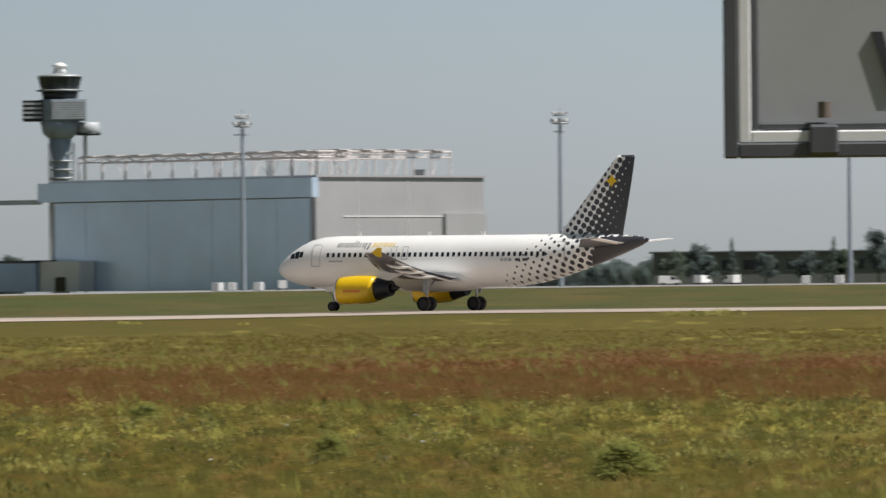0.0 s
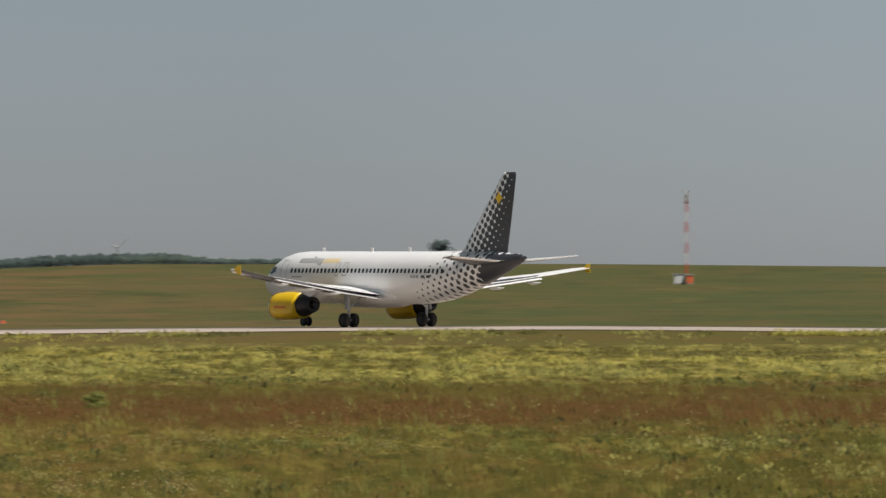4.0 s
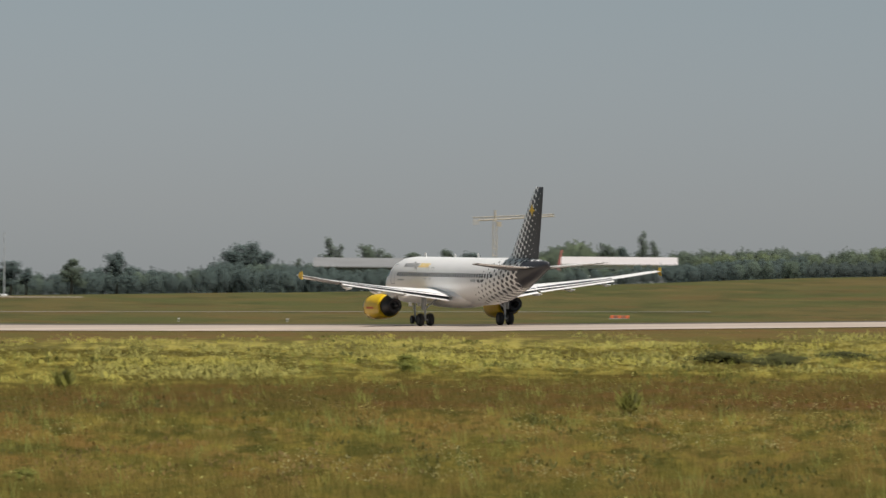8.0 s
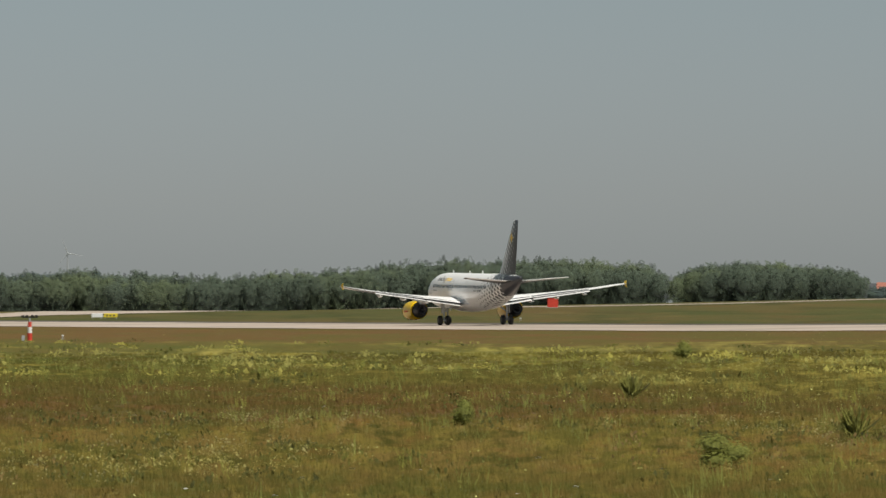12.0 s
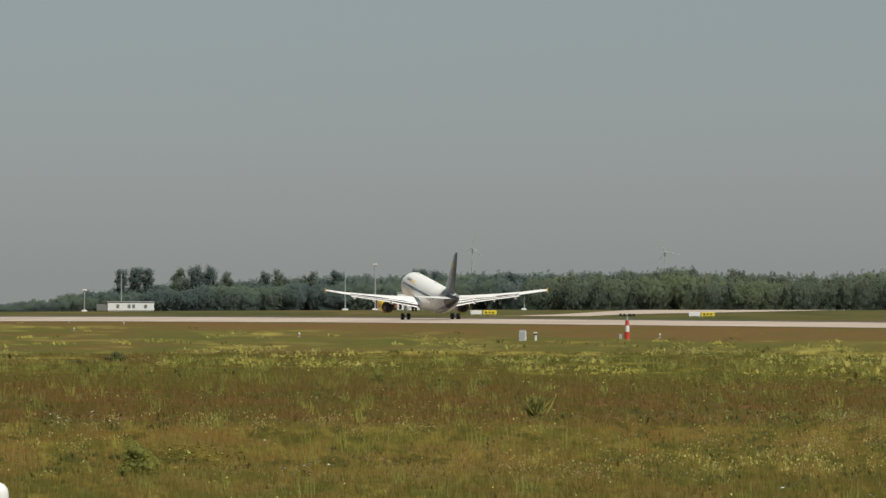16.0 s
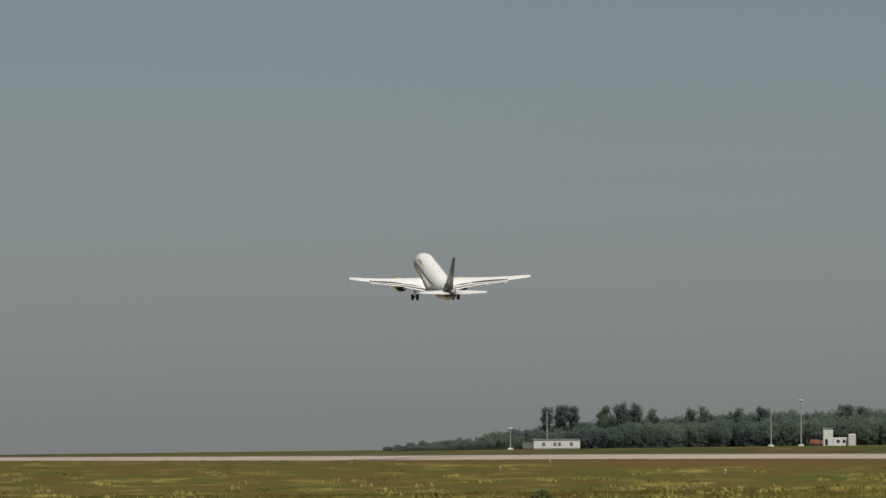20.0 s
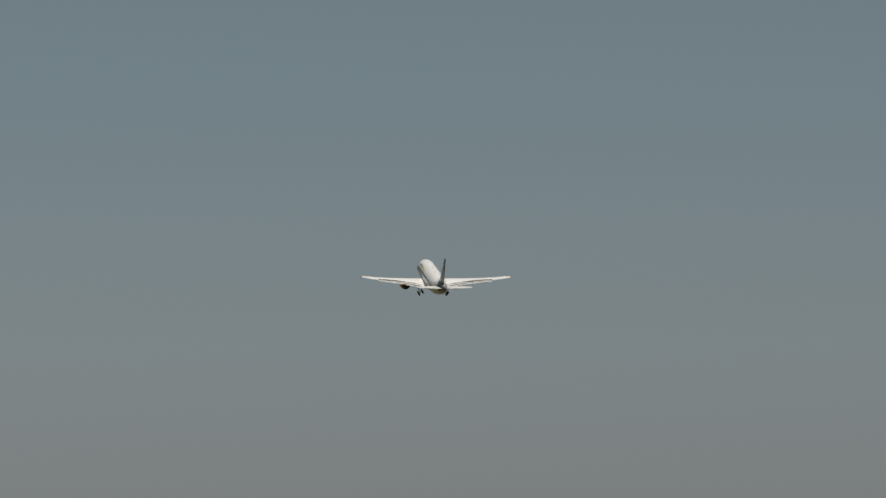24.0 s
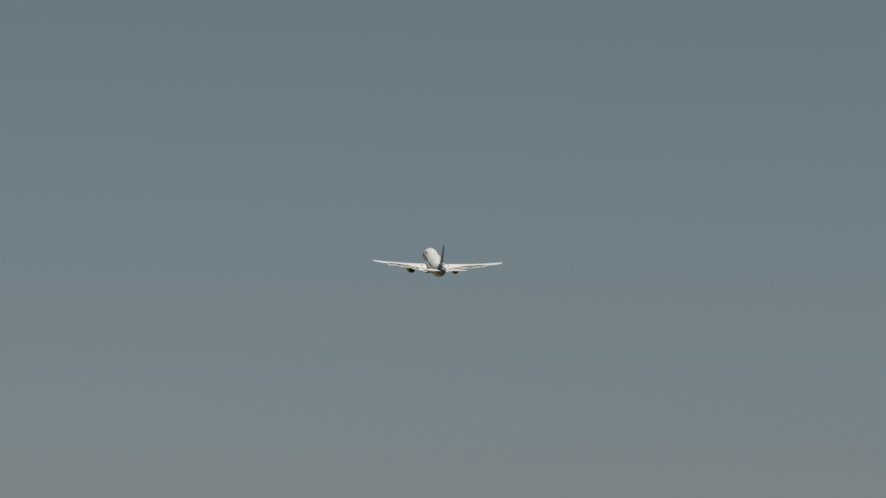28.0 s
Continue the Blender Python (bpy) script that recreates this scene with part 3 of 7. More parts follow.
def build_airliner():
    wings = []
    plane = thing("airliner", Matrix(), "white twin engine airliner with yellow engines and dotted tail", "airplane")
    # body
    bm = bmesh.new()
    n = 32
    rings(bm, [[Vector((NOSE - s, w * math.cos(2 * math.pi * i / n), c + h * math.sin(2 * math.pi * i / n))) for i in range(n)] for s, w, h, c in HULL])
    part("fuselage", bm, DOTS, plane, "white fuselage with dark dots towards the tail", smooth=True)
    # belly fairing
    bm = bmesh.new()
    fl = []
    for s, w, h in ((9.6, 0.3, 0.2), (10.6, 1.5, 0.75), (12.0, 2.05, 1.0), (15.0, 2.15, 1.05), (17.5, 2.0, 0.98), (19.3, 1.3, 0.7), (20.6, 0.3, 0.2)):
        fl.append([Vector((NOSE - s, w * math.cos(2 * math.pi * i / 20), 2.55 + h * math.sin(2 * math.pi * i / 20))) for i in range(20)])
    rings(bm, fl)
    part("belly_fairing", bm, WHITE, plane, smooth=True)
    # exhaust of the auxiliary engine
    rodpart("tail_exhaust", (NOSE - 33.8, 0, 5.46), (NOSE - 34.0, 0, 5.47), 0.15, DARKMETAL, plane, n=12)
    # fin
    bm = bmesh.new()
    lp = []
    for z, le, ch in ((5.4, 25.3, 6.35), (5.9, 25.9, 5.85), (8.0, 27.75, 4.42), (10.0, 29.5, 3.05), (11.9, 31.15, 1.72), (12.1, 31.40, 1.38)):
        lp.append([Vector((p.x, p.z, z)) for p in foil(NOSE - le, ch, 0.10 if z < 12 else 0.03, 0, 0)])
    rings(bm, lp)
    part("fin", bm, DOTS_FIN, plane, "dark dotted tail fin", smooth=True)
    bm = bmesh.new()
    rings(bm, [[Vector((NOSE - s, y, z)) for s, y in ((23.2, 0), (25.6, 0.12), (28, 0.12), (28, -0.12), (25.6, -0.12))] for z in (5.85, 6.02)])
    part("dorsal_fillet", bm, WHITE, plane, smooth=False)
    # yellow star on both faces of the fin
    for sd in (1, -1):
        bm = bmesh.new()
        pts = []
        for i in range(8):
            r = 0.52 if i % 2 == 0 else 0.26
            pts.append((NOSE - 30.85 + r * math.cos(i * math.pi / 4), r * math.sin(i * math.pi / 4) + 10.1))
        rings(bm, [[Vector((x, sd * yy, z)) for x, z in pts] for yy in (0.10, 0.185)])
        part("star_mark", bm, YELLOW, plane)
    # tailplane
    for sd, nm in ((1, "tailplane"), (-1, "tailplane")):
        bm = bmesh.new()
        rings(bm, [foil(NOSE - le, ch, 0.08, sd * y, z - 0.03 * ch, -0.085) for y, le, ch, z in ((0.5, 28.0, 4.3, 5.0), (3.3, 29.75, 2.85, 5.28), (6.0, 31.4, 1.5, 5.55), (6.22, 31.75, 1.0, 5.58))])
        under(bm)
        tp = part(nm, bm, [WINGGREY, WINGLOW], plane, "light grey tailplane", smooth=True)
        bm = bmesh.new()
        rings(bm, [[Vector((NOSE - s, sd * y, z + dz)) for s, dz in ((s0 - 0.2, 0.05), (s0 + 0.5, 0.05), (s0 + 0.5, 0.03), (s0 - 0.2, -0.07))] for y, s0, z in ((1.2, 32.0, 5.20), (5.9, 32.45, 5.56))])
        part("elevator", bm, WHITE, tp)
    # wings
    for sd in (1, -1):
        bm = bmesh.new()
        rings(bm, wing_loops(sd))
        under(bm)
        wing = part("wing", bm, [WINGGREY, WINGLOW], plane, "light grey swept wing", smooth=True)
        wings.append((wing, sd))
        # slats, flaps, aileron as panels of their own
        for y0, y1 in ((2.6, 5.2), (6.4, 10.0), (10.1, 13.4), (13.5, 16.7)):
            bm = bmesh.new()
            lp = []
            for y in (y0, y1):
                le, ch, z = wing_at(y)
                c = ch * 0.13
                lp.append([Vector((NOSE - le + 0.16 - a, sd * y, z + tilt(y) * ch - 0.10 + b)) for a, b in ((0, 0.0), (c * 0.4, 0.13), (c, 0.19), (c * 0.8, 0.06), (c * 0.3, -0.07))])
            rings(bm, lp)
            part("slat", bm, BRIGHT, wing, "bright metal slat")
        for y0, y1, drop in ((2.1, 6.3, 0.16), (6.5, 12.9, 0.12)):
            bm = bmesh.new()
            lp = []
            for y in (y0, y1):
                le, ch, z = wing_at(y)
                c = ch * 0.24
                te = NOSE - le - ch
                zz = z - 0.035 * ch
                lp.append([Vector((te + c * 0.75 - a * c, sd * y, zz + b)) for a, b in ((0, 0.02), (0.3, 0.06), (1.0, -drop), (0.98, -drop - 0.03), (0.25, -0.10))])
            rings(bm, lp)
            part("flap", bm, WHITE, wing, "white extended flap")
            # solid charcoal strip that draws the shadow in the flap slot
            bm = bmesh.new()
            lp = []
            for y in (y0, y1):
                le, ch, z = wing_at(y)
                te = NOSE - le - ch
                lp.append([Vector((te + a * ch, sd * y, z + tilt(y) * ch * a + b)) for a, b in ((0.30, 0.035 * ch), (0.10, 0.012 * ch + 0.02), (0.10, -0.02 * ch - 0.05), (0.30, -0.05 * ch - 0.03))])
            rings(bm, lp)
            part("flap_slot_shade", bm, CHARCOAL, wing, "charcoal strip for the shade in the slot above the flap")
        for y0, y1 in ((3.4, 6.0), (6.8, 8.6), (8.8, 10.6), (10.8, 12.6)):
            bm = bmesh.new()
            lp = []
            for y in (y0, y1):
                le, ch, z = wing_at(y)
                xa, xb = NOSE - le - ch * 0.62, NOSE - le - ch * 0.78
                ta, tb = z + tilt(y) * ch * 0.38, z + tilt(y) * ch * 0.22
                lp.append([Vector((xa, sd * y, ta + ch * 0.058)), Vector((xb, sd * y, tb + ch * 0.028)), Vector((xb, sd * y, tb + ch * 0.010)), Vector((xa, sd * y, ta + ch * 0.030))])
            rings(bm, lp)
            part("spoiler", bm, WINGGREY, wing)
        for y in (6.3, 9.2, 12.3):
            le, ch, z = wing_at(y)
            bm = bmesh.new()
            x0 = NOSE - le - ch * 0.45
            ln = ch * 0.55 + 0.9
            rings(bm, [[Vector((x0 - ln * t, sd * y + w * math.cos(i * math.pi / 5), z - 0.22 - 0.16 * math.sin(t * 3.1) - 0.16 * t + w * math.sin(i * math.pi / 5))) for i in range(10)]
                       for t, w in ((0, 0.03), (0.2, 0.10), (0.5, 0.13), (0.8, 0.09), (1.0, 0.02))])
            part("flap_fairing", bm, WHITE, wing, smooth=True)
        # wing tip fence
        bm = bmesh.new()
        le, ch, z = wing_at(17.0)
        for k in (1, -1):
            rings(bm, [[Vector((NOSE - le - 0.2 - a, sd * (17.02 + b + 0.06 * abs(dz)), z + dz)) for a, b in ((off, -0.02), (off + c, -0.012), (off + c, 0.012), (off, 0.02))]
                       for off, c, dz in ((0.3, 0.9, 0.0), (0.75, 0.5, k * 0.30), (0.95, 0.28, k * 0.36))])
        part("wingtip_fence", bm, YELLOW, wing, "yellow wing tip fence")
    # engines
    for sd in (1, -1):
        y, z = sd * 5.75, 1.74
        bm = bmesh.new()
        prof = [(8.72, 0.80), (8.50, 0.90), (8.42, 0.98), (8.52, 1.05), (8.9, 1.10), (9.8, 1.13), (10.7, 1.12), (11.5, 1.06), (12.0, 0.98), (11.95, 0.93), (11.0, 0.9)]
        rings(bm, [[Vector((NOSE - 0.9 - s, y + r * math.cos(2 * math.pi * i / 28), z + (s - 11.5) * 0.04 + r * math.sin(2 * math.pi * i / 28))) for i in range(28)] for s, r in prof], caps=False)
        eng = part("engine_cowl", bm, YELLOW, plane, "glossy yellow engine cowl", smooth=True)
        bm = bmesh.new()
        rings(bm, [[Vector((NOSE - 0.9 - s, y + r * math.cos(2 * math.pi * i / 28), z + (s - 11.5) * 0.04 + r * math.sin(2 * math.pi * i / 28))) for i in range(28)] for s, r in ((8.60, 0.90), (8.46, 0.925), (8.395, 0.985), (8.46, 1.06), (8.60, 1.095))], caps=False)
        part("intake_lip", bm, BRIGHT, eng, "bright metal intake lip", smooth=True)
        bm = bmesh.new()
        rings(bm, [[Vector((NOSE - 0.9 - s, y + r * math.cos(2 * math.pi * i / 24), z + (s - 11.5) * 0.04 + r * math.sin(2 * math.pi * i / 24))) for i in range(24)] for s, r in ((9.2, 0.88), (9.25, 0.3), (8.95, 0.02))], caps=False)
        part("fan", bm, DARKMETAL, eng)
        bm = bmesh.new()
        rings(bm, [[Vector((NOSE - 0.9 - s, y + r * math.cos(2 * math.pi * i / 24), z + (s - 11.5) * 0.04 + r * math.sin(2 * math.pi * i / 24))) for i in range(24)] for s, r in ((11.2, 0.93), (12.0, 0.90), (12.9, 0.66), (13.2, 0.60), (13.15, 0.5))])
        part("exhaust_nozzle", bm, DARKMETAL, eng, "dark metal exhaust nozzle", smooth=True)
        bm = bmesh.new()
        rings(bm, [[Vector((NOSE - 0.9 - s, y + r * math.cos(2 * math.pi * i / 16), z + (s - 11.5) * 0.04 + r * math.sin(2 * math.pi * i / 16))) for i in range(16)] for s, r in ((13.0, 0.38), (13.6, 0.22), (13.95, 0.03))])
        part("exhaust_cone", bm, DARKMETAL, eng, smooth=True)
        bm = bmesh.new()
        rings(bm, [[Vector((NOSE - 0.9 - s, y + b, zz)) for s, zz in ((9.6, z + 1.05), (11.2, z + 1.30), (13.6, 3.26), (14.6, 3.12), (12.8, 2.3), (11.4, z + 0.8))] for b in (-0.2, 0.2)])
        part("pylon", bm, WHITE, eng, "white engine pylon")
        bm = bmesh.new()
        for k in range(6):
            ang = radians(8)
            box(bm, NOSE - 10.45 - k * 0.26, NOSE - 10.26 - k * 0.26, -0.012, 0.012, -0.09, 0.09, m=Matrix.Translation((0, y + sd * 1.125, z - 0.15)))
        part("cowl_mark", bm, ORANGE, eng, "faded lettering bar")
    # cabin windows and doors
    win = None
    for sd in (1, -1):
        for i in range(40):
            s = 5.75 + i * 0.508
            yb, ang = skin(s, 4.45)
            m = Matrix.Translation((NOSE - s, sd * (yb + 0.005), 4.45)) @ Matrix.Rotation(sd * ang, 4, "X")
            if win is None:
                bm = bmesh.new()
                box(bm, -0.125, 0.125, -0.012, 0.012, -0.18, 0.18, bevel=0.011)
                win = part("window_pane", bm, PANE, plane)
                w = win
            else:
                w = new("window_pane", win.data)
                w.parent = plane
            w.matrix_basis = m
        for s, wd, z0, z1 in ((4.6, 0.82, 3.55, 5.3), (27.0, 0.78, 3.75, 5.4), (11.85, 0.52, 4.05, 5.1), (12.9, 0.52, 4.05, 5.1)):
            bm = bmesh.new()
            for (xa, xb, za, zb) in ((-wd / 2, -wd / 2 + 0.04, z0, z1), (wd / 2 - 0.04, wd / 2, z0, z1), (-wd / 2, wd / 2, z0, z0 + 0.06), (-wd / 2, wd / 2, z1 - 0.04, z1)):
                k = 5 if zb - za > 0.5 else 1
                for q in range(k):
                    zc0, zc1 = za + (zb - za) * q / k, za + (zb - za) * (q + 1) / k
                    yb, ang = skin(s, (zc0 + zc1) / 2)
                    box(bm, xa, xb, -0.01, 0.012, -(zc1 - zc0) / 2, (zc1 - zc0) / 2, m=Matrix.Translation((NOSE - s, sd * yb, (zc0 + zc1) / 2)) @ Matrix.Rotation(sd * ang, 4, "X"))
            part("door", bm, STEEL, plane, "cabin door outline")
        # cockpit glazing
        for s0, s1, z0, z1 in ((1.75, 2.25, 4.18, 4.62), (2.3, 2.75, 4.2, 4.78), (2.82, 3.2, 4.3, 4.75)):
            bm = bmesh.new()
            q = []
            for s, z in ((s0, z0), (s1, z0), (s1, z1), (s0, z1 - 0.08)):
                yb, ang = skin(s, z)
                q.append((NOSE - s, sd * yb, z, ang))
            rings(bm, [[Vector((x, y + sd * d, z + d)) for x, y, z, a in q] for d in (-0.03, 0.02)])
            part("cockpit_window", bm, PANE, plane)
        # title as slanted plain strokes, registration as plain bars
        for col, s_0, strokes in ((CHARCOAL, 6.35, ((0.10, 0, 1), (0.28, 0, 1), (0.50, 0, 1), (0.74, 0, 1), (0.95, 0, 1), (1.14, 0, 1), (1.34, 0, 1.5), (1.56, 0, 1.2), (1.78, 0, 1), (2.02, 0, 1), (2.22, -0.4, 1), (2.46, -0.5, 1))),
                                  (YELLOW, 9.5, ((0.06, 0, 0.25), (0.26, 0, 1), (0.46, 0, 1), (0.68, 0, 1), (0.90, 0, 1), (1.12, 0, 1), (1.32, 0, 1), (1.54, 0, 1), (1.76, 0, 1)))):
            for k, (ds, h0, h1) in enumerate(strokes):
                bm = bmesh.new()
                n = 3
                for q in range(n):
                    zc = 5.06 + 0.36 * (h0 + (h1 - h0) * (q + 0.5) / n)
                    hh = 0.36 * (h1 - h0) / n / 2 + 0.004
                    ds_ = ds * 1.22
                    yb, ang = skin(s_0 + ds_, zc)
                    lean = -0.22 * (zc - 5.06) * sd
                    wd = 0.13 if (q == 0 or q == n - 1) and k % 2 else 0.085
                    box(bm, -wd / 2, wd / 2, -0.01, 0.012, -hh, hh, m=Matrix.Translation((NOSE - s_0 - ds_ + lean, sd * yb, zc)) @ Matrix.Rotation(sd * ang, 4, "X"))
                part("title_bar", bm, col, plane)
        for s, wd, col in ((21.9, 0.26, STEEL), (22.25, 0.22, STEEL), (22.6, 0.30, STEEL), (23.3, 0.42, CHARCOAL), (23.95, 0.42, CHARCOAL), (6.5, 1.3, STEEL)):
            z = 4.0 if s > 10 else 3.95
            yb, ang = skin(s, z)
            bm = bmesh.new()
            hm = 0.05 if s < 10 else 0.11
            box(bm, -wd / 2, wd / 2, -0.01, 0.012, -hm, hm, m=Matrix.Translation((NOSE - s, sd * yb, z)) @ Matrix.Rotation(sd * ang, 4, "X"))
            part("marking_bar", bm, col, plane)
    # aerials and beacon
    for s, z, h in ((7.5, 5.95, 0.35), (14.0, 5.95, 0.3), (19.0, 5.95, 0.35)):
        boxpart("aerial", (NOSE - s - 0.2, NOSE - s + 0.15, -0.02, 0.02, z, z + h), WHITE, plane, bevel=0.01)
    # landing gear: the legs swing on their pivots
    legs = []
    for sd in (1, -1):
        leg = thing("main_gear", Matrix.Translation((0, sd * 3.8, 2.5)), "", "")
        leg.parent = plane
        bm = bmesh.new()
        rod(bm, (0, 0, 0.1), (0, 0, -1.3), 0.13, 0.11, 12)
        rod(bm, (0, 0, -1.1), (0, 0, -1.93), 0.09, n=12)
        rod(bm, (0, -0.62, -1.93), (0, 0.62, -1.93), 0.07, n=10)
        part("strut", bm, STEEL, leg)
        rodpart("brace", (0, -sd * 1.3, 0.0), (0, -sd * 0.05, -0.95), 0.07, STEEL, leg)
        boxpart("gear_door", (-0.30, 0.22, sd * 0.2, sd * 0.26, -1.1, 0.1), STEEL, leg)
        for yy in (-0.46, 0.46):
            wheel(leg, yy, -1.93, 0.57, 0.40)
        legs.append((leg, sd))
    leg = thing("nose_gear", Matrix.Translation((11.04, 0, 2.0)), "", "")
    leg.parent = plane
    bm = bmesh.new()
    rod(bm, (0, 0, 0.1), (0, 0, -1.62), 0.09, 0.07, 10)
    rod(bm, (0, -0.36, -1.62), (0, 0.36, -1.62), 0.05)
    part("strut", bm, STEEL, leg)
    rodpart("drag_brace", (0.9, 0, 0.0), (0.05, 0, -0.9), 0.05, STEEL, leg)
    for yy in (-0.25, 0.25):
        wheel(leg, yy, -1.62, 0.38, 0.22)
    for yy in (-0.42, 0.42):
        boxpart("gear_door", (-0.3, 0.4, yy - 0.02, yy + 0.02, -0.45, 0.0), WHITE, leg)
    legs.append((leg, 0))
    return plane, legs, wings


def wheel(leg, y, z, r, wdt):
    bm = bmesh.new()
    prof = [(-wdt / 2, r * 0.62), (-wdt / 2, r * 0.88), (-wdt * 0.36, r * 0.98), (0, r), (wdt * 0.36, r * 0.98), (wdt / 2, r * 0.88), (wdt / 2, r * 0.62)]
    rings(bm, [[Vector((q * math.cos(2 * math.pi * i / 24), y + a, z + q * math.sin(2 * math.pi * i / 24))) for i in range(24)] for a, q in prof])
    part("tyre", bm, RUBBER, leg, smooth=True)
    bm = bmesh.new()
    rod(bm, (0, y - wdt * 0.52, z), (0, y + wdt * 0.52, z), r * 0.55, n=16)
    part("rim", bm, DARKMETAL, leg)


AIRLINER, LEGS, WINGS = build_airliner()

# seconds, azimuth, height (None: on the runway), range, heading, nose up, left wing up
FLIGHT = [(0.0, 10204.1, None, 625.3, -16.94, 0.2, 0.08), (0.5, 9723.6, None, 625.4, -15.21, 0.18, 0.16), (1.0, 9247.1, None, 625.3, -13.92, 0.15, 0.14), (1.5, 8783.6, None, 623.4, -12.95, 0.17, 0.05),
          (2.0, 8321.1, None, 622.5, -11.98, 0.26, 0.07), (2.5, 7868.8, None, 622.6, -11.01, 0.29, 0.13), (3.0, 7424.5, None, 620.7, -10.13, 0.25, 0.03), (3.5, 6995.6, None, 622.5, -9.6, 0.26, -0.21),
          (4.5, 6210.3, None, 624.3, -9.15, 0.22, -0.55), (5.5, 5467.9, None, 628.1, -8.91, 0.18, -0.89), (6.0, 5101.0, None, 629.7, -8.64, 0.25, -1.03), (6.5, 4742.6, None, 634.3, -8.33, 0.35, -1.05),
          (7.0, 4424.5, None, 649.1, -8.07, 0.38, -1.07), (7.5, 4119.2, None, 669.6, -7.98, 0.36, -1.06), (8.0, 3826.8, None, 690.7, -8.06, 0.37, -1.06), (8.5, 3550.3, None, 712.4, -8.17, 0.5, -0.96),
          (9.0, 3292.8, None, 734.9, -8.19, 0.53, -0.97), (9.5, 3049.7, None, 761.8, -8.48, 0.62, -0.82), (10.0, 2821.3, None, 791.2, -8.61, 0.63, -0.78), (10.5, 2607.2, None, 819.2, -8.61, 0.65, -0.81),
          (11.0, 2402.0, None, 850.7, -8.86, 0.55, -0.61), (11.5, 2210.0, None, 880.9, -8.83, 0.48, -0.54), (12.0, 2030.2, None, 913.0, -8.68, 0.44, -0.43), (12.5, 1861.1, None, 944.2, -8.67, 0.48, -0.51),
          (13.0, 1701.3, None, 976.4, -8.93, 0.53, -0.55), (13.5, 1547.5, None, 1007.0, -9.38, 0.66, -0.36), (14.0, 1400.2, None, 1040.0, -9.4, 0.82, -0.37), (15.0, 1134.5, None, 1109.5, -9.35, 2.52, -0.39),
          (15.5, 1009.2, None, 1141.5, -9.28, 4.22, -0.2), (16.0, 893.7, -75.6, 1181.8, -9.13, 6.76, -0.11), (16.5, 784.0, -68.6, 1215.9, -8.92, 9.66, -0.68), (17.0, 677.8, -53.6, 1250.5, -9.09, 12.06, -1.08),
          (17.5, 579.1, -29.4, 1286.8, -9.34, 13.24, -0.78), (18.0, 483.6, 4.6, 1322.2, -9.62, 13.99, -0.11), (18.5, 393.5, 47.6, 1353.5, -9.67, 14.64, -0.12), (19.0, 308.8, 96.7, 1382.6, -9.88, 15.05, -0.34),
          (19.5, 228.1, 150.0, 1412.7, -10.11, 15.32, -0.41), (20.0, 150.9, 205.5, 1446.2, -10.5, 15.34, -0.63), (20.5, 81.5, 260.1, 1492.3, -10.51, 15.3, -1.72), (21.0, 19.9, 306.2, 1550.0, -10.48, 15.07, -2.19),
          (21.5, -36.5, 351.0, 1604.6, -10.32, 14.89, -0.98), (22.5, -140.0, 430.5, 1674.1, -10.09, 14.71, 0.07), (23.5, -242.2, 501.3, 1746.2, -9.95, 14.72, 0.02), (24.0, -287.2, 537.1, 1778.8, -9.79, 14.71, 0.04),
          (24.5, -330.5, 573.0, 1812.5, -9.69, 14.73, 0.16), (25.0, -371.9, 608.9, 1845.5, -9.63, 14.72, 0.11), (25.5, -411.6, 644.7, 1876.9, -9.53, 14.75, 0.51), (26.0, -449.4, 680.7, 1911.4, -9.4, 14.73, 0.91),
          (26.5, -485.5, 716.6, 1943.8, -9.32, 14.72, 1.16), (27.0, -519.7, 752.6, 1977.3, -9.32, 14.71, 1.29), (27.5, -552.1, 788.6, 2015.5, -9.25, 14.68, 1.15), (28.0, -582.7, 824.6, 2052.0, -9.21, 14.7, 1.03)]


def plane_pose(az, up, r, head, nose_up, bank):
    p = at_ground(az, r, 0.05) if up is None else spot(az, up, r)
    # x is forward: heading is clockwise from +y
    return Matrix.Translation(p) @ Matrix.Rotation(radians(90 - head), 4, "Z") @ Matrix.Rotation(-radians(nose_up), 4, "Y") @ Matrix.Rotation(radians(bank), 4, "X")

# ---- the apron: hangar, tower, masts, freighter ----
def r_for(az, up, far=True):
    """Range at which the ground shows at height angle up, beyond the runway or before it."""
    rr, ru, hw, br, bu = land(az)
    lo, hi = (rr + hw, br) if far else (60.0, rr - hw)
    for _ in range(40):
        mid = (lo + hi) / 2
        if (ground_z(az, mid) - EYE.z) / mid * LENS < up:
            lo = mid
        else:
            hi = mid
    return (lo + hi) / 2


APRONC = simple("grey apron concrete", (0.27, 0.26, 0.25), 0.85, vary=0.15, scale=0.05, fine=1.0)
CLAD_H = simple("light grey wall cladding", (0.36, 0.36, 0.37), 0.6, vary=0.05, scale=0.1)
strip("apron", 8380, 13200, lambda a: 1690.0, lambda a: 1890.0, 0.06, APRONC, "pale concrete apron before the hangar", "apron")


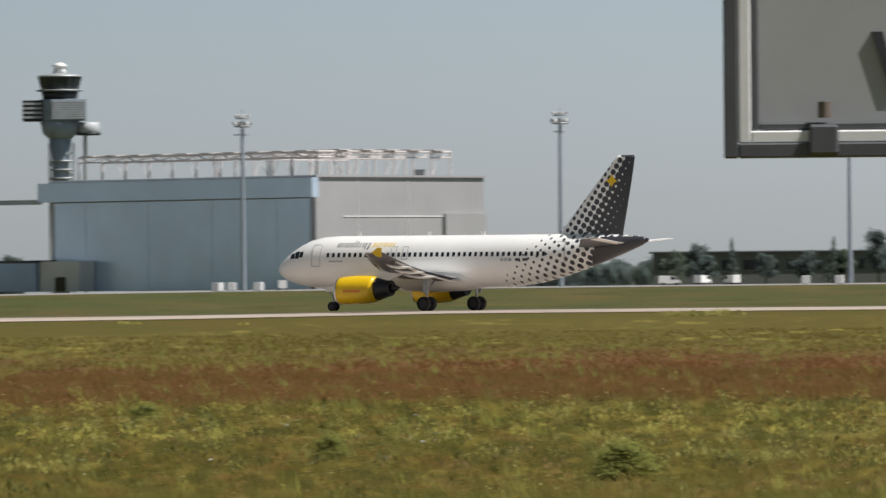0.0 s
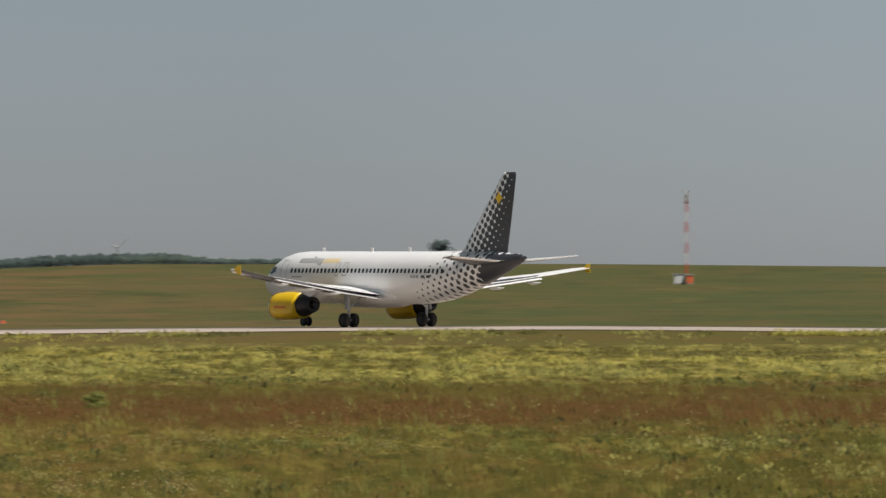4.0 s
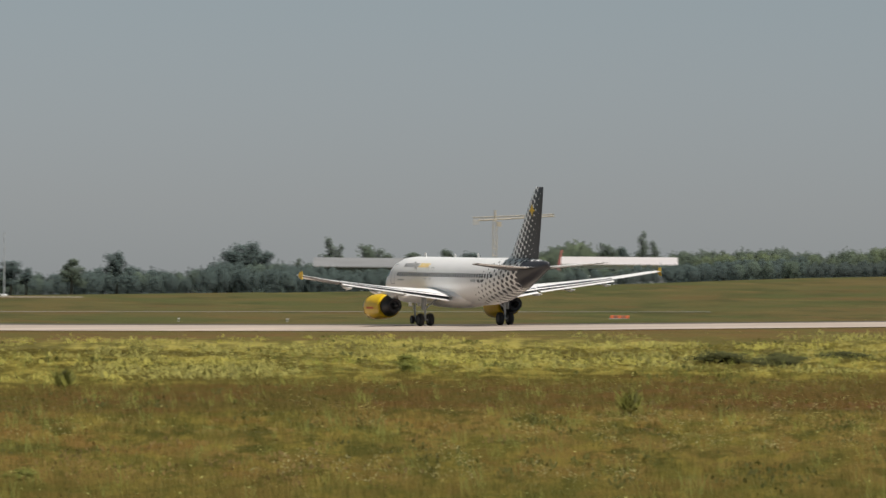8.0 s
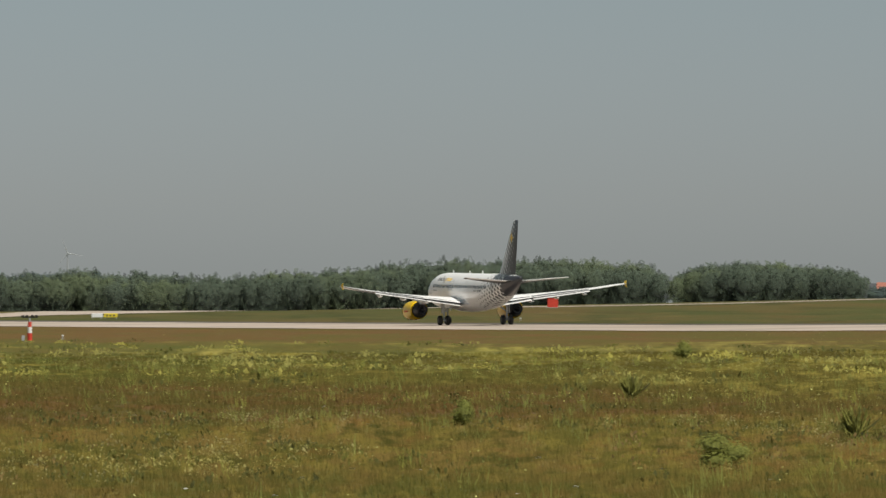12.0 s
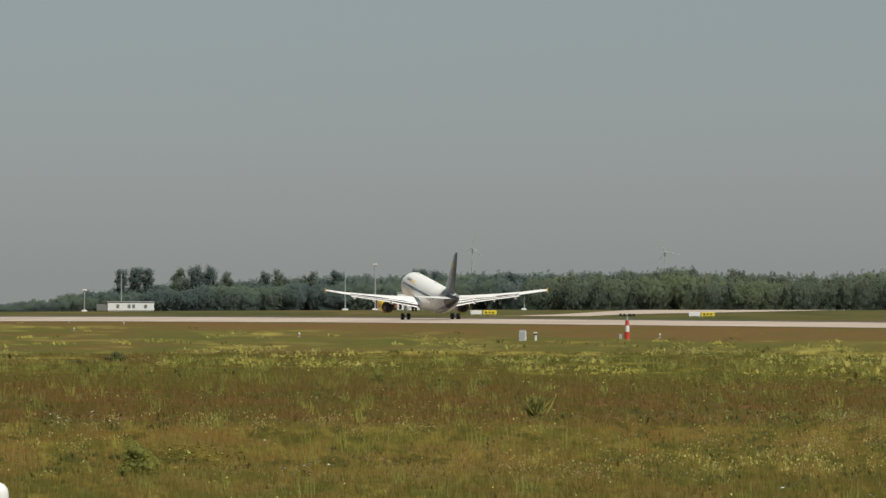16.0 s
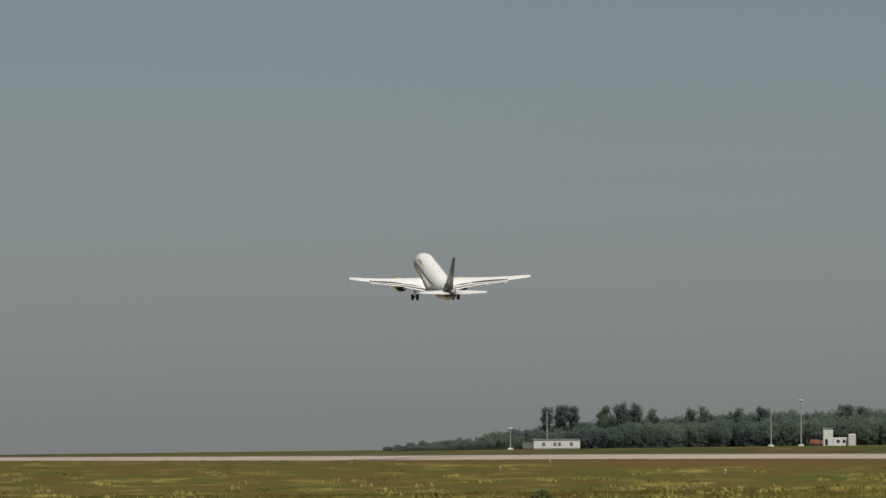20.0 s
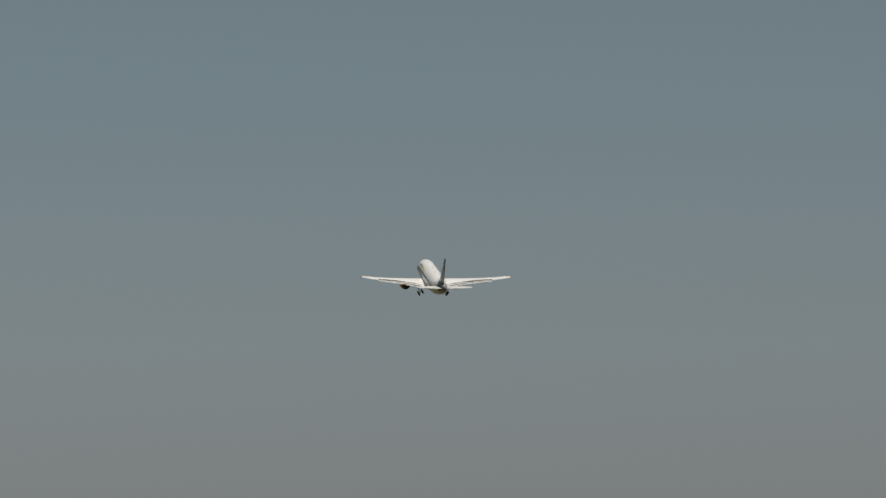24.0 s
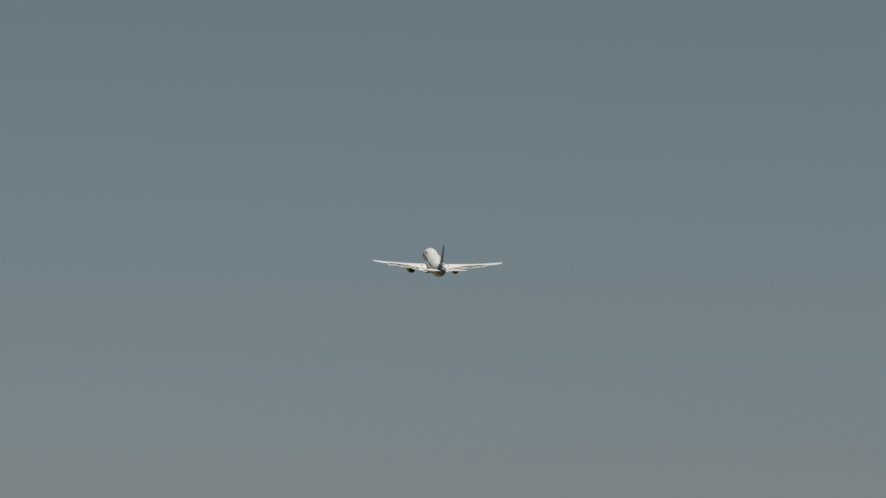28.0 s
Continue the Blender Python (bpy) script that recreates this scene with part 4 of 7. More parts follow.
def build_hangar():
    p = at_ground(9967, 1900)
    # x runs right along the lit side wall, y runs back along the door front to the left
    a = 9967 / LENS
    right = Vector((math.cos(a), -math.sin(a), 0))
    away = Vector((math.sin(a), math.cos(a), 0))
    ux = (right * 41 + away * 39).normalized()
    ang = math.degrees(math.atan2(ux.y, ux.x))
    hg = thing("hangar", pose(p.x, p.y, p.z, 0, 0, ang), "large grey hangar with a white roof truss", "hangar")
    W, D, Hh = 57.0, 96.0, 27.0
    boxpart("wall", (0, W, 0.5, D, 0, Hh), CLAD_H, hg, "light grey clad side wall", bevel=0.15)
    # the door front is the face x = 0
    n = 8
    for i in range(n):
        y0 = 2.0 + i * (D - 4) / n
        boxpart("hangar_door", (-0.6 - 0.1 * (i % 2), -0.1, y0 + 0.02, y0 + (D - 4) / n - 0.02, 0.1, 21.9), CLAD_G, hg, "tall grey blue sliding door leaf")
    boxpart("fascia", (-2.2, -0.02, -0.6, D + 2.5, 22.2, 26.9), CLAD_G, hg, "grey blue fascia above the doors")
    boxpart("door_rail", (-2.0, -0.9, D + 2.5, D + 26, 21.7, 22.9), STEEL, hg, "long door rail on the outside")
    boxpart("coping", (-0.3, W + 0.3, -0.1, D + 0.3, Hh, Hh + 0.5), CLAD_H, hg)
    boxpart("wall_joint", (9, 45, 0.36, 0.47, 17.4, 17.7), CLAD_W, hg)
    boxpart("side_bay", (43, W, -0.35, 0.45, 0, 18.2), CLAD_H, hg, "light grey side bay")
    boxpart("dark_opening", (-0.95, -0.9, D - 11, D - 7.5, 0.1, 3.2), PANE, hg)
    for x in (14, 31):
        boxpart("wall_joint", (x, x + 0.12, 0.4, 0.48, 0, Hh), CLAD_W, hg)
    # roof truss: trusses along the front and the side
    z0, z1 = Hh + 0.5, Hh + 6.3
    def truss(a, b, n, drop):
        a, b = Vector(a), Vector(b)
        tr = part("roof_truss", bm_truss(a, b, n, z0, z1, drop), WHITE_T, hg, "white tubular roof truss")
        return tr
    truss((4, 4, 0), (4, D - 6, 0), 20, 1.4)
    truss((12, 4, 0), (12, D - 6, 0), 20, 1.4)
    truss((4, 4, 0), (W - 8, 4, 0), 14, 1.4)
    truss((4, 20, 0), (W - 8, 20, 0), 14, 1.4)
    truss((4, 40, 0), (W - 8, 40, 0), 14, 1.4)
    for k in range(10):
        y = 6 + k * 8.6
        boxpart("roof_panel", (2.5, 13.5, y, y + 4.2, z1 + 0.05, z1 + 0.3), WHITE_T, hg, "white roof panel on the truss")
    for k in range(5):
        x = 10 + k * 8
        boxpart("roof_panel", (x, x + 4, 2.5, 12.5, z1 + 0.32, z1 + 0.55), WHITE_T, hg, "white roof panel on the truss")
    boxpart("roof_unit", (46, 50, 10, 14, Hh + 0.5, Hh + 2.2), STEEL, hg)
    # lean-to at the foot of the front
    sh = thing("shed", pose(p.x, p.y, p.z, 0, 0, ang), "low blue grey shed beside the hangar", "shed")
    boxpart("wall", (-7, -1.0, D - 2, D + 14, 0, 7.2), CLAD_B, sh, bevel=0.1)
    boxpart("roof", (-7.4, -0.8, D - 2.4, D + 14.4, 7.2, 7.8), DARKROOF, sh)
    boxpart("wall", (-6, -1.0, D - 17, D - 2.2, 0, 7.5), CLAD_W, sh, "pale wall")
    boxpart("door", (-6.1, -5.98, D - 12, D - 8, 0, 3.6), PANE, sh)


def bm_truss(a, b, n, z0, z1, drop):
    bm = bmesh.new()
    up0, up1 = Vector((0, 0, z0)), Vector((0, 0, z1))
    rod(bm, a + up1, b + up1, 0.28, n=6)
    rod(bm, a + up1 - Vector((0, 0, drop)), b + up1 - Vector((0, 0, drop)), 0.2, n=6)
    for i in range(n + 1):
        p = a + (b - a) * i / n
        if i % 2 == 0:
            rod(bm, p + up0 - Vector((0, 0, 0.4)), p + up1, 0.24, n=6)
        if i < n:
            q = a + (b - a) * (i + 1) / n
            lo, hi = up1 - Vector((0, 0, drop)), up1
            rod(bm, p + (lo if i % 2 else hi), q + (hi if i % 2 else lo), 0.14, n=5)
            if i % 4 == 0:
                rod(bm, p + up0, q + up1, 0.12, n=5)
    return bm


WHITE_T = simple("white coated steel", (0.62, 0.58, 0.57), 0.5, vary=0.08)
CLAD_B = simple("blue grey sheet", (0.28, 0.38, 0.52), 0.35, metal=0.4, vary=0.08, scale=0.2)
GLASS_T = simple("tinted tower glass", (0.035, 0.045, 0.05), 0.15, vary=0.2)
TOWERG = simple("blue grey concrete", (0.30, 0.36, 0.44), 0.7, vary=0.12, scale=0.3, fine=2)
LOUVRE = simple("pale louvre panels", (0.48, 0.51, 0.54), 0.5, vary=0.1, scale=0.6)
build_hangar()


def ring_part(name, prof, material, parent, n=16, label="", cx=0.0, cy=0.0, smooth=True):
    bm = bmesh.new()
    rings(bm, [[Vector((cx + r * math.cos(2 * math.pi * i / n), cy + r * math.sin(2 * math.pi * i / n), z)) for i in range(n)] for r, z in prof])
    return part(name, bm, material, parent, label, smooth=smooth)


def build_tower():
    m = facing(9514, 2130)
    z0 = m.translation.z
    def hz(up):
        return EYE.z + (up + 6) / LENS * 2130 - z0
    tw = thing("control_tower", m, "grey airport control tower with a dark glazed cab", "control tower")
    k = 2130 / LENS
    ring_part("shaft", [(15 * k, 0), (15 * k, hz(225)), (20 * k, hz(262))], TOWERG, tw, label="concrete shaft")
    for i in range(7):
        z = hz(130) + i * 2.3
        ring_part("shaft_band", [(22 * k, z), (22.5 * k, z + 0.25), (22 * k, z + 0.5)], STEEL, tw, cx=3 * k)
    for sx in (-1, 1):
        for sy in (-1, 1):
            rodpart("stair_post", (sx * 21 * k + 2 * k, sy * 10 * k, 0), (sx * 21 * k + 2 * k, sy * 10 * k, hz(255)), 0.28, STEEL, tw)
    for i in range(6):
        z = hz(120) + i * 3.0
        rodpart("stair_flight", (-21 * k * (1 if i % 2 else -1), -11 * k, z), (21 * k * (1 if i % 2 else -1), -11 * k, z + 3.0), 0.3, STEEL, tw, n=6)
    ring_part("funnel", [(20 * k, hz(262)), (31 * k, hz(272)), (36 * k, hz(296))], TOWERG, tw)
    ring_part("service_floor", [(36 * k, hz(294)), (38 * k, hz(296)), (38 * k, hz(330)), (34 * k, hz(332))], TOWERG, tw, n=12, smooth=False)
    for i in range(8):
        boxpart("louvre", (-14 * k, 44 * k, -40 * k, -37 * k, hz(297 + i * 4.1), hz(299.6 + i * 4.1)), LOUVRE, tw, "pale louvre strip")
    boxpart("side_room", (-66 * k, -30 * k, -24 * k, 18 * k, hz(293), hz(330)), DARKMETAL, tw, "dark side room on brackets", bevel=0.2)
    for i in range(4):
        boxpart("side_louvre", (-66.6 * k, -32 * k, -25 * k, -24.2 * k, hz(298 + i * 8), hz(302 + i * 8)), STEEL, tw)
    boxpart("service_face", (-16 * k, 46 * k, -38.2 * k, 20 * k, hz(294), hz(331)), TOWERG, tw, "grey service floor wall")
    ring_part("cab_gallery", [(40 * k, hz(346)), (41 * k, hz(347)), (41 * k, hz(349)), (33 * k, hz(349))], STEEL, tw, n=20)
    ring_part("cab_base", [(30 * k, hz(331)), (33 * k, hz(346))], DARKMETAL, tw, n=16)
    cab = ring_part("cab", [(32 * k, hz(349)), (38 * k, hz(371))], GLASS_T, tw, n=16, label="dark tinted cab glazing", smooth=False)
    for i in range(16):
        a = 2 * math.pi * (i + 0.0) / 16
        rodpart("mullion", (32.2 * k * math.cos(a), 32.2 * k * math.sin(a), hz(349)), (38.2 * k * math.cos(a), 38.2 * k * math.sin(a), hz(371)), 0.12, DARKMETAL, cab, n=5)
    ring_part("cab_roof", [(39 * k, hz(371)), (39.5 * k, hz(373)), (30 * k, hz(376)), (8 * k, hz(378))], STEEL, tw, n=16)
    ring_part("radome", [(12 * k, hz(377)), (10 * k, hz(384)), (9 * k, hz(388)), (13 * k, hz(390)), (13 * k, hz(392)), (5 * k, hz(397))], WHITE, tw, n=12)
    for i in range(5):
        rodpart("roof_stay", (14 * k * math.cos(i * 1.256), 14 * k * math.sin(i * 1.256), hz(376)), (9 * k * math.cos(i * 1.256), 9 * k * math.sin(i * 1.256), hz(390)), 0.15, STEEL, tw, n=5)
    # radar platform on its own leg
    ring_part("radar_drum", [(19 * k, hz(272)), (20 * k, hz(273)), (19.5 * k, hz(290)), (17 * k, hz(291))], LOUVRE, tw, label="white drum on the side platform", cx=50 * k, n=14)
    ring_part("platform", [(21 * k, hz(268)), (22 * k, hz(272))], DARKMETAL, tw, cx=50 * k, n=14)
    rodpart("leg", (44 * k, 0, 0), (44 * k, 0, hz(268)), 0.5, STEEL, tw)


build_tower()


MASTG = simple("dull blue grey steel", (0.26, 0.30, 0.35), 0.55, vary=0.1)


def build_mast():
    """A floodlight mast about 40 m high, head with lamps all round."""
    ms = thing("floodlight_mast", Matrix(), "tall grey floodlight mast with a lamp ring", "mast", "floodlight masts on the apron")
    rodpart("pole", (0, 0, 0), (0, 0, 38.5), 0.6, MASTG, ms, r1=0.36, n=12)
    ring_part("head_ring", [(1.2, 37.0), (1.9, 37.1), (1.9, 37.4), (1.2, 37.5)], STEEL, ms, n=14)
    ring_part("head_ring", [(1.0, 38.9), (1.6, 39.0), (1.6, 39.2), (1.0, 39.3)], STEEL, ms, n=14)
    for i in range(8):
        a = i * math.pi / 4
        bm = bmesh.new()
        box(bm, -0.45, 0.45, -0.3, 0.3, -0.35, 0.35, m=Matrix.Translation((1.75 * math.cos(a), 1.75 * math.sin(a), 37.9)) @ Matrix.Rotation(a, 4, "Z"), bevel=0.08)
        part("floodlight", bm, STEEL if i % 2 else WHITE, ms)
        bm = bmesh.new()
        box(bm, -0.4, 0.4, -0.25, 0.25, -0.25, 0.25, m=Matrix.Translation((1.4 * math.cos(a + 0.4), 1.4 * math.sin(a + 0.4), 39.6)) @ Matrix.Rotation(a, 4, "Z"), bevel=0.08)
        part("floodlight", bm, WHITE if i % 2 else STEEL, ms)
    rodpart("lightning_rod", (0, 0, 38.4), (0, 0, 41.0), 0.08, STEEL, ms)
    boxpart("crossbar", (-2.2, 2.2, -0.1, 0.1, 35.2, 35.5), STEEL, ms)
    return ms


MAST = build_mast()
for i, (az, r) in enumerate(((8855, 2070), (9278, 1880), (9836, 1790), (10398, 1800), (10909, 1860), (11500, 1850))):
    if i == 0:
        MAST.matrix_basis = facing(az, r)
    else:
        copy_thing(MAST, facing(az, r, turn=i * 17))
MAST.matrix_basis = facing(8855, 2070) @ Matrix.Diagonal((1, 1, 1.16, 1))


def build_freighter():
    """Parked four engine transport aircraft, high swept wing that droops; nose is +x, 69 m long."""
    m = facing(8990, 2000)
    p = m.translation
    head = math.degrees(8990 / LENS) + 90 - 43
    fr = thing("cargo_aircraft", pose(p.x, p.y, p.z + 0.1, 0, 0, 90 - head) @ Matrix.Diagonal((0.93, 0.93, 0.91, 1)), "white four engine cargo aircraft with blue stripes", "airplane")
    secs = [(33.5, 0.3, 0.3, 4.4), (32.3, 1.4, 1.3, 4.7), (30, 2.5, 2.5, 5.0), (26.5, 3.4, 4.0, 5.7), (22, 3.7, 4.6, 6.1), (10, 3.75, 4.7, 6.2), (-8, 3.75, 4.7, 6.2), (-16, 3.5, 4.1, 6.9), (-24, 2.5, 2.8, 8.2), (-31, 1.2, 1.4, 9.3), (-34.5, 0.3, 0.4, 9.8)]
    bm = bmesh.new()
    rings(bm, [[Vector((x, w * math.cos(2 * math.pi * i / 24), c + h * math.sin(2 * math.pi * i / 24))) for i in range(24)] for x, w, h, c in secs])
    part("fuselage", bm, WHITE, fr, "white fuselage", smooth=True)
    xs = [s[0] for s in secs][::-1]
    def side(x, z):
        w = float(np.interp(x, xs, [s[1] for s in secs][::-1]))
        h = float(np.interp(x, xs, [s[2] for s in secs][::-1]))
        c = float(np.interp(x, xs, [s[3] for s in secs][::-1]))
        return w * math.sqrt(max(0.02, 1 - ((z - c) / h) ** 2))
    for sd in (1, -1):
        for x0, x1, za, zb, col in ((-19, 30, 5.0, 6.9, BLUE),):
            bm = bmesh.new()
            lp = []
            for i in range(26):
                x = x0 + (x1 - x0) * i / 25
                lp.append([Vector((x, sd * (side(x, z) + d), z)) for z, d in ((za, -0.1), (zb, -0.1), (zb, 0.05), ((za + zb) / 2, 0.06), (za, 0.05))])
            rings(bm, lp)
            part("stripe", bm, col, fr, "blue stripe along the body")
        bm = bmesh.new()
        rings(bm, [[Vector((xx, sd * (side(xx, z) + d), z)) for xx, d in ((x0, -0.15), (x0 + wd, -0.15), (x0 + wd, 0.09), (x0, 0.09))] for x0, z, wd in ((-24.6, 9.9, 2.2), (-22.4, 8.6, 2.0), (-20.0, 7.0, 1.8), (-17.6, 5.2, 1.6), (-15.8, 3.8, 1.4))])
        part("stripe", bm, BLUE, fr, "slanting blue stripe")
    # fin
    bm = bmesh.new()
    rings(bm, [[Vector((q.x, q.z, z)) for q in foil(x, c, 0.1, 0, 0)] for z, x, c in ((8.8, -19.5, 14.0), (14, -24.2, 9.8), (22.6, -31.4, 6.0), (23.3, -32.4, 4.8))])
    fin = part("fin", bm, WHITE, fr, "white tail fin", smooth=True)
    for sd in (1, -1):
        bm = bmesh.new()
        rings(bm, [[Vector((xx, sd * yy, z)) for xx, yy in ((x0, 0.2), (x0 + wd, 0.2), (x0 + wd, y1), (x0, y1))] for x0, z, wd, y1 in ((-24.9, 10.2, 2.3, 0.86), (-28.4, 12.6, 2.8, 0.72), (-32.0, 15.4, 3.6, 0.62), (-34.4, 17.6, 3.4, 0.52), (-35.3, 19.0, 1.4, 0.44))])
        part("fin_band", bm, BLUE, fin, "blue band on the fin")
        boxpart("fin_mark", (-32.6, -30.8, sd * 0.3 - 0.12, sd * 0.3 + 0.12, 15.9, 16.8), CHARCOAL, fin)
        bm = bmesh.new()
        rings(bm, [foil(x, c, 0.15, sd * y, z) for y, x, c, z in ((0.8, -25.0, 7.6, 9.3), (5, -27.6, 6.0, 8.5), (15.0, -33.6, 3.4, 6.9))])
        part("tailplane", bm, WHITE, fr, "white tailplane", smooth=True)
        bm = bmesh.new()
        rings(bm, [foil(x, c, 0.12, sd * y, z) for y, x, c, z in ((1.5, 13.0, 14.0, 10.4), (12, 6.6, 9.6, 9.6), (24, -1.2, 6.2, 8.4), (36.5, -9.2, 3.2, 7.0))])
        wg = part("wing", bm, WINGGREY, fr, "light grey drooping wing", smooth=True)
        for y, x in ((11.5, 9.6), (20.5, 4.2)):
            z = 9.6 - (y - 12) * 0.1 - 2.2
            bm = bmesh.new()
            rings(bm, [[Vector((x + s, sd * y + r * math.cos(2 * math.pi * i / 16), z + r * math.sin(2 * math.pi * i / 16))) for i in range(16)] for s, r in ((2.6, 1.15), (2.9, 1.35), (2.4, 1.5), (0, 1.5), (-1.6, 1.2), (-3.0, 0.7), (-4.2, 0.35))])
            en = part("engine", bm, WHITE, wg, "white engine nacelle", smooth=True)
            boxpart("pylon", (x - 2.5, x + 1.5, sd * y - 0.2, sd * y + 0.2, z + 1.2, z + 2.4), WHITE, en)
            rodpart("intake", (x + 2.7, sd * y, z), (x + 2.85, sd * y, z), 1.1, DARKMETAL, en, n=16)
        bm = bmesh.new()
        rings(bm, [[Vector((x, sd * (3.2 + w * math.cos(i * math.pi / 6)), 2.6 + h * math.sin(i * math.pi / 6))) for i in range(12)] for x, w, h in ((9, 0.4, 0.5), (6, 1.5, 1.5), (-5, 1.5, 1.5), (-9, 0.4, 0.5))])
        part("wheel_fairing", bm, WHITE, fr, smooth=True)
        for i in range(5):
            rodpart("wheel", (5 - i * 2.2, sd * 3.3, 0.66), (5 - i * 2.2, sd * 4.2, 0.66), 0.66, RUBBER, fr, n=14)
        rodpart("wheel", (25, sd * 0.6, 0.6), (25, sd * 1.4, 0.6), 0.6, RUBBER, fr, n=14)
    rodpart("nose_strut", (25, 0, 0.6), (25, 0, 3.0), 0.3, STEEL, fr)
    bm = bmesh.new()
    for sd in (1, -1):
        box(bm, 28.6, 30.2, sd * 2.55 - 0.1, sd * 2.55 + 0.1, 6.6, 7.3)
    part("cockpit_window", bm, PANE, fr)


build_freighter()


def build_van():
    v = thing("van", Matrix(), "white service van parked on the apron", "van", "service vehicles on the apron")
    bm = bmesh.new()
    rings(bm, [[Vector((x, y, z)) for x, z in ((-2.6, 0.45), (2.5, 0.45), (2.5, 1.1), (1.75, 1.25), (1.1, 2.2), (-2.6, 2.3))] for y in (-0.95, 0.95)])
    part("body", bm, WHITE, v)
    for y in (-0.97, 0.97):
        bm = bmesh.new()
        rings(bm, [[Vector((x, y + d, z)) for x, z in ((0.2, 1.35), (1.5, 1.35), (1.0, 2.05), (0.2, 2.05))] for d in (-0.02, 0.02)])
        part("window", bm, PANE, v)
    for x in (-1.6, 1.6):
        for y in (-0.9, 0.9):
            rodpart("wheel", (x, y - 0.12, 0.36), (x, y + 0.12, 0.36), 0.36, RUBBER, v, n=12)
    return v


def build_loader():
    """Orange belt or scissor loader: chassis, lifting arm, deck."""
    v = thing("cargo_loader", Matrix(), "orange cargo loader standing on the apron", "loader", "orange loaders on the apron")
    boxpart("chassis", (-5, 5, -1.4, 1.4, 0.5, 1.6), ORANGE, v, bevel=0.1)
    boxpart("deck", (-4.5, 4.5, -1.6, 1.6, 1.9, 2.1), STEEL, v, bevel=0.05)
    rodpart("lift_arm", (-4, 0, 1.6), (3.4, 0, 2.4), 0.3, ORANGE, v)
    rodpart("lift_arm", (4.6, -0.6, 1.4), (4.2, -0.6, 3.6), 0.2, ORANGE, v)
    boxpart("cab", (2.8, 4.6, -1.3, 0.2, 1.6, 2.9), ORANGE, v, bevel=0.1)
    for x in (-3.6, 3.6):
        for y in (-1.3, 1.3):
            rodpart("wheel", (x, y - 0.2, 0.55), (x, y + 0.2, 0.55), 0.55, RUBBER, v, n=12)
    return v


def build_container(col, label):
    v = thing("container", Matrix(), label, "container", "containers on the apron")
    boxpart("body", (-3, 3, -1.2, 1.2, 0.15, 2.6), col, v, bevel=0.06)
    for i in range(9):
        boxpart("rib", (-2.8 + i * 0.66, -2.6 + i * 0.66, -1.27, -1.19, 0.3, 2.45), col, v)
    for x in (-2.8, 2.8):
        boxpart("foot", (x - 0.15, x + 0.15, -1.1, 1.1, 0, 0.15), STEEL, v)
    return v


VAN = build_van()
VAN.matrix_basis = facing(9365, 1840, 0.06, 20)
for az, r, turn in ((9300, 1850, 10), (10590, 1830, 0), (10648, 1880, 62), (10700, 1840, 115), (9905, 1780, 90), (9160, 1860, 40), (9335, 1800, 70), (8790, 1880, 15)):
    copy_thing(VAN, facing(az, r, 0.06, turn))
LOADER = build_loader()
LOADER.matrix_basis = facing(8662, 1780, 0.06, 190)
for az, r, turn in ((8712, 1795, 5), (9150, 1820, 12)):
    copy_thing(LOADER, facing(az, r, 0.06, turn))
BOXW = build_container(CLAD_W, "white metal container on the apron")
BOXW.matrix_basis = facing(9790, 1760, 0.06, 70) @ Matrix.Diagonal((0.6, 0.7, 0.75, 1))
for az, r, turn in ((9815, 1770, 85), (9862, 1765, 78), (10830, 1790, 88), (10890, 1800, 84), (8720, 1860, 92)):
    copy_thing(BOXW, facing(az, r, 0.06, turn))
BOXB = build_container(BLUE, "tall blue stack of containers behind the cargo aircraft")
BOXB.matrix_basis = facing(8788, 2450, 0.0, 4) @ Matrix.Diagonal((1.45, 1.4, 4.9, 1))



def build_hall(name, az0, az1, r, up_eave, up_ridge, wall, roof, label, depth=40.0, windows=0):
    """Long low hall with a shallow roof; its front faces the field."""
    mid = (az0 + az1) / 2
    m = facing(mid, r)
    w = (az1 - az0) / LENS * r
    z0 = m.translation.z
    he = EYE.z + up_eave / LENS * r - z0
    hr = EYE.z + up_ridge / LENS * r - z0
    h = thing(name, m, label, "hall")
    boxpart("wall", (-w / 2, w / 2, 0, depth, -0.5, he), wall, h)
    bm = bmesh.new()
    rings(bm, [[Vector((x, y, z)) for y, z in ((-1, he), (depth / 2, hr), (depth + 1, he), (depth + 1, he - 0.3), (-1, he - 0.3))] for x in (-w / 2 - 1, w / 2 + 1)])
    part("roof", bm, roof, h)
    for i in range(windows):
        x = -w / 2 + w * (i + 0.5) / windows
        boxpart("window", (x - w / windows * 0.3, x + w / windows * 0.3, -0.06, 0.02, he * 0.45, he * 0.75), PANE, h)
    return h


ROOFG = simple("grey roof sheeting", (0.24, 0.24, 0.24), 0.55, vary=0.1, scale=0.1)
WALLD = simple("grey green rendered wall", (0.16, 0.17, 0.16), 0.8, vary=0.15)
build_hall("warehouse", 3562, 3944, 2150, 26, 42, WALLD, ROOFG, "long warehouse with a pale grey roof behind trees", 70)
build_hall("white_hall", 3999, 4196, 2200, 34, 47, CLAD_W, WHITE_T, "white hall with a white ribbed roof", 45, windows=6)
REDWALL = simple("dull red wall sheeting", (0.50, 0.12, 0.11), 0.6, vary=0.12)
GREYWALL = simple("grey pink rendered wall", (0.38, 0.33, 0.30), 0.7, vary=0.1)
build_hall("store_hall", 5748, 5784, 1640, 72, 79, REDWALL, REDWALL, "low red store hall on the skyline", 18)
build_hall("store_hall", 5799, 5900, 1646, 68, 71, GREYWALL, GREYWALL, "long low grey store hall on the skyline", 18)
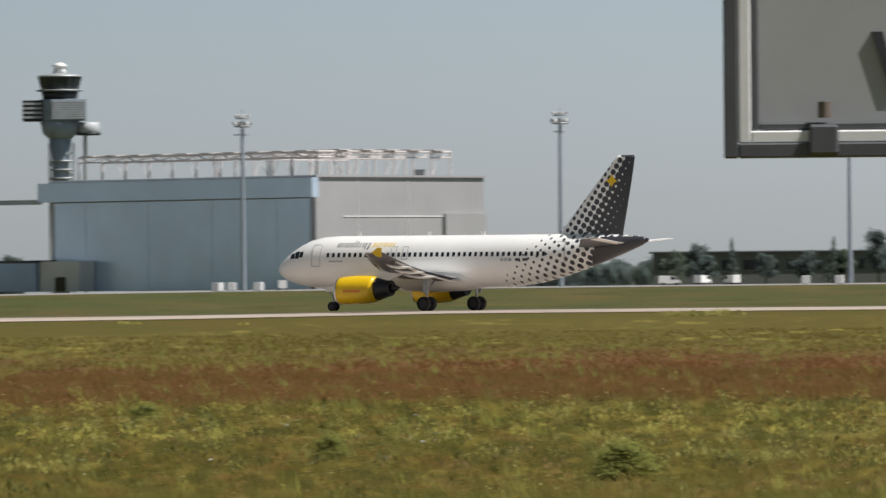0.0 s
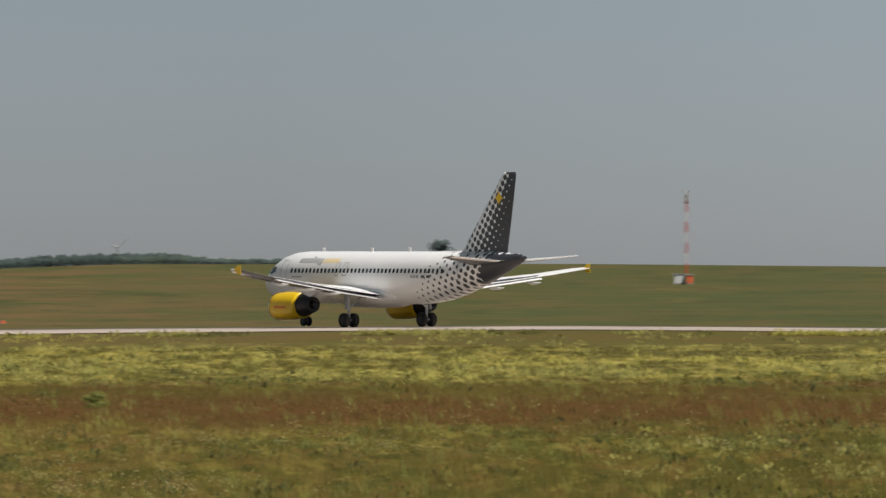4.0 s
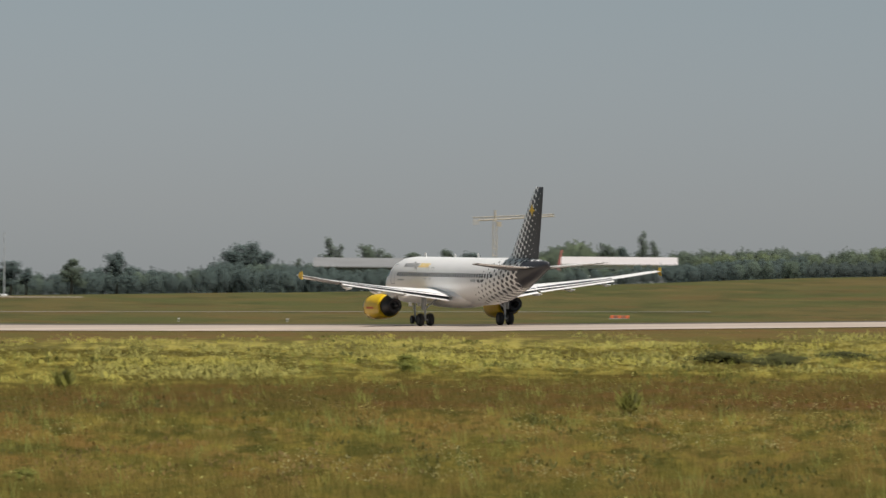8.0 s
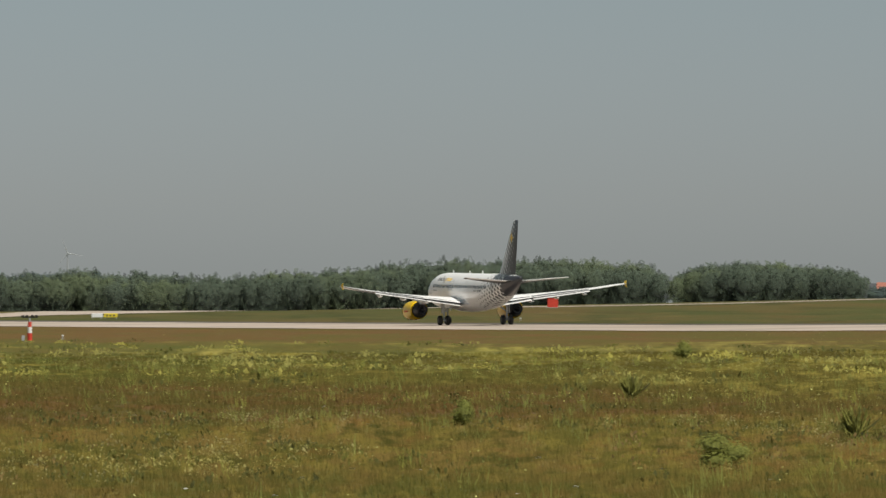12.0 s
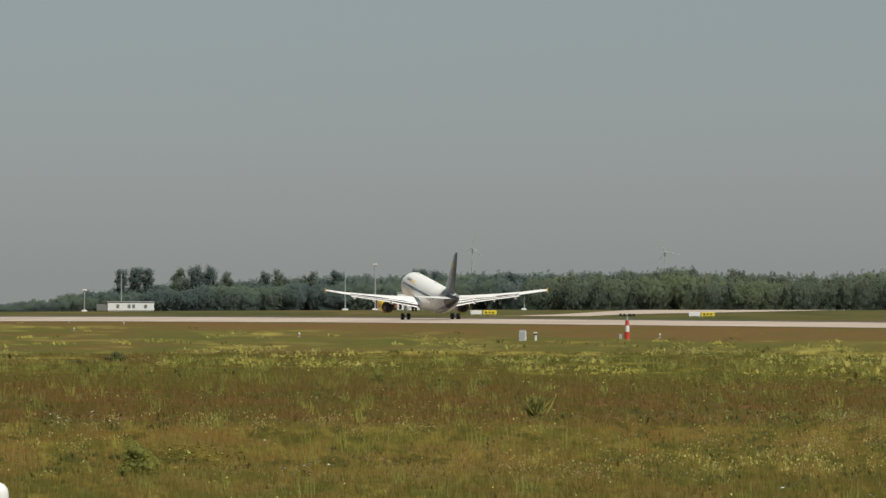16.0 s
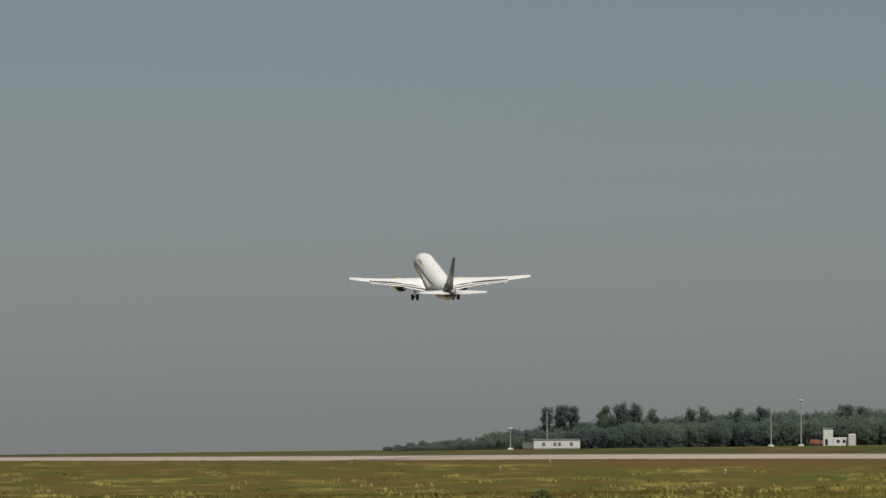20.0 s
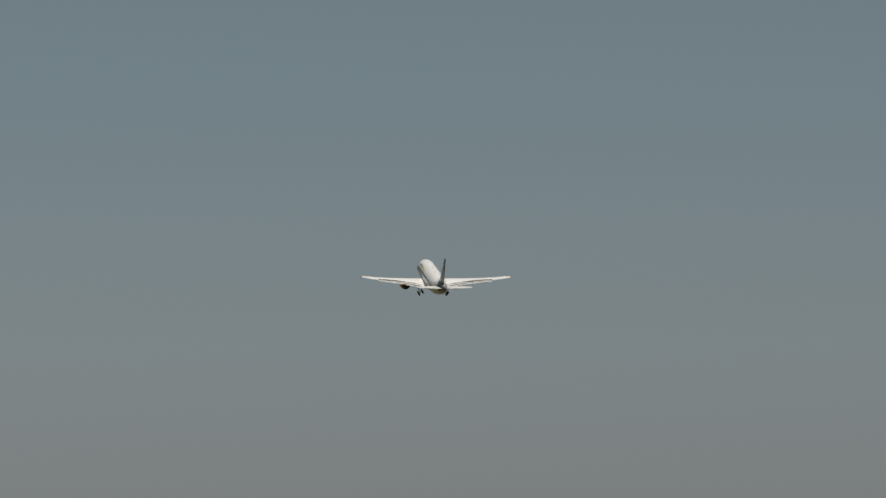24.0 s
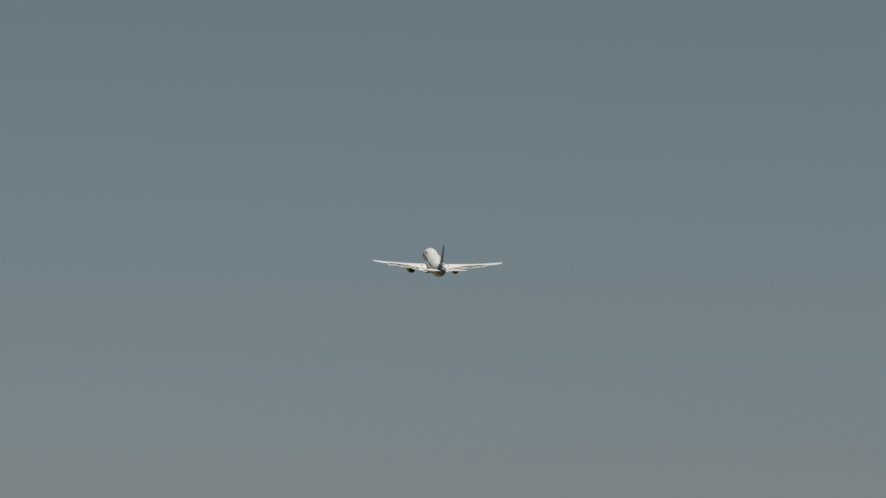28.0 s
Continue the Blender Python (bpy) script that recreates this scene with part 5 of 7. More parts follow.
build_hall("office_block", 10560, 11400, 2150, 58, 60, WALLD, DARKROOF, "long dark low office block behind trees", 30, windows=22)


def build_house(az, r, up0, w, wall, roof, label, ridge=3.2, wallh=3.2):
    m = facing(az, r)
    m.translation.z = EYE.z + up0 / LENS * r
    h = thing("house", m, label, "house", "houses among the trees")
    boxpart("wall", (-w / 2, w / 2, 0, 9, -6, wallh), wall, h)
    bm = bmesh.new()
    rings(bm, [[Vector((x, y, z)) for y, z in ((-0.6, wallh), (4.5, wallh + ridge), (9.6, wallh))] for x in (-w / 2 - 0.5, w / 2 + 0.5)])
    part("roof", bm, roof, h)
    n = max(2, int(w / 3))
    for i in range(n):
        x = -w / 2 + w * (i + 0.5) / n
        boxpart("window", (x - 0.5, x + 0.5, -0.05, 0.02, 1.0, 2.4), PANE, h)
    boxpart("chimney", (w * 0.2, w * 0.2 + 0.8, 4.1, 4.9, wallh + ridge - 1, wallh + ridge + 1.0), TILE_R, h)


for az, up, w, wall, roof, lab in ((2782, -36, 13, CLAD_W, TILE_R, "house with a red tiled roof"), (2806, -36, 10, CLAD_W, TILE_R, "house with a red tiled roof"), (2758, -38, 9, CLAD_W, DARKROOF, "pale house with a dark roof"),
                                   (4809, 30, 8, CLAD_W, DARKROOF, "white house among the trees"),
                                   (5449, 50, 4, CLAD_W, TILE_R, "house with a red tiled roof"), (5568, 44, 4, CLAD_W, TILE_R, "house with a red tiled roof"),
                                   (4700, 30, 7, CLAD_W, DARKROOF, "white house among the trees")):
    build_house(az, 2300 if az < 3000 else 2085, up, w, wall, roof, lab, 1.4 if az > 3000 else 2.0, 1.8 if az > 3000 else 2.6)


PARAPET = simple("weathered pale parapet", (0.48, 0.47, 0.45), 0.7, vary=0.12, scale=0.3, fine=2)


def build_bridge():
    r = 1395.0
    a0, a1 = 7560, 8620
    br = thing("bridge", facing((a0 + a1) / 2, r), "long white road bridge with guard rails on concrete piers", "bridge")
    inv = br.matrix_basis.inverted()
    def pt(az, up, dr=0.0):
        return inv @ spot(az, up, r + dr)
    for name, u0, u1, d0, d1, mat in (("deck", 57, 62, 0, 12, CONC), ("parapet", 61.8, 67.0, -0.6, 0.2, PARAPET), ("guard_rail", 68, 71, 2.0, 2.3, STEEL), ("parapet", 63, 69, 11.5, 12.0, CLAD_W)):
        bm = bmesh.new()
        lp = []
        for i in range(13):
            az = a0 + (a1 - a0) * i / 12
            lift = 2.0 * math.sin(math.pi * i / 12)
            slope = 0.28 if name == "parapet" else 0.0
            lp.append([pt(az, u0 + lift, d0), pt(az, u1 + lift, d0 + slope), pt(az, u1 + lift, d1 + slope), pt(az, u0 + lift, d1)])
        rings(bm, lp)
        part(name, bm, mat, br)
    for az in (8060, 8200, 8380, 8560):
        bm = bmesh.new()
        p = pt(az, 55, 3)
        q = at_ground(az, r + 3, -0.5)
        z = (inv @ q).z
        rod(bm, (p.x, p.y, z), (p.x, p.y, p.z), 0.55, n=8)
        part("pier", bm, CONC, br)
        rodpart("pier", (p.x, p.y + 6, z), (p.x, p.y + 6, p.z), 0.55, CONC, br)
    p0, p1 = pt(7560, 52, 0), pt(7925, 52, 0)
    z = (inv @ at_ground(7925, r, -1.0)).z
    bm = bmesh.new()
    box(bm, p1.x - 4, p1.x, p1.y + 0.5, p1.y + 11, z, p1.z + 0.4)
    part("abutment", bm, CONC, br)


build_bridge()


def lattice(name, h, w, n, mats, parent):
    """Square lattice mast in alternating bands."""
    k = len(mats)
    for i in range(n):
        z0, z1 = h * i / n, h * (i + 1) / n
        bm = bmesh.new()
        for sx in (-1, 1):
            for sy in (-1, 1):
                rod(bm, (sx * w, sy * w, z0), (sx * w, sy * w, z1), w * 0.22, n=5)
        for s in (-1, 1):
            rod(bm, (-w, s * w, z0), (w, s * w, z1), w * 0.14, n=4)
            rod(bm, (s * w, -w, z1), (s * w, w, z0), w * 0.14, n=4)
            rod(bm, (-w, s * w, z1), (w, s * w, z1), w * 0.14, n=4)
        part(name, bm, mats[i % k], parent)


def build_radio_mast(az, up_top, r=1050.0, w=0.2):
    m = facing(az, r)
    h = EYE.z + up_top / LENS * r - m.translation.z
    t = thing("radio_mast", m, "red and white banded lattice mast on the grass slope", "mast")
    lattice("mast_section", h, w, 9, [WHITE_T, REDW], t)
    boxpart("crossbar", (-0.55, 0.55, -0.06, 0.06, h, h + 0.12), STEEL, t)
    boxpart("antenna", (-0.3, 0.3, -0.1, 0.1, h - 1.6, h - 0.4), STEEL, t)


build_radio_mast(7122, 196)


def build_cabin(az, up, r, w, h, mat, label, name="equipment_cabin", dep=2.4):
    m = facing(az, r)
    t = thing(name, m, label, "cabin")
    boxpart("body", (-w / 2, w / 2, 0, dep, 0.1, h), mat, t, bevel=0.05)
    boxpart("roof", (-w / 2 - 0.1, w / 2 + 0.1, -0.1, dep + 0.1, h, h + 0.12), STEEL, t)
    boxpart("door", (-0.4, 0.4, -0.05, 0.02, 0.15, min(2.0, h - 0.2)), mat, t)
    boxpart("plinth", (-w / 2 - 0.1, w / 2 + 0.1, -0.1, dep + 0.1, -0.4, 0.1), CONC, t)


build_cabin(7110, 22, 1050, 1.5, 1.3, CLAD_W, "small white cabin beside the banded mast")
build_cabin(7128, 22, 1049, 0.9, 1.2, ORANGE, "small orange cabinet beside the banded mast")
build_cabin(2167, -43, r_for(2167, -52), 2.5, 2.4, REDW, "red equipment cabin on the grass")


def build_pole(az, up0, up1, r, label, head="lamp", rad=0.14, name="lamp_post"):
    m = facing(az, r)
    h = EYE.z + up1 / LENS * r - m.translation.z
    t = thing(name, m, label, "post")
    rodpart("pole", (0, 0, 0), (0, 0, h), rad, MASTG if head == "cross" else STEEL, t, r1=rad * 0.7)
    if head == "lamp":
        boxpart("lamp_head", (-0.7, 0.7, -0.3, 0.3, h, h + 0.5), WHITE_T, t, bevel=0.1)
        boxpart("arm", (-0.6, 0.6, -0.06, 0.06, h - 0.4, h - 0.28), STEEL, t)
    elif head == "cross":
        boxpart("crossbar", (-1.0, 1.0, -0.1, 0.1, h - 0.3, h - 0.1), MASTG, t)
        for k in range(5):
            boxpart("antenna", (-0.45, 0.45, -0.25, 0.25, h - 2.2 - k * 2.6, h - 0.6 - k * 2.6), MASTG, t, bevel=0.1)
    elif head == "dish":
        ring_part("ball", [(0.05, h + 4.0), (0.5, h + 4.4), (0.5, h + 5.0), (0.05, h + 5.4)], WHITE_T, t, n=10)
        rodpart("thin_rod", (0, 0, h), (0, 0, h + 4.2), 0.03, STEEL, t)
    boxpart("foot", (-0.9, 0.9, -0.5, 0.5, -0.2, 0.5), CLAD_W, t, bevel=0.1)


build_pole(2874, -33, 121, 2000, "tall dark telecom mast behind the runway", "cross", 0.6, "telecom_mast")
build_pole(3011, 20, 82, 2150, "thin pale antenna pole above the trees", "none", 0.2, "antenna_pole")
build_pole(282, -58, -24, 2500, "slim pole with white foot", "lamp", 0.2)
build_pole(347, -50, 6, 2480, "slim pole beside the white cabin", "none", 0.22)
build_pole(796, -47, 22, 2450, "lamp post with a white head", "lamp", 0.24)
build_pole(743, -47, 12, 2450, "slim pole before the woods", "none", 0.2)
build_pole(1060, -40, -20, 2400, "short pole before the woods", "none", 0.2)


def build_white_cabins():
    m = facing(364, 2450)
    t = thing("site_cabin", m, "long white site cabin with dark openings", "cabin")
    boxpart("body", (-7.2, 7.2, 0, 4, 0.2, 2.9), CLAD_W, t, bevel=0.08)
    boxpart("roof", (-7.4, 7.4, -0.2, 4.2, 2.9, 3.1), STEEL, t)
    for x in (-4.5, -1.0, 0.4, 4.1):
        boxpart("window", (x, x + 0.9, -0.06, 0.02, 1.0, 2.1), WALLD, t)
    boxpart("annex", (-10.6, -7.4, 0.3, 4, 0.2, 2.2), WALLD, t)
    boxpart("plinth", (-7.0, 7.0, 0.1, 3.9, -0.5, 0.2), CONC, t)
    m = facing(850, 2430)
    t = thing("pump_house", m, "white block with a square tower beside the woods", "building")
    boxpart("tower", (-2.6, 0.4, 0, 4, -0.3, 5.3), CLAD_W, t, bevel=0.08)
    boxpart("roof", (-2.8, 0.6, -0.2, 4.2, 5.3, 5.5), STEEL, t)
    boxpart("wing", (0.45, 6.5, 0, 3, -0.3, 2.5), CLAD_W, t, bevel=0.08)
    boxpart("tank", (5.0, 7.4, -1.2, 2.2, -0.2, 3.6), WHITE_T, t, bevel=0.2)
    boxpart("wall_shade", (-2.0, -1.2, -0.06, 0.02, 0.2, 2.0), PANE, t)
    for x in (1.6, 3.4):
        boxpart("window", (x, x + 0.8, -0.06, 0.02, 0.9, 1.8), PANE, t)
    m = facing(826, 2440)
    t = thing("fire_truck", m, "small red truck beside the white block", "truck")
    boxpart("body", (-2.6, 0.6, -1.1, 1.1, 0.5, 1.9), TILE_R, t, bevel=0.1)
    boxpart("cab", (0.65, 2.9, -1.1, 1.1, 0.5, 1.7), TILE_R, t, bevel=0.15)
    boxpart("windscreen", (2.2, 2.85, -1.14, 1.14, 1.1, 1.6), PANE, t)
    for x in (-1.7, 2.0):
        for y in (-1.0, 1.0):
            rodpart("wheel", (x, y - 0.15, 0.5), (x, y + 0.15, 0.5), 0.5, RUBBER, t, n=12)


build_white_cabins()


def build_turbine(az, up_hub, r, blade, spin):
    m = facing(az, r)
    h = EYE.z + up_hub / LENS * r - m.translation.z
    t = thing("wind_turbine", m, "pale white wind turbine far beyond the woods", "wind turbine", "wind turbines")
    rodpart("tower", (0, 0, -2), (0, 0, h), 0.42, TURB, t, r1=0.24, n=10)
    boxpart("nacelle", (-0.4, 0.4, -0.8, 1.6, h - 0.4, h + 0.5), TURB, t, bevel=0.2)
    for k in range(3):
        a = radians(spin + 120 * k)
        bm = bmesh.new()
        d = Vector((math.sin(a), 0, math.cos(a)))
        rod(bm, Vector((0, -1.0, h)), Vector((0, -1.0, h)) + d * blade, 0.3, 0.06, n=6)
        part("blade", bm, TURB, t)


# grey matched to the low sky, so the colour itself fades them like haze
TURB = simple("sky grey turbine paint", (0.36, 0.38, 0.39), 0.6, vary=0.04)
build_turbine(968, 53, 4000, 8.0, 12)
build_turbine(1309, 46, 4300, 8.5, -20)
build_turbine(6116, 96, 3000, 5.0, 50)


def build_crane():
    az, r = 3878, 3200.0
    m = facing(az, r)
    h = EYE.z + 108 / LENS * r - m.translation.z
    t = thing("tower_crane", m, "faded orange tower crane beyond the warehouse", "crane")
    lattice("mast_section", h, 0.8, 10, [CRANE], t)
    bm = bmesh.new()
    rod(bm, (-9, 0, h), (24, 0, h + 2.2), 0.3, n=5)
    rod(bm, (-9, 0, h + 1.4), (24, 0, h + 3.0), 0.2, n=5)
    for i in range(22):
        x = -9 + 1.5 * i
        zz = h + (x + 9) / 33 * 2.2
        rod(bm, (x, 0, zz), (x + 0.75, 0, zz + 1.2), 0.1, n=4)
        rod(bm, (x + 0.75, 0, zz + 1.2), (x + 1.5, 0, zz), 0.1, n=4)
    part("jib", bm, CRANE, t)
    boxpart("counterweight", (-9, -6.5, -0.8, 0.8, h - 1.6, h + 0.3), CONC, t)
    boxpart("crane_cab", (0.8, 2.6, -1, 1, h - 2.2, h - 0.2), CRANE, t)
    rodpart("apex", (0, 0, h), (0, 0, h + 4.5), 0.4, CRANE, t)


CRANE = simple("faded orange crane paint", (0.44, 0.39, 0.31), 0.6, vary=0.1)
build_crane()
m_ = facing(3989, 2150)
pyl = thing("sign_pylon", m_, "tall slanting red pylon before a wooded mound", "pylon")
bm_ = bmesh.new()
hz0 = EYE.z + 58 / LENS * 2150 - m_.translation.z
rings(bm_, [[Vector((x + k * 0.6, y, z)) for x, y in ((-0.35 * w, -0.3), (0.35 * w, -0.3), (0.35 * w, 0.3), (-0.35 * w, 0.3))] for k, w, z in ((0, 1.0, 0.0), (1, 1.0, hz0 * 0.7), (2.0, 0.7, hz0))])
part("panel", bm_, simple("dull red paint", (0.40, 0.13, 0.12), 0.5, vary=0.1), pyl)

# taxiway that leaves the runway and runs back towards the woods
TAXI = np.array([(900, -72.0), (1000, -70.5), (1118, -67.5), (1268, -59.0), (1487, -55.0), (1600, -52.5), (1800, -51.5), (2179, -50.0), (2450, -45.5), (2878, -34.5), (3300, -32)])
strip("taxiway", 930, 3200, lambda a: r_for(a, float(np.interp(a, TAXI[:, 0], TAXI[:, 1])) - float(np.interp(a, [930, 1300, 1700, 2000, 3200], [1.5, 5.0, 4.0, 0.9, 0.6]))),
      lambda a: r_for(a, float(np.interp(a, TAXI[:, 0], TAXI[:, 1])) + float(np.interp(a, [930, 1300, 1700, 2000, 3200], [1.0, 3.6, 3.0, 0.6, 0.4]))), 0.07, ASPHALT, "pale concrete taxiway", "taxiway", step=60)
strip("access_road", 3000, 4300, lambda a: r_for(a, -58 + (a - 3300) * 0.008), lambda a: r_for(a, -57.5 + (a - 3300) * 0.008), 0.07, APRONC, "thin pale service road", "road", step=60)


def build_taxi_sign(az, up, text_col=CHARCOAL):
    r = r_for(az, up - 4) if up > -76 else land(az)[0] + land(az)[2] + 6
    m = facing(az, r)
    t = thing("taxiway_sign", m, "white and yellow taxiway sign board on legs", "sign", "taxiway signs")
    k = r / LENS
    boxpart("white_panel", (-12 * k, 8 * k, -0.1, 0.1, 0.25, 0.25 + 7 * k), CLAD_W, t, "white sign panel", bevel=0.02)
    boxpart("yellow_panel", (10 * k, 34 * k, -0.1, 0.1, 0.25, 0.25 + 7 * k), SIGNY, t, "yellow sign panel", bevel=0.02)
    for i in range(3):
        boxpart("lettering_bar", ((14 + i * 6) * k, (17 + i * 6) * k, -0.13, -0.09, 0.25 + 2 * k, 0.25 + 5 * k), CHARCOAL, t)
    for x in (-10, 6, 12, 32):
        boxpart("leg", (x * k - 0.05, x * k + 0.05, -0.05, 0.05, -0.1, 0.3), STEEL, t)


SIGNY = simple("yellow sign face", (0.72, 0.56, 0.04), 0.5, vary=0.06)
for az, up in ((977, -77), (1363, -77)):
    build_taxi_sign(az, up)


def near_side(az, up):
    return r_for(az, up, False)


def build_wind_light():
    r = near_side(1242, -108)
    m = facing(1242, r)
    k = r / LENS
    t = thing("approach_light_column", m, "red and white column with a black crossbar of lamps", "light column")
    for i, (a, b, mat) in enumerate(((0, 13, REDW), (13, 24, CLAD_W), (24, 33, REDW))):
        rodpart("column_band", (0, 0, a * k), (0, 0, b * k), (4.6 - i * 0.6) * k, mat, t, n=10)
    rodpart("stem", (0, 0, 33 * k), (0, 0, 40 * k), 1.5 * k, STEEL, t)
    boxpart("crossbar", (-14 * k, 14 * k, -1.2 * k, 1.2 * k, 40 * k, 41.5 * k), DARKMETAL, t)
    for x in (-12, -5, 5, 12):
        boxpart("lamp", ((x - 2.5) * k, (x + 2.5) * k, -2 * k, 2 * k, 41.5 * k, 45 * k), DARKMETAL, t, bevel=0.03)
    boxpart("cabinet", (-14 * k, -9 * k, -2 * k, 2 * k, 0, 9 * k), STEEL, t, "small grey cabinet")


build_wind_light()


def build_cabinet():
    r = near_side(1057, -112)
    k = r / LENS
    t = thing("electrical_cabinet", facing(1057, r), "pale grey electrical cabinet in the grass", "cabinet")
    boxpart("body", (-6.5 * k, 6.5 * k, -3 * k, 3 * k, 0, 19 * k), CLAD_W, t, bevel=0.05)
    boxpart("roof", (-7 * k, 7 * k, -3.4 * k, 3.4 * k, 19 * k, 20 * k), STEEL, t)
    boxpart("door", (-5 * k, 5 * k, -3.2 * k, -2.95 * k, 2 * k, 17 * k), STEEL, t)
    r = near_side(1080, -111)
    k = r / LENS
    t = thing("marker_post", facing(1080, r), "small black and white marker post in the grass", "marker")
    rodpart("post", (0, 0, 0), (0, 0, 10 * k), 2 * k, CLAD_W, t)
    rodpart("band", (0, 0, 10 * k), (0, 0, 13 * k), 2.6 * k, CHARCOAL, t)
    boxpart("cap", (-3 * k, 3 * k, -2 * k, 2 * k, 13 * k, 15 * k), CLAD_W, t)


build_cabinet()


def build_edge_light():
    t = thing("runway_light", Matrix(), "small white runway edge light on a stem", "runway light", "runway edge lights")
    rodpart("stem", (0, 0, 0), (0, 0, 0.3), 0.05, STEEL, t)
    ring_part("lamp", [(0.06, 0.28), (0.11, 0.31), (0.11, 0.44), (0.05, 0.5)], CLAD_W, t, n=10)
    boxpart("base", (-0.2, 0.2, -0.2, 0.2, -0.05, 0.04), CONC, t)
    return t


EDGE = build_edge_light()
EDGE.matrix_basis = facing(112, near_side(112, -78.5)) @ Matrix.Diagonal((0.75, 0.75, 0.75, 1))
for az, up, far in ((264, -95, 0), (352, -84, 0), (662, -105, 0), (255, -80, 0), (1300, -106, 0), (4780, -53, 1), (3320, -66, 1), (2110, -62, 1), (5710, -44, 1), (3512, -70, 1)):
    copy_thing(EDGE, facing(az, near_side(az, up) if not far else land(az)[0] + land(az)[2] + 8))


def build_board():
    t = thing("marker_board", Matrix(), "low orange and white marker board on the grass", "marker board", "orange marker boards")
    for i in range(5):
        boxpart("panel", (-1.5 + i * 0.6, -0.94 + i * 0.6, -0.3, 0.3, 0.05, 0.4), ORANGE if i % 2 == 0 else TILE_R, t, bevel=0.03)
    boxpart("base", (-1.6, 1.6, -0.35, 0.35, -0.05, 0.05), CONC, t)
    return t


BOARD = build_board()
BOARD.matrix_basis = facing(5136, land(5136)[0] + land(5136)[2] + 40) @ Matrix.Diagonal((0.62, 0.7, 0.8, 1))
for az, d in ((4615, 12), (5900, 30), (4100, 35)):
    copy_thing(BOARD, facing(az, land(az)[0] + land(az)[2] + d))

# ---- trees ----
def leaf_cloud(rng, centre, radii, n, size):
    """n small leaf sprays on the skin of an ellipsoid lobe: vertices and quads."""
    d = rng.normal(size=(n, 3))
    d /= np.linalg.norm(d, axis=1)[:, None]
    pos = centre + d * radii * rng.uniform(0.68, 1.10, (n, 1))
    face = d + 0.35 * rng.normal(size=(n, 3))
    face /= np.linalg.norm(face, axis=1)[:, None]
    u = np.cross(face, rng.normal(size=(n, 3)))
    u /= np.linalg.norm(u, axis=1)[:, None] + 1e-6
    w = np.cross(face, u)
    s = size * rng.uniform(0.6, 1.3, (n, 1))
    v = np.stack([pos - u * s, pos - w * s * 0.55, pos + u * s, pos + w * s * 0.55], axis=1).reshape(-1, 3)
    f = np.arange(4 * n).reshape(-1, 4)
    return v, f


def core_blob(rng, centre, radii):
    """A lumpy closed core inside a lobe."""
    vs, fs = [], []
    n, m = 6, 3
    for j in range(m + 1):
        th = math.pi * j / m
        for i in range(n):
            ph = 2 * math.pi * i / n
            k = 0.62 * rng.uniform(0.85, 1.1)
            vs.append(centre + np.array([math.sin(th) * math.cos(ph), math.sin(th) * math.sin(ph), math.cos(th)]) * radii * k)
    for j in range(m):
        for i in range(n):
            a, b = j * n + i, j * n + (i + 1) % n
            fs.append((a, b, b + n, a + n))
    return np.array(vs), np.array(fs)


def wood_crown(rng, n):
    """A broad crown grown into its neighbours, leafy down to the ground: a lumpy core under many small sprays."""
    ph = rng.uniform(0, 6.28, 4)

    def bulge(d):
        th = np.arctan2(d[:, 1], d[:, 0])
        return 1 + 0.13 * np.sin(3 * th + ph[0] + 2 * d[:, 2]) + 0.10 * np.sin(5 * d[:, 2] + ph[1] + 2 * np.sin(th + ph[2])) + 0.06 * np.sin(7 * th + ph[3])

    mid, rad = np.array([0, 0, 0.62]), np.array([0.40, 0.40, 0.36])
    rows, cols = 6, 9
    el = np.repeat(np.linspace(-1.5, 1.55, rows + 1), cols)
    az = np.tile(np.arange(cols) * 2 * math.pi / cols, rows + 1)
    d = np.stack([np.cos(el) * np.cos(az), np.cos(el) * np.sin(az), np.sin(el)], 1)
    core = mid + d * rad * (0.86 * bulge(d))[:, None]
    fc = np.array([(j * cols + i, j * cols + (i + 1) % cols, (j + 1) * cols + (i + 1) % cols, (j + 1) * cols + i) for j in range(rows) for i in range(cols)])
    d = rng.normal(size=(n, 3))
    d[:, 2] = np.abs(d[:, 2]) * np.where(rng.uniform(0, 1, n) < 0.75, 1, -0.8)
    d /= np.linalg.norm(d, axis=1)[:, None]
    pos = mid + d * rad * (bulge(d) * rng.uniform(0.82, 1.06, n))[:, None]
    face = d + 0.6 * rng.normal(size=(n, 3))
    u = np.cross(face, rng.normal(size=(n, 3)))
    u /= np.linalg.norm(u, axis=1)[:, None] + 1e-6
    w = np.cross(face / (np.linalg.norm(face, axis=1)[:, None] + 1e-6), u)
    sz = rng.uniform(0.030, 0.075, (n, 1))
    v = np.stack([pos - u * sz, pos - w * sz * 0.7, pos + u * sz, pos + w * sz * 0.7], 1).reshape(-1, 3)
    V = np.concatenate([core, v])
    V[:, 2] = np.maximum(V[:, 2], 0.30)
    V[:, 2] = 0.34 + (V[:, 2] - 0.34) * 0.66 / (np.percentile(V[:, 2], 99.5) - 0.34)
    return V, np.concatenate([fc, np.arange(4 * n).reshape(-1, 4) + len(core)])


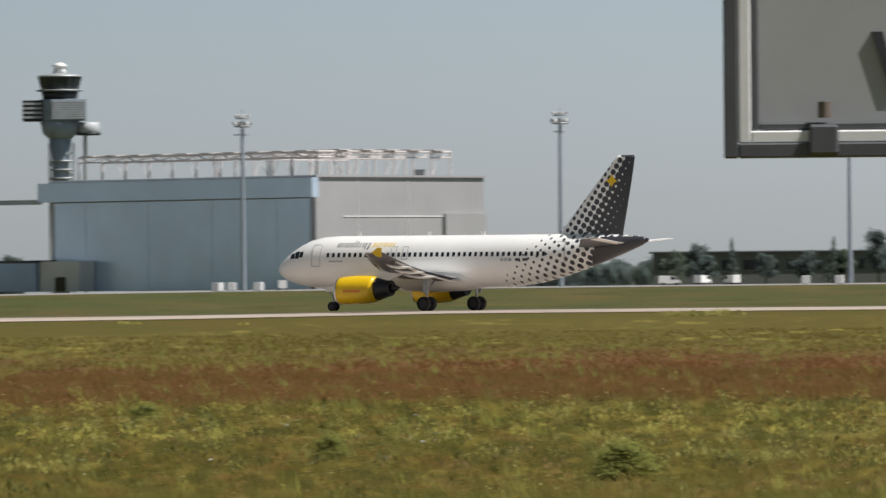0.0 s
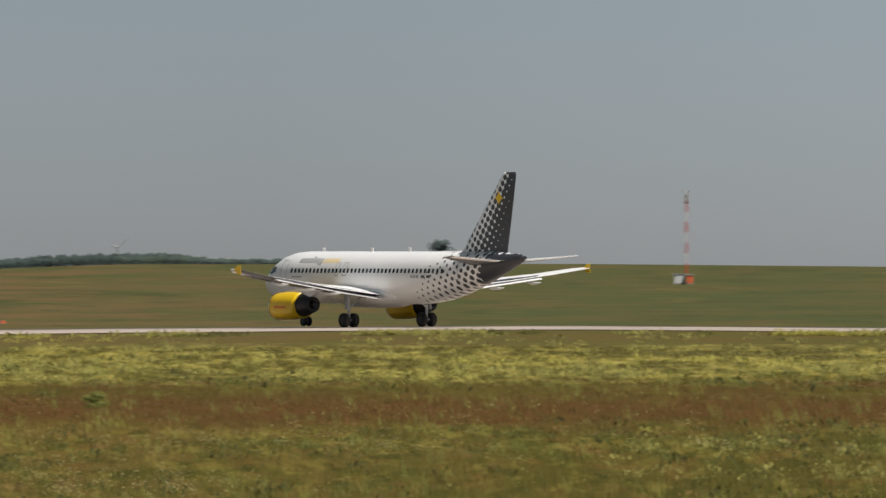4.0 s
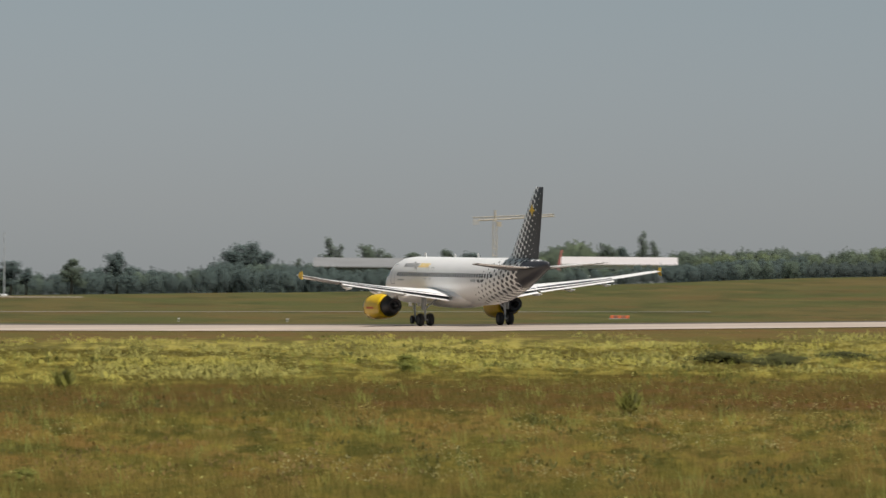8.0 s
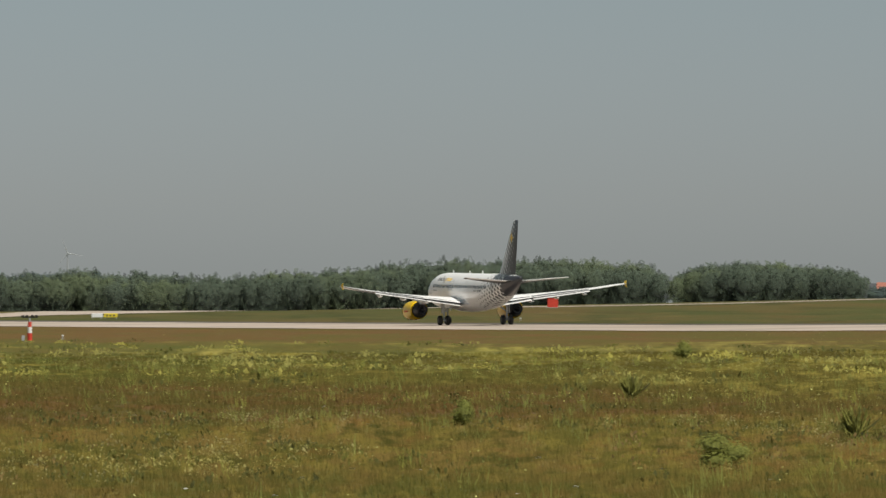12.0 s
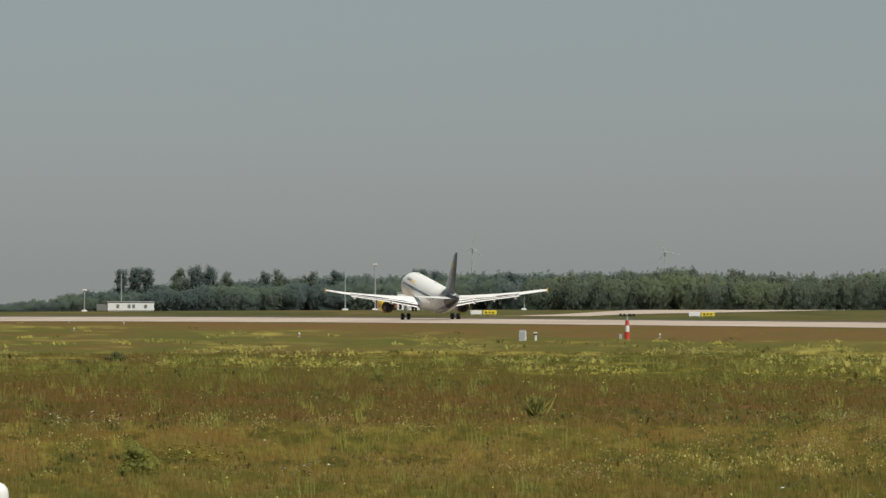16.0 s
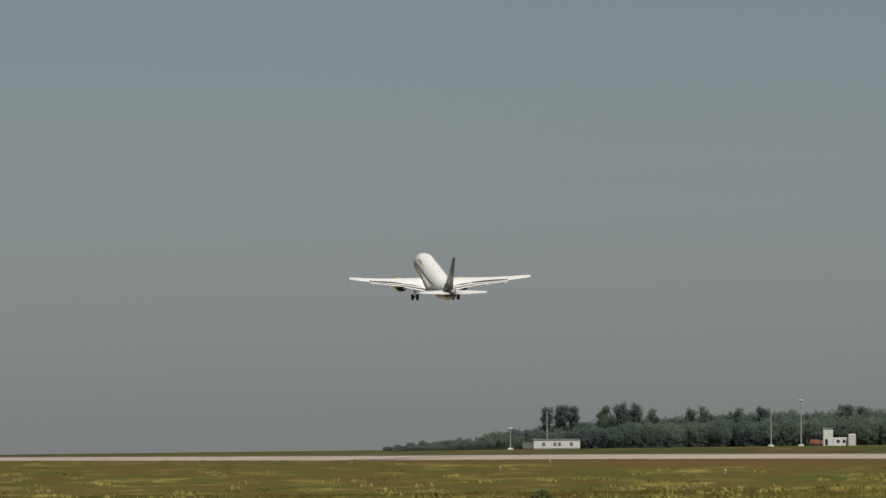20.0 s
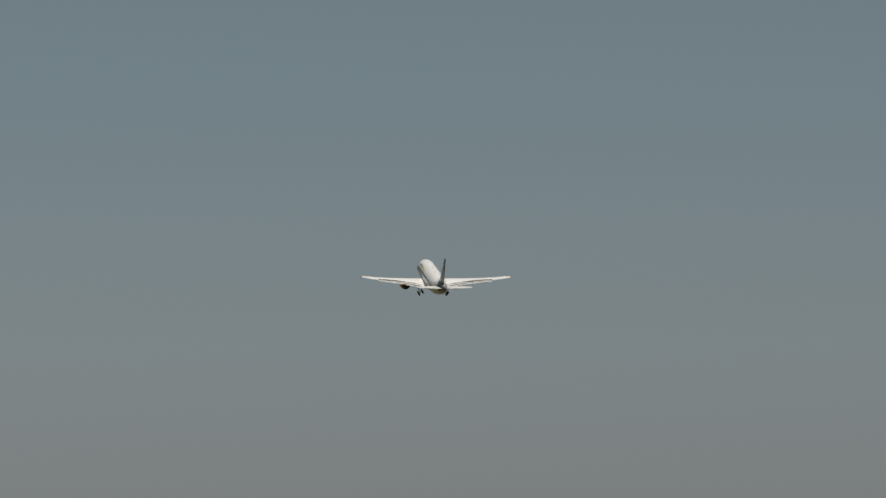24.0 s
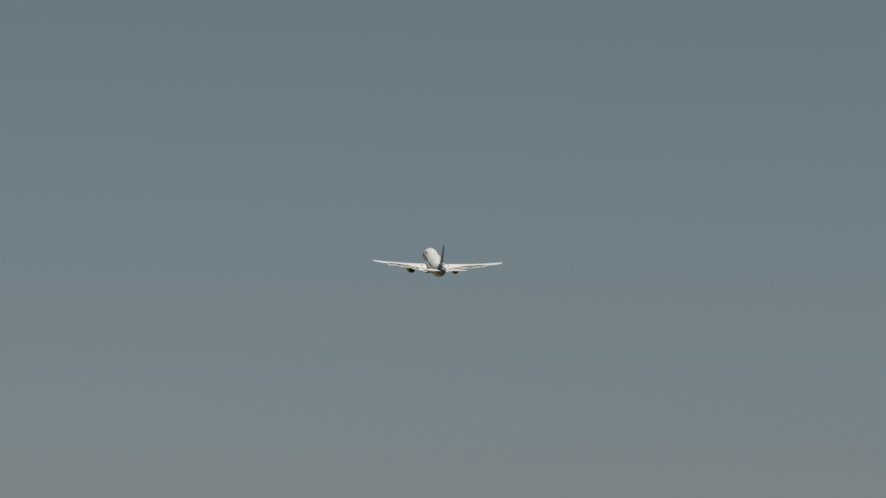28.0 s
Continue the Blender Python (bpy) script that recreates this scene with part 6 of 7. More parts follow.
def crown_data(seed, shape, leaves=56, leaf=0.26):
    """Crown of a tree of unit height, as arrays."""
    rng = np.random.default_rng(seed)
    if shape == "wood":
        return wood_crown(rng, leaves)
    lobes = []
    if shape == "round":
        for _ in range(22):
            a, rr, z = rng.uniform(0, 6.28), rng.uniform(0.05, 0.33), rng.uniform(0.26, 0.90)
            rr *= 1.0 - max(0, z - 0.6) * 1.6
            lobes.append((np.array([rr * math.cos(a), rr * math.sin(a), z]), np.array([0.13, 0.13, 0.10]) * rng.uniform(0.7, 1.3)))
        lobes.append((np.array([0, 0, 0.55]), np.array([0.24, 0.24, 0.3])))
    elif shape == "poplar":
        for i in range(11):
            z = 0.16 + 0.076 * i
            w = 0.10 * math.sin(math.pi * (z * 0.85 + 0.12)) + 0.02
            a = rng.uniform(0, 6.28)
            lobes.append((np.array([0.03 * math.cos(a), 0.03 * math.sin(a), z]), np.array([w, w, 0.09]) * rng.uniform(0.85, 1.2)))
    elif shape == "fir":
        for i in range(9):
            z = 0.10 + 0.1 * i
            w = 0.21 * (1.02 - z)
            lobes.append((np.array([0, 0, z]), np.array([w, w, 0.075])))
    else:  # bush
        for _ in range(12):
            a, rr = rng.uniform(0, 6.28), rng.uniform(0, 0.55)
            lobes.append((np.array([rr * math.cos(a), rr * math.sin(a), rng.uniform(0.15, 0.75) * (1 - rr * 0.6)]), np.array([0.28, 0.28, 0.25]) * rng.uniform(0.7, 1.2)))
    V, Fc, k = [], [], 0
    for c, r in lobes:
        v, f = core_blob(rng, c, r)
        V.append(v), Fc.append(f + k)
        k += len(v)
        v, f = leaf_cloud(rng, c, r, leaves, float(r.max()) * leaf)
        V.append(v), Fc.append(f + k)
        k += len(v)
    V = np.concatenate(V)
    if shape == "round":
        V[:, 2] /= np.percentile(V[:, 2], 99)
    return V, np.concatenate(Fc)


def mesh_from(name, v, f, mat):
    me = bpy.data.meshes.new(name)
    n, m = len(v), len(f)
    me.vertices.add(n)
    me.vertices.foreach_set("co", np.asarray(v, dtype=np.float32).ravel())
    w = f.shape[1]
    me.loops.add(m * w)
    me.loops.foreach_set("vertex_index", np.asarray(f, dtype=np.int32).ravel())
    me.polygons.add(m)
    me.polygons.foreach_set("loop_start", np.arange(0, m * w, w, dtype=np.int32))
    me.update(calc_edges=True)
    me.validate()
    me.materials.append(mat)
    return me


def trunk_mesh(shape):
    bm = bmesh.new()
    rod(bm, (0, 0, -0.02), (0.01, 0, 0.35), 0.028, 0.02, 7)
    rod(bm, (0.01, 0, 0.34), (0.0, 0.01, 0.8), 0.02, 0.006, 6)
    if shape == "round":
        for i in range(5):
            a = i * 1.3
            rod(bm, (0.01, 0, 0.28 + i * 0.05), (0.22 * math.cos(a), 0.22 * math.sin(a), 0.5 + i * 0.06), 0.012, 0.004, 5)
    me = bpy.data.meshes.new("trunk")
    bm.to_mesh(me)
    bm.free()
    me.materials.append(BARK)
    return me


TRUNKS = {s: trunk_mesh(s) for s in ("round", "poplar", "fir")}
CROWNS = {}
for s, mats, cnt in (("round", (LEAF, LEAF2, LEAF2), 6), ("poplar", (LEAF,), 3), ("fir", (LEAF_HAZE,), 2)):
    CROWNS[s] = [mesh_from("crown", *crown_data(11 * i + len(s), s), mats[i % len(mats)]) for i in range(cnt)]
TREE_LABEL = {"round": "broad dark green tree with a full crown", "poplar": "tall slender dark poplar", "fir": "dark pointed fir tree"}
tree_rng = random.Random(5)


def tree(az, r, up_base, up_top, shape="round", wide=1.0, pick=None, group="trees at the edge of the airfield"):
    p = spot(az, up_base, r)
    g = ground_z(az, r)
    base = min(p.z, g) if up_base is not None else g
    p.z = g
    h = EYE.z + up_top / LENS * r - g
    t = new("tree")
    t.matrix_basis = Matrix.Translation(p) @ Matrix.Rotation(tree_rng.uniform(0, 6.28), 4, "Z") @ Matrix.Diagonal((h * wide, h * wide, h, 1))
    tagged(t, TREE_LABEL[shape], "tree", group)
    tr = new("trunk", TRUNKS[shape])
    tr.parent = t
    cr = new("crown", CROWNS[shape][tree_rng.randrange(len(CROWNS[shape])) if pick is None else pick])
    cr.parent = t
    return t


# single trees that stand out: azimuth, range, foot, top, kind, breadth
for az, r, u0, u1, sh, wd in (
        (6695, 1000, 18, 108, "round", 1.5), (5891, 1600, 64, 119, "fir", 1.0), (5379, 1750, 40, 100, "fir", 1.2), (5385, 1770, 40, 88, "round", 0.9), (5420, 1750, 40, 86, "fir", 1.5), (5338, 1750, 40, 82, "round", 1.0), (5471, 1750, 40, 103, "fir", 1.0), (5474, 1760, 40, 86, "round", 0.9), (5500, 1750, 40, 88, "round", 1.1), (5522, 1740, 40, 91, "round", 1.1), (5548, 1750, 40, 93, "fir", 1.7), (5562, 1760, 40, 88, "round", 1.0), (5672, 1650, 50, 104, "poplar", 1.3), (5686, 1655, 50, 102, "poplar", 1.4), (5680, 1640, 50, 84, "round", 1.2), (5791, 1660, 50, 79, "round", 1.6), (5630, 1700, 40, 70, "round", 1.6), (5600, 1700, 40, 68, "round", 1.6),
        (5265, 1760, 40, 86, "round", 1.1), (5226, 1760, 40, 92, "round", 1.0), (4139, 2280, 10, 92, "poplar", 1.35), (4160, 2280, 10, 76, "poplar", 1.5), (3587, 2300, -8, 78, "poplar", 1.5), (3604, 2300, -8, 66, "poplar", 1.3), (3442, 2300, -10, 66, "round", 1.3),
        (3416, 2290, -10, 52, "round", 1.1), (3470, 2290, -10, 50, "round", 1.1), (3530, 2290, -10, 40, "poplar", 1.6), (3210, 2200, -22, 47, "round", 1.1), (3130, 2200, -22, 34, "round", 1.2), (3023, 2200, -26, 30, "round", 1.3), (2985, 2200, -30, 26, "round", 1.3), (3050, 2200, -26, 18, "round", 1.2),
        (4085, 2300, 10, 68, "round", 1.1), (4105, 2300, 10, 62, "round", 1.0), (3660, 2300, 20, 62, "round", 1.4), (3792, 2400, 20, 56, "round", 1.0), (3840, 2400, 20, 52, "round", 1.2), (3730, 2400, 20, 50, "round", 1.5),
        (369, 2560, -52, 17, "round", 0.8), (395, 2560, -52, 16, "round", 0.75), (345, 2560, -52, 14, "round", 0.7), (450, 2570, -52, 15, "round", 0.8), (478, 2570, -52, 20, "round", 0.8), (505, 2570, -52, 19, "round", 0.8), (532, 2570, -52, 8, "round", 0.8),
        (600, 2570, -52, 10, "round", 0.7), (625, 2570, -52, 12, "round", 0.7), (680, 2570, -52, 9, "round", 0.8), (730, 2570, -52, 12, "round", 0.8), (880, 2570, -52, 15, "round", 1.0), (905, 2570, -52, 12, "round", 0.9), (1035, 2570, -52, 10, "round", 0.9), (1250, 2560, -52, 11, "round", 0.9),
        (1330, 2550, -52, 16, "round", 0.9), (1365, 2550, -52, 14, "round", 0.9), (1290, 2550, -52, 10, "round", 0.9), (1440, 2550, -52, 14, "round", 1.0),
        (7751, 1480, 60, 78, "round", 1.2), (7690, 1480, 60, 72, "round", 1.8), (7706, 1480, 60, 70, "round", 1.6), (7560, 1480, 60, 74, "round", 1.6), (8610, 2200, 0, 69, "round", 1.4), (8660, 2200, 0, 66, "round", 1.3), (8720, 2200, 0, 64, "round", 1.2), (8480, 2300, 0, 62, "round", 1.4), (8560, 2200, 0, 63, "round", 1.4),
        (9190, 2250, -6, 86, "round", 1.2), (9240, 2250, -6, 68, "round", 1.2), (9290, 2250, -6, 66, "round", 1.2), (9340, 2250, -6, 70, "round", 1.2), (9390, 2250, -6, 66, "round", 1.2), (9430, 2250, -6, 62, "round", 1.2), (9140, 2250, -6, 58, "round", 1.3),
        (10600, 2080, -2, 60, "round", 1.2), (10640, 2090, -2, 72, "round", 1.0), (10700, 2060, -2, 86, "fir", 1.2), (10660, 2040, -2, 52, "round", 1.3), (10760, 2050, -2, 54, "round", 1.2), (10830, 2050, -2, 58, "round", 1.2), (10880, 2060, -2, 87, "fir", 1.3), (10900, 2050, -2, 60, "round", 1.1), (10960, 1980, -2, 94, "round", 0.9), (11010, 1990, -2, 90, "round", 0.9), (11080, 2000, -2, 84, "round", 1.0)):
    tree(az, r, u0, u1, sh, wd)


def woods(name, label, spans, r, depth, step, seed, mat, wide=0.9, n_leaf=230):
    """A wood of many trees as one body; spans: azimuth, foot, top along the edge."""
    rng = np.random.default_rng(seed)
    sp = np.array(spans, dtype=float)
    base = [crown_data(300 + seed * 7 + i, "wood", n_leaf, 0.27) for i in range(5)]
    V, Fc, k = [], [], 0
    tall = min(1.0, float((sp[:, 2] - sp[:, 1]).max()) / 45)
    az = sp[0, 0]
    while az <= sp[-1, 0]:
        for row in range(2):
            a = az + rng.uniform(-0.5, 0.5) * step
            rr = r + depth * row + rng.uniform(-8, 8)
            top = float(np.interp(a, sp[:, 0], sp[:, 2])) + (rng.uniform(-5, 4) + 2 - (1 - row) * 9) * tall
            g = ground_z(a, rr)
            h = EYE.z + top / LENS * rr - g
            if h < 0.6:
                continue
            v, f = base[rng.integers(5)]
            th = rng.uniform(0, 6.28)
            rot = np.array([[math.cos(th), -math.sin(th), 0], [math.sin(th), math.cos(th), 0], [0, 0, 1]])
            wd = wide * rng.uniform(0.85, 1.2) * max(h, 3.5)
            low = 0.34
            vv = (v - np.array([0, 0, low])) / np.array([1, 1, 1 - low]) * np.array([wd, wd, h])
            p = spot(a, 0, rr)
            V.append(vv @ rot.T + np.array([p.x, p.y, g]))
            Fc.append(f + k)
            k += len(v)
        az += step
    ob = new(name, mesh_from(name, np.concatenate(V), np.concatenate(Fc), mat))
    return tagged(ob, label, "woods", kind="stuff")


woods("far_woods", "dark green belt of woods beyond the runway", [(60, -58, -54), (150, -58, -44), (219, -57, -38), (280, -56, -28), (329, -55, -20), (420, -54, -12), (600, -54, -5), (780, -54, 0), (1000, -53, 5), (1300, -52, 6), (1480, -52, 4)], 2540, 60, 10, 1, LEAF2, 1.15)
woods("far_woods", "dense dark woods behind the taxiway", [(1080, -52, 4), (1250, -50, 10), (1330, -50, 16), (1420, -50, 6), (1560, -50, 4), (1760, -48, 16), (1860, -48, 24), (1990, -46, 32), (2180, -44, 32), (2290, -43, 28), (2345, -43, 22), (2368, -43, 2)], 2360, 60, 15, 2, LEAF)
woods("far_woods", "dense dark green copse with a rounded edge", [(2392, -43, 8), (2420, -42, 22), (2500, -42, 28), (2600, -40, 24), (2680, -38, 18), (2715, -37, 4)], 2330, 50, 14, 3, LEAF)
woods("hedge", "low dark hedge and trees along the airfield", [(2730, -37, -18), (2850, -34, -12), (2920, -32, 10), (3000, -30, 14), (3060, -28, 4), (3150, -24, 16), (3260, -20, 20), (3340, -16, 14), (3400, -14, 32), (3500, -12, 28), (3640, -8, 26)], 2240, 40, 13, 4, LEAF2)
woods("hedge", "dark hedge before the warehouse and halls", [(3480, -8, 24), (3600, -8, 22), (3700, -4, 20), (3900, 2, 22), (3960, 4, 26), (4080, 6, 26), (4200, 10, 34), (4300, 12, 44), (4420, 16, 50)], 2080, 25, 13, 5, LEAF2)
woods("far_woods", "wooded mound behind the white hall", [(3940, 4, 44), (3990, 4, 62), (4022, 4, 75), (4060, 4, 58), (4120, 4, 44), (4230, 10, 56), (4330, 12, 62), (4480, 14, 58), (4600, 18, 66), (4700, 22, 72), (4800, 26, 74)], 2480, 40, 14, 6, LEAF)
woods("far_woods", "mixed woods with a rounded tall grove", [(4620, 22, 54), (4740, 26, 62), (4860, 30, 82), (4960, 32, 88), (5005, 33, 96), (5020, 34, 114), (5080, 34, 116), (5140, 34, 108), (5200, 35, 92), (5290, 36, 72), (5420, 38, 68), (5600, 42, 66), (5750, 50, 66), (5880, 56, 66)], 2120, 60, 14, 7, LEAF_HAZE)
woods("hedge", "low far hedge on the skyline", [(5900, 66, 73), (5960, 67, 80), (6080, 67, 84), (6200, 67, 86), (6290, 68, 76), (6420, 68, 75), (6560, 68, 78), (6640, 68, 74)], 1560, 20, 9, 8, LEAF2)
woods("far_woods", "dark woods seen under and beyond the bridge", [(7800, 10, 60), (8100, 8, 58), (8300, 4, 56), (8500, 0, 57), (8640, -2, 58), (8800, -4, 54), (8960, -4, 46), (9150, -4, 54), (9440, -4, 52)], 2350, 40, 15, 9, LEAF_HAZE)
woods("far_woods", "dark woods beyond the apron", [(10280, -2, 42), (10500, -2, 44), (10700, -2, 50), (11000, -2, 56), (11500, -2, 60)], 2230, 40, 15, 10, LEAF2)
woods("hedge", "low hedge in front of the houses", [(4440, 16, 40), (4600, 20, 44), (4760, 24, 50), (4900, 28, 48), (5040, 32, 50), (5200, 34, 56), (5420, 38, 58), (5640, 44, 60)], 2010, 20, 12, 12, LEAF_HAZE)
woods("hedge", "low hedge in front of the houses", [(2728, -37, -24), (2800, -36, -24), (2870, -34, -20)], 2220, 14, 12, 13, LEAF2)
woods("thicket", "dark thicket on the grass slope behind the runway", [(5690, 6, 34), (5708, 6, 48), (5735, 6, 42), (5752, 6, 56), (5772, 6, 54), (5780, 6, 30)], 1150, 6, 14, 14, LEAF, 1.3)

# ---- the near field ----
def build_sign():
    """Framed board on two posts, close to the lens; only its lower corner comes into view."""
    r = 30.0
    m = facing(10700, r)
    k = r / LENS
    m.translation.z = 0.0
    t = thing("notice_board", m, "grey notice board in a dark metal frame on posts", "sign")
    z0 = EYE.z + (108 + 115) * k
    x0 = -12 * k
    W, Hh = 1.9, 1.25
    boxpart("panel", (x0 + 60 * k, x0 + W - 60 * k, 0.03, 0.05, z0 + 60 * k, z0 + Hh - 60 * k), BOARDG, t, "plain grey panel")
    for a, b, c, d, mat, nm in ((0, 26, 0, 1, DARKFR, "frame"), (26, 48, 0, 1, ALU, "inner_frame"), (48, 62, 0, 1, DARKFR, "gasket")):
        y0, y1 = (-0.06, 0.06) if nm == "frame" else (-0.045, 0.045) if nm == "inner_frame" else (-0.03, 0.03)
        lo = a * k
        hi = b * k
        bm = bmesh.new()
        box(bm, x0 + lo, x0 + hi, y0, y1, z0 + lo, z0 + Hh - lo, bevel=0.006)
        box(bm, x0 + W - hi, x0 + W - lo, y0, y1, z0 + lo, z0 + Hh - lo, bevel=0.006)
        box(bm, x0 + hi, x0 + W - hi, y0, y1, z0 + lo, z0 + hi, bevel=0.006)
        box(bm, x0 + hi, x0 + W - hi, y0, y1, z0 + Hh - hi, z0 + Hh - lo, bevel=0.006)
        part(nm, bm, mat, t)
    bm = bmesh.new()
    box(bm, x0 + 150 * k, x0 + 202 * k, -0.09, 0.0, z0 + 4 * k, z0 + 58 * k, bevel=0.01)
    part("clamp", bm, DARKFR, t, "dark clamp on the frame")
    rodpart("bolt", (x0 + 178 * k, -0.05, z0 + 70 * k), (x0 + 178 * k, -0.05, z0 + 98 * k), 12 * k, BRONZE, t, n=12)
    # one stroke of a letter shows
    bm = bmesh.new()
    rings(bm, [[Vector((x0 + a * k, y, z0 + b * k)) for a, b in ((262, 222), (282, 222), (310, 120), (294, 120))] for y in (0.015, 0.035)])
    part("lettering_bar", bm, CHARCOAL, t)
    for x in (x0 + 0.75, x0 + W - 0.25):
        rodpart("post", (x, 0.10, -0.3), (x, 0.10, z0 + Hh), 0.04, STEEL, t, n=10)


BOARDG = simple("dull grey sheet", (0.40, 0.41, 0.42), 0.7, vary=0.05)
DARKFR = simple("dark grey frame", (0.085, 0.09, 0.10), 0.5, vary=0.15)
ALU = simple("brushed aluminium", (0.82, 0.82, 0.83), 0.4, metal=0.1, vary=0.06)
BRONZE = simple("dull brown bolt", (0.16, 0.13, 0.11), 0.6, vary=0.1)
build_sign()


def build_well():
    r = 4.0 * LENS / 385
    t = thing("well_pipe", facing(7792, r), "grey pipe with a pale cap on a white collar", "pipe")
    k = r / LENS
    rodpart("pipe", (0, 0, 0), (0, 0, 113 * k), 10 * k, PIPEG, t, n=18)
    ring_part("cap", [(13 * k, 113 * k), (14 * k, 114 * k), (14 * k, 118 * k), (12 * k, 119 * k)], CONC, t, n=20)
    ring_part("collar", [(21 * k, 0), (22 * k, 44 * k), (20 * k, 47 * k)], CLAD_W, t, n=18)
    ring_part("collar_ring", [(18 * k, 47 * k), (19 * k, 48 * k), (19 * k, 53 * k), (17 * k, 54 * k)], DARKFR, t, n=18)


PIPEG = simple("grey pipe", (0.10, 0.105, 0.12), 0.5, vary=0.15)
build_well()


def build_cap_post():
    r = 60.0
    t = thing("bollard", facing(127, r), "white round topped bollard", "bollard")
    k = r / LENS
    top = EYE.z - 362 * k
    prof = [(22 * k, 0), (22 * k, top - 22 * k), (20 * k, top - 12 * k), (14 * k, top - 4 * k), (5 * k, top)]
    ring_part("post", prof, CLAD_W, t, n=18)
    ring_part("band", [(22.6 * k, top - 80 * k), (22.6 * k, top - 55 * k)], REDW, t, n=18)


build_cap_post()

BUSH = [mesh_from("foliage", *crown_data(700 + i, "bush", 240, 0.12), m) for i, m in enumerate((WEED, WEED, OLIVE))]


def tuft_mesh(seed, n=170):
    """An upright clump of leafy stems of unit height."""
    rng = np.random.default_rng(seed)
    th = rng.uniform(0, 6.28, n)
    lean = rng.uniform(0.02, 0.32, n)
    h = rng.uniform(0.4, 1.0, n)
    o = np.stack([rng.normal(0, 0.07, n), rng.normal(0, 0.07, n), h * rng.uniform(0.0, 0.55, n)], 1)
    d = np.stack([np.cos(th) * lean, np.sin(th) * lean, h - o[:, 2]], 1)
    ph = rng.normal(0.2, 0.6, n)
    s = np.stack([np.cos(ph), np.sin(ph), np.zeros(n)], 1) * rng.uniform(0.014, 0.035, n)[:, None]
    v = np.stack([o - s * 0.4, o + d * 0.5 - s, o + d, o + d * 0.45 + s], 1).reshape(-1, 3)
    return mesh_from("foliage", v, np.arange(len(v)).reshape(-1, 4), FRESH)


FRESH = foliage("fresh green stems", (0.255, 0.255, 0.064), 0.35, 0.3, 0.1)
STALK = tuft_mesh(750)
TWIG = trunk_mesh("fir")


def shrub(az, up, wpx, hpx, pick=0, upright=False):
    r = r_for(az, up, False) if up > -230 else -4.0 * LENS / up
    p = at_ground(az, r)
    k = r / LENS
    t = new("shrub")
    if upright:
        sc = (hpx * k * 2.0, hpx * k * 2.0, hpx * k * 1.15, 1)
    else:
        sc = (wpx * k * 0.78, wpx * k * 0.78, hpx * k * 1.35, 1)
    t.matrix_basis = Matrix.Translation(p) @ Matrix.Rotation(tree_rng.uniform(0, 6.28), 4, "Z") @ Matrix.Diagonal(sc)
    tagged(t, "upright green weed in the meadow" if upright else "low dark green shrub in the meadow", "shrub", "shrubs in the meadow")
    for nm, me in (("twigs", TWIG), ("foliage", STALK if upright else BUSH[pick])):
        o = new(nm, me)
        o.parent = t


for az, up, w, h, pk, upr in ((9985, -310, 95, 45, 0, 0), (10500, -345, 170, 60, 0, 0), (9660, -240, 90, 34, 0, 0), (8258, -250, 125, 46, 0, 0), (7928, -225, 40, 60, 1, 1), (7992, -205, 36, 52, 1, 1), (7915, -214, 40, 50, 1, 1), (8870, -300, 120, 44, 0, 0),
                          (9150, -245, 70, 30, 0, 0), (8700, -215, 60, 26, 0, 0), (4380, -136, 110, 14, 2, 0), (4500, -130, 120, 12, 2, 0), (3722, -166, 60, 20, 0, 0), (4280, -142, 200, 20, 2, 0), (4390, -146, 110, 18, 2, 0), (4120, -235, 34, 46, 1, 1), (3720, -148, 60, 16, 0, 0),
                          (2450, -345, 150, 55, 0, 0), (2398, -142, 50, 26, 1, 0), (2306, -215, 26, 44, 1, 1), (2010, -260, 60, 40, 1, 0), (800, -187, 36, 22, 0, 0), (340, -150, 46, 16, 2, 0), (369, -352, 90, 50, 0, 0), (6080, -190, 70, 26, 0, 0), (3120, -200, 30, 40, 1, 1), (5700, -196, 60, 30, 0, 0), (3050, -372, 110, 30, 0, 0), (2700, -290, 40, 60, 1, 1), (1080, -250, 30, 40, 1, 1)):
    shrub(az, up, w, h, pk, bool(upr))


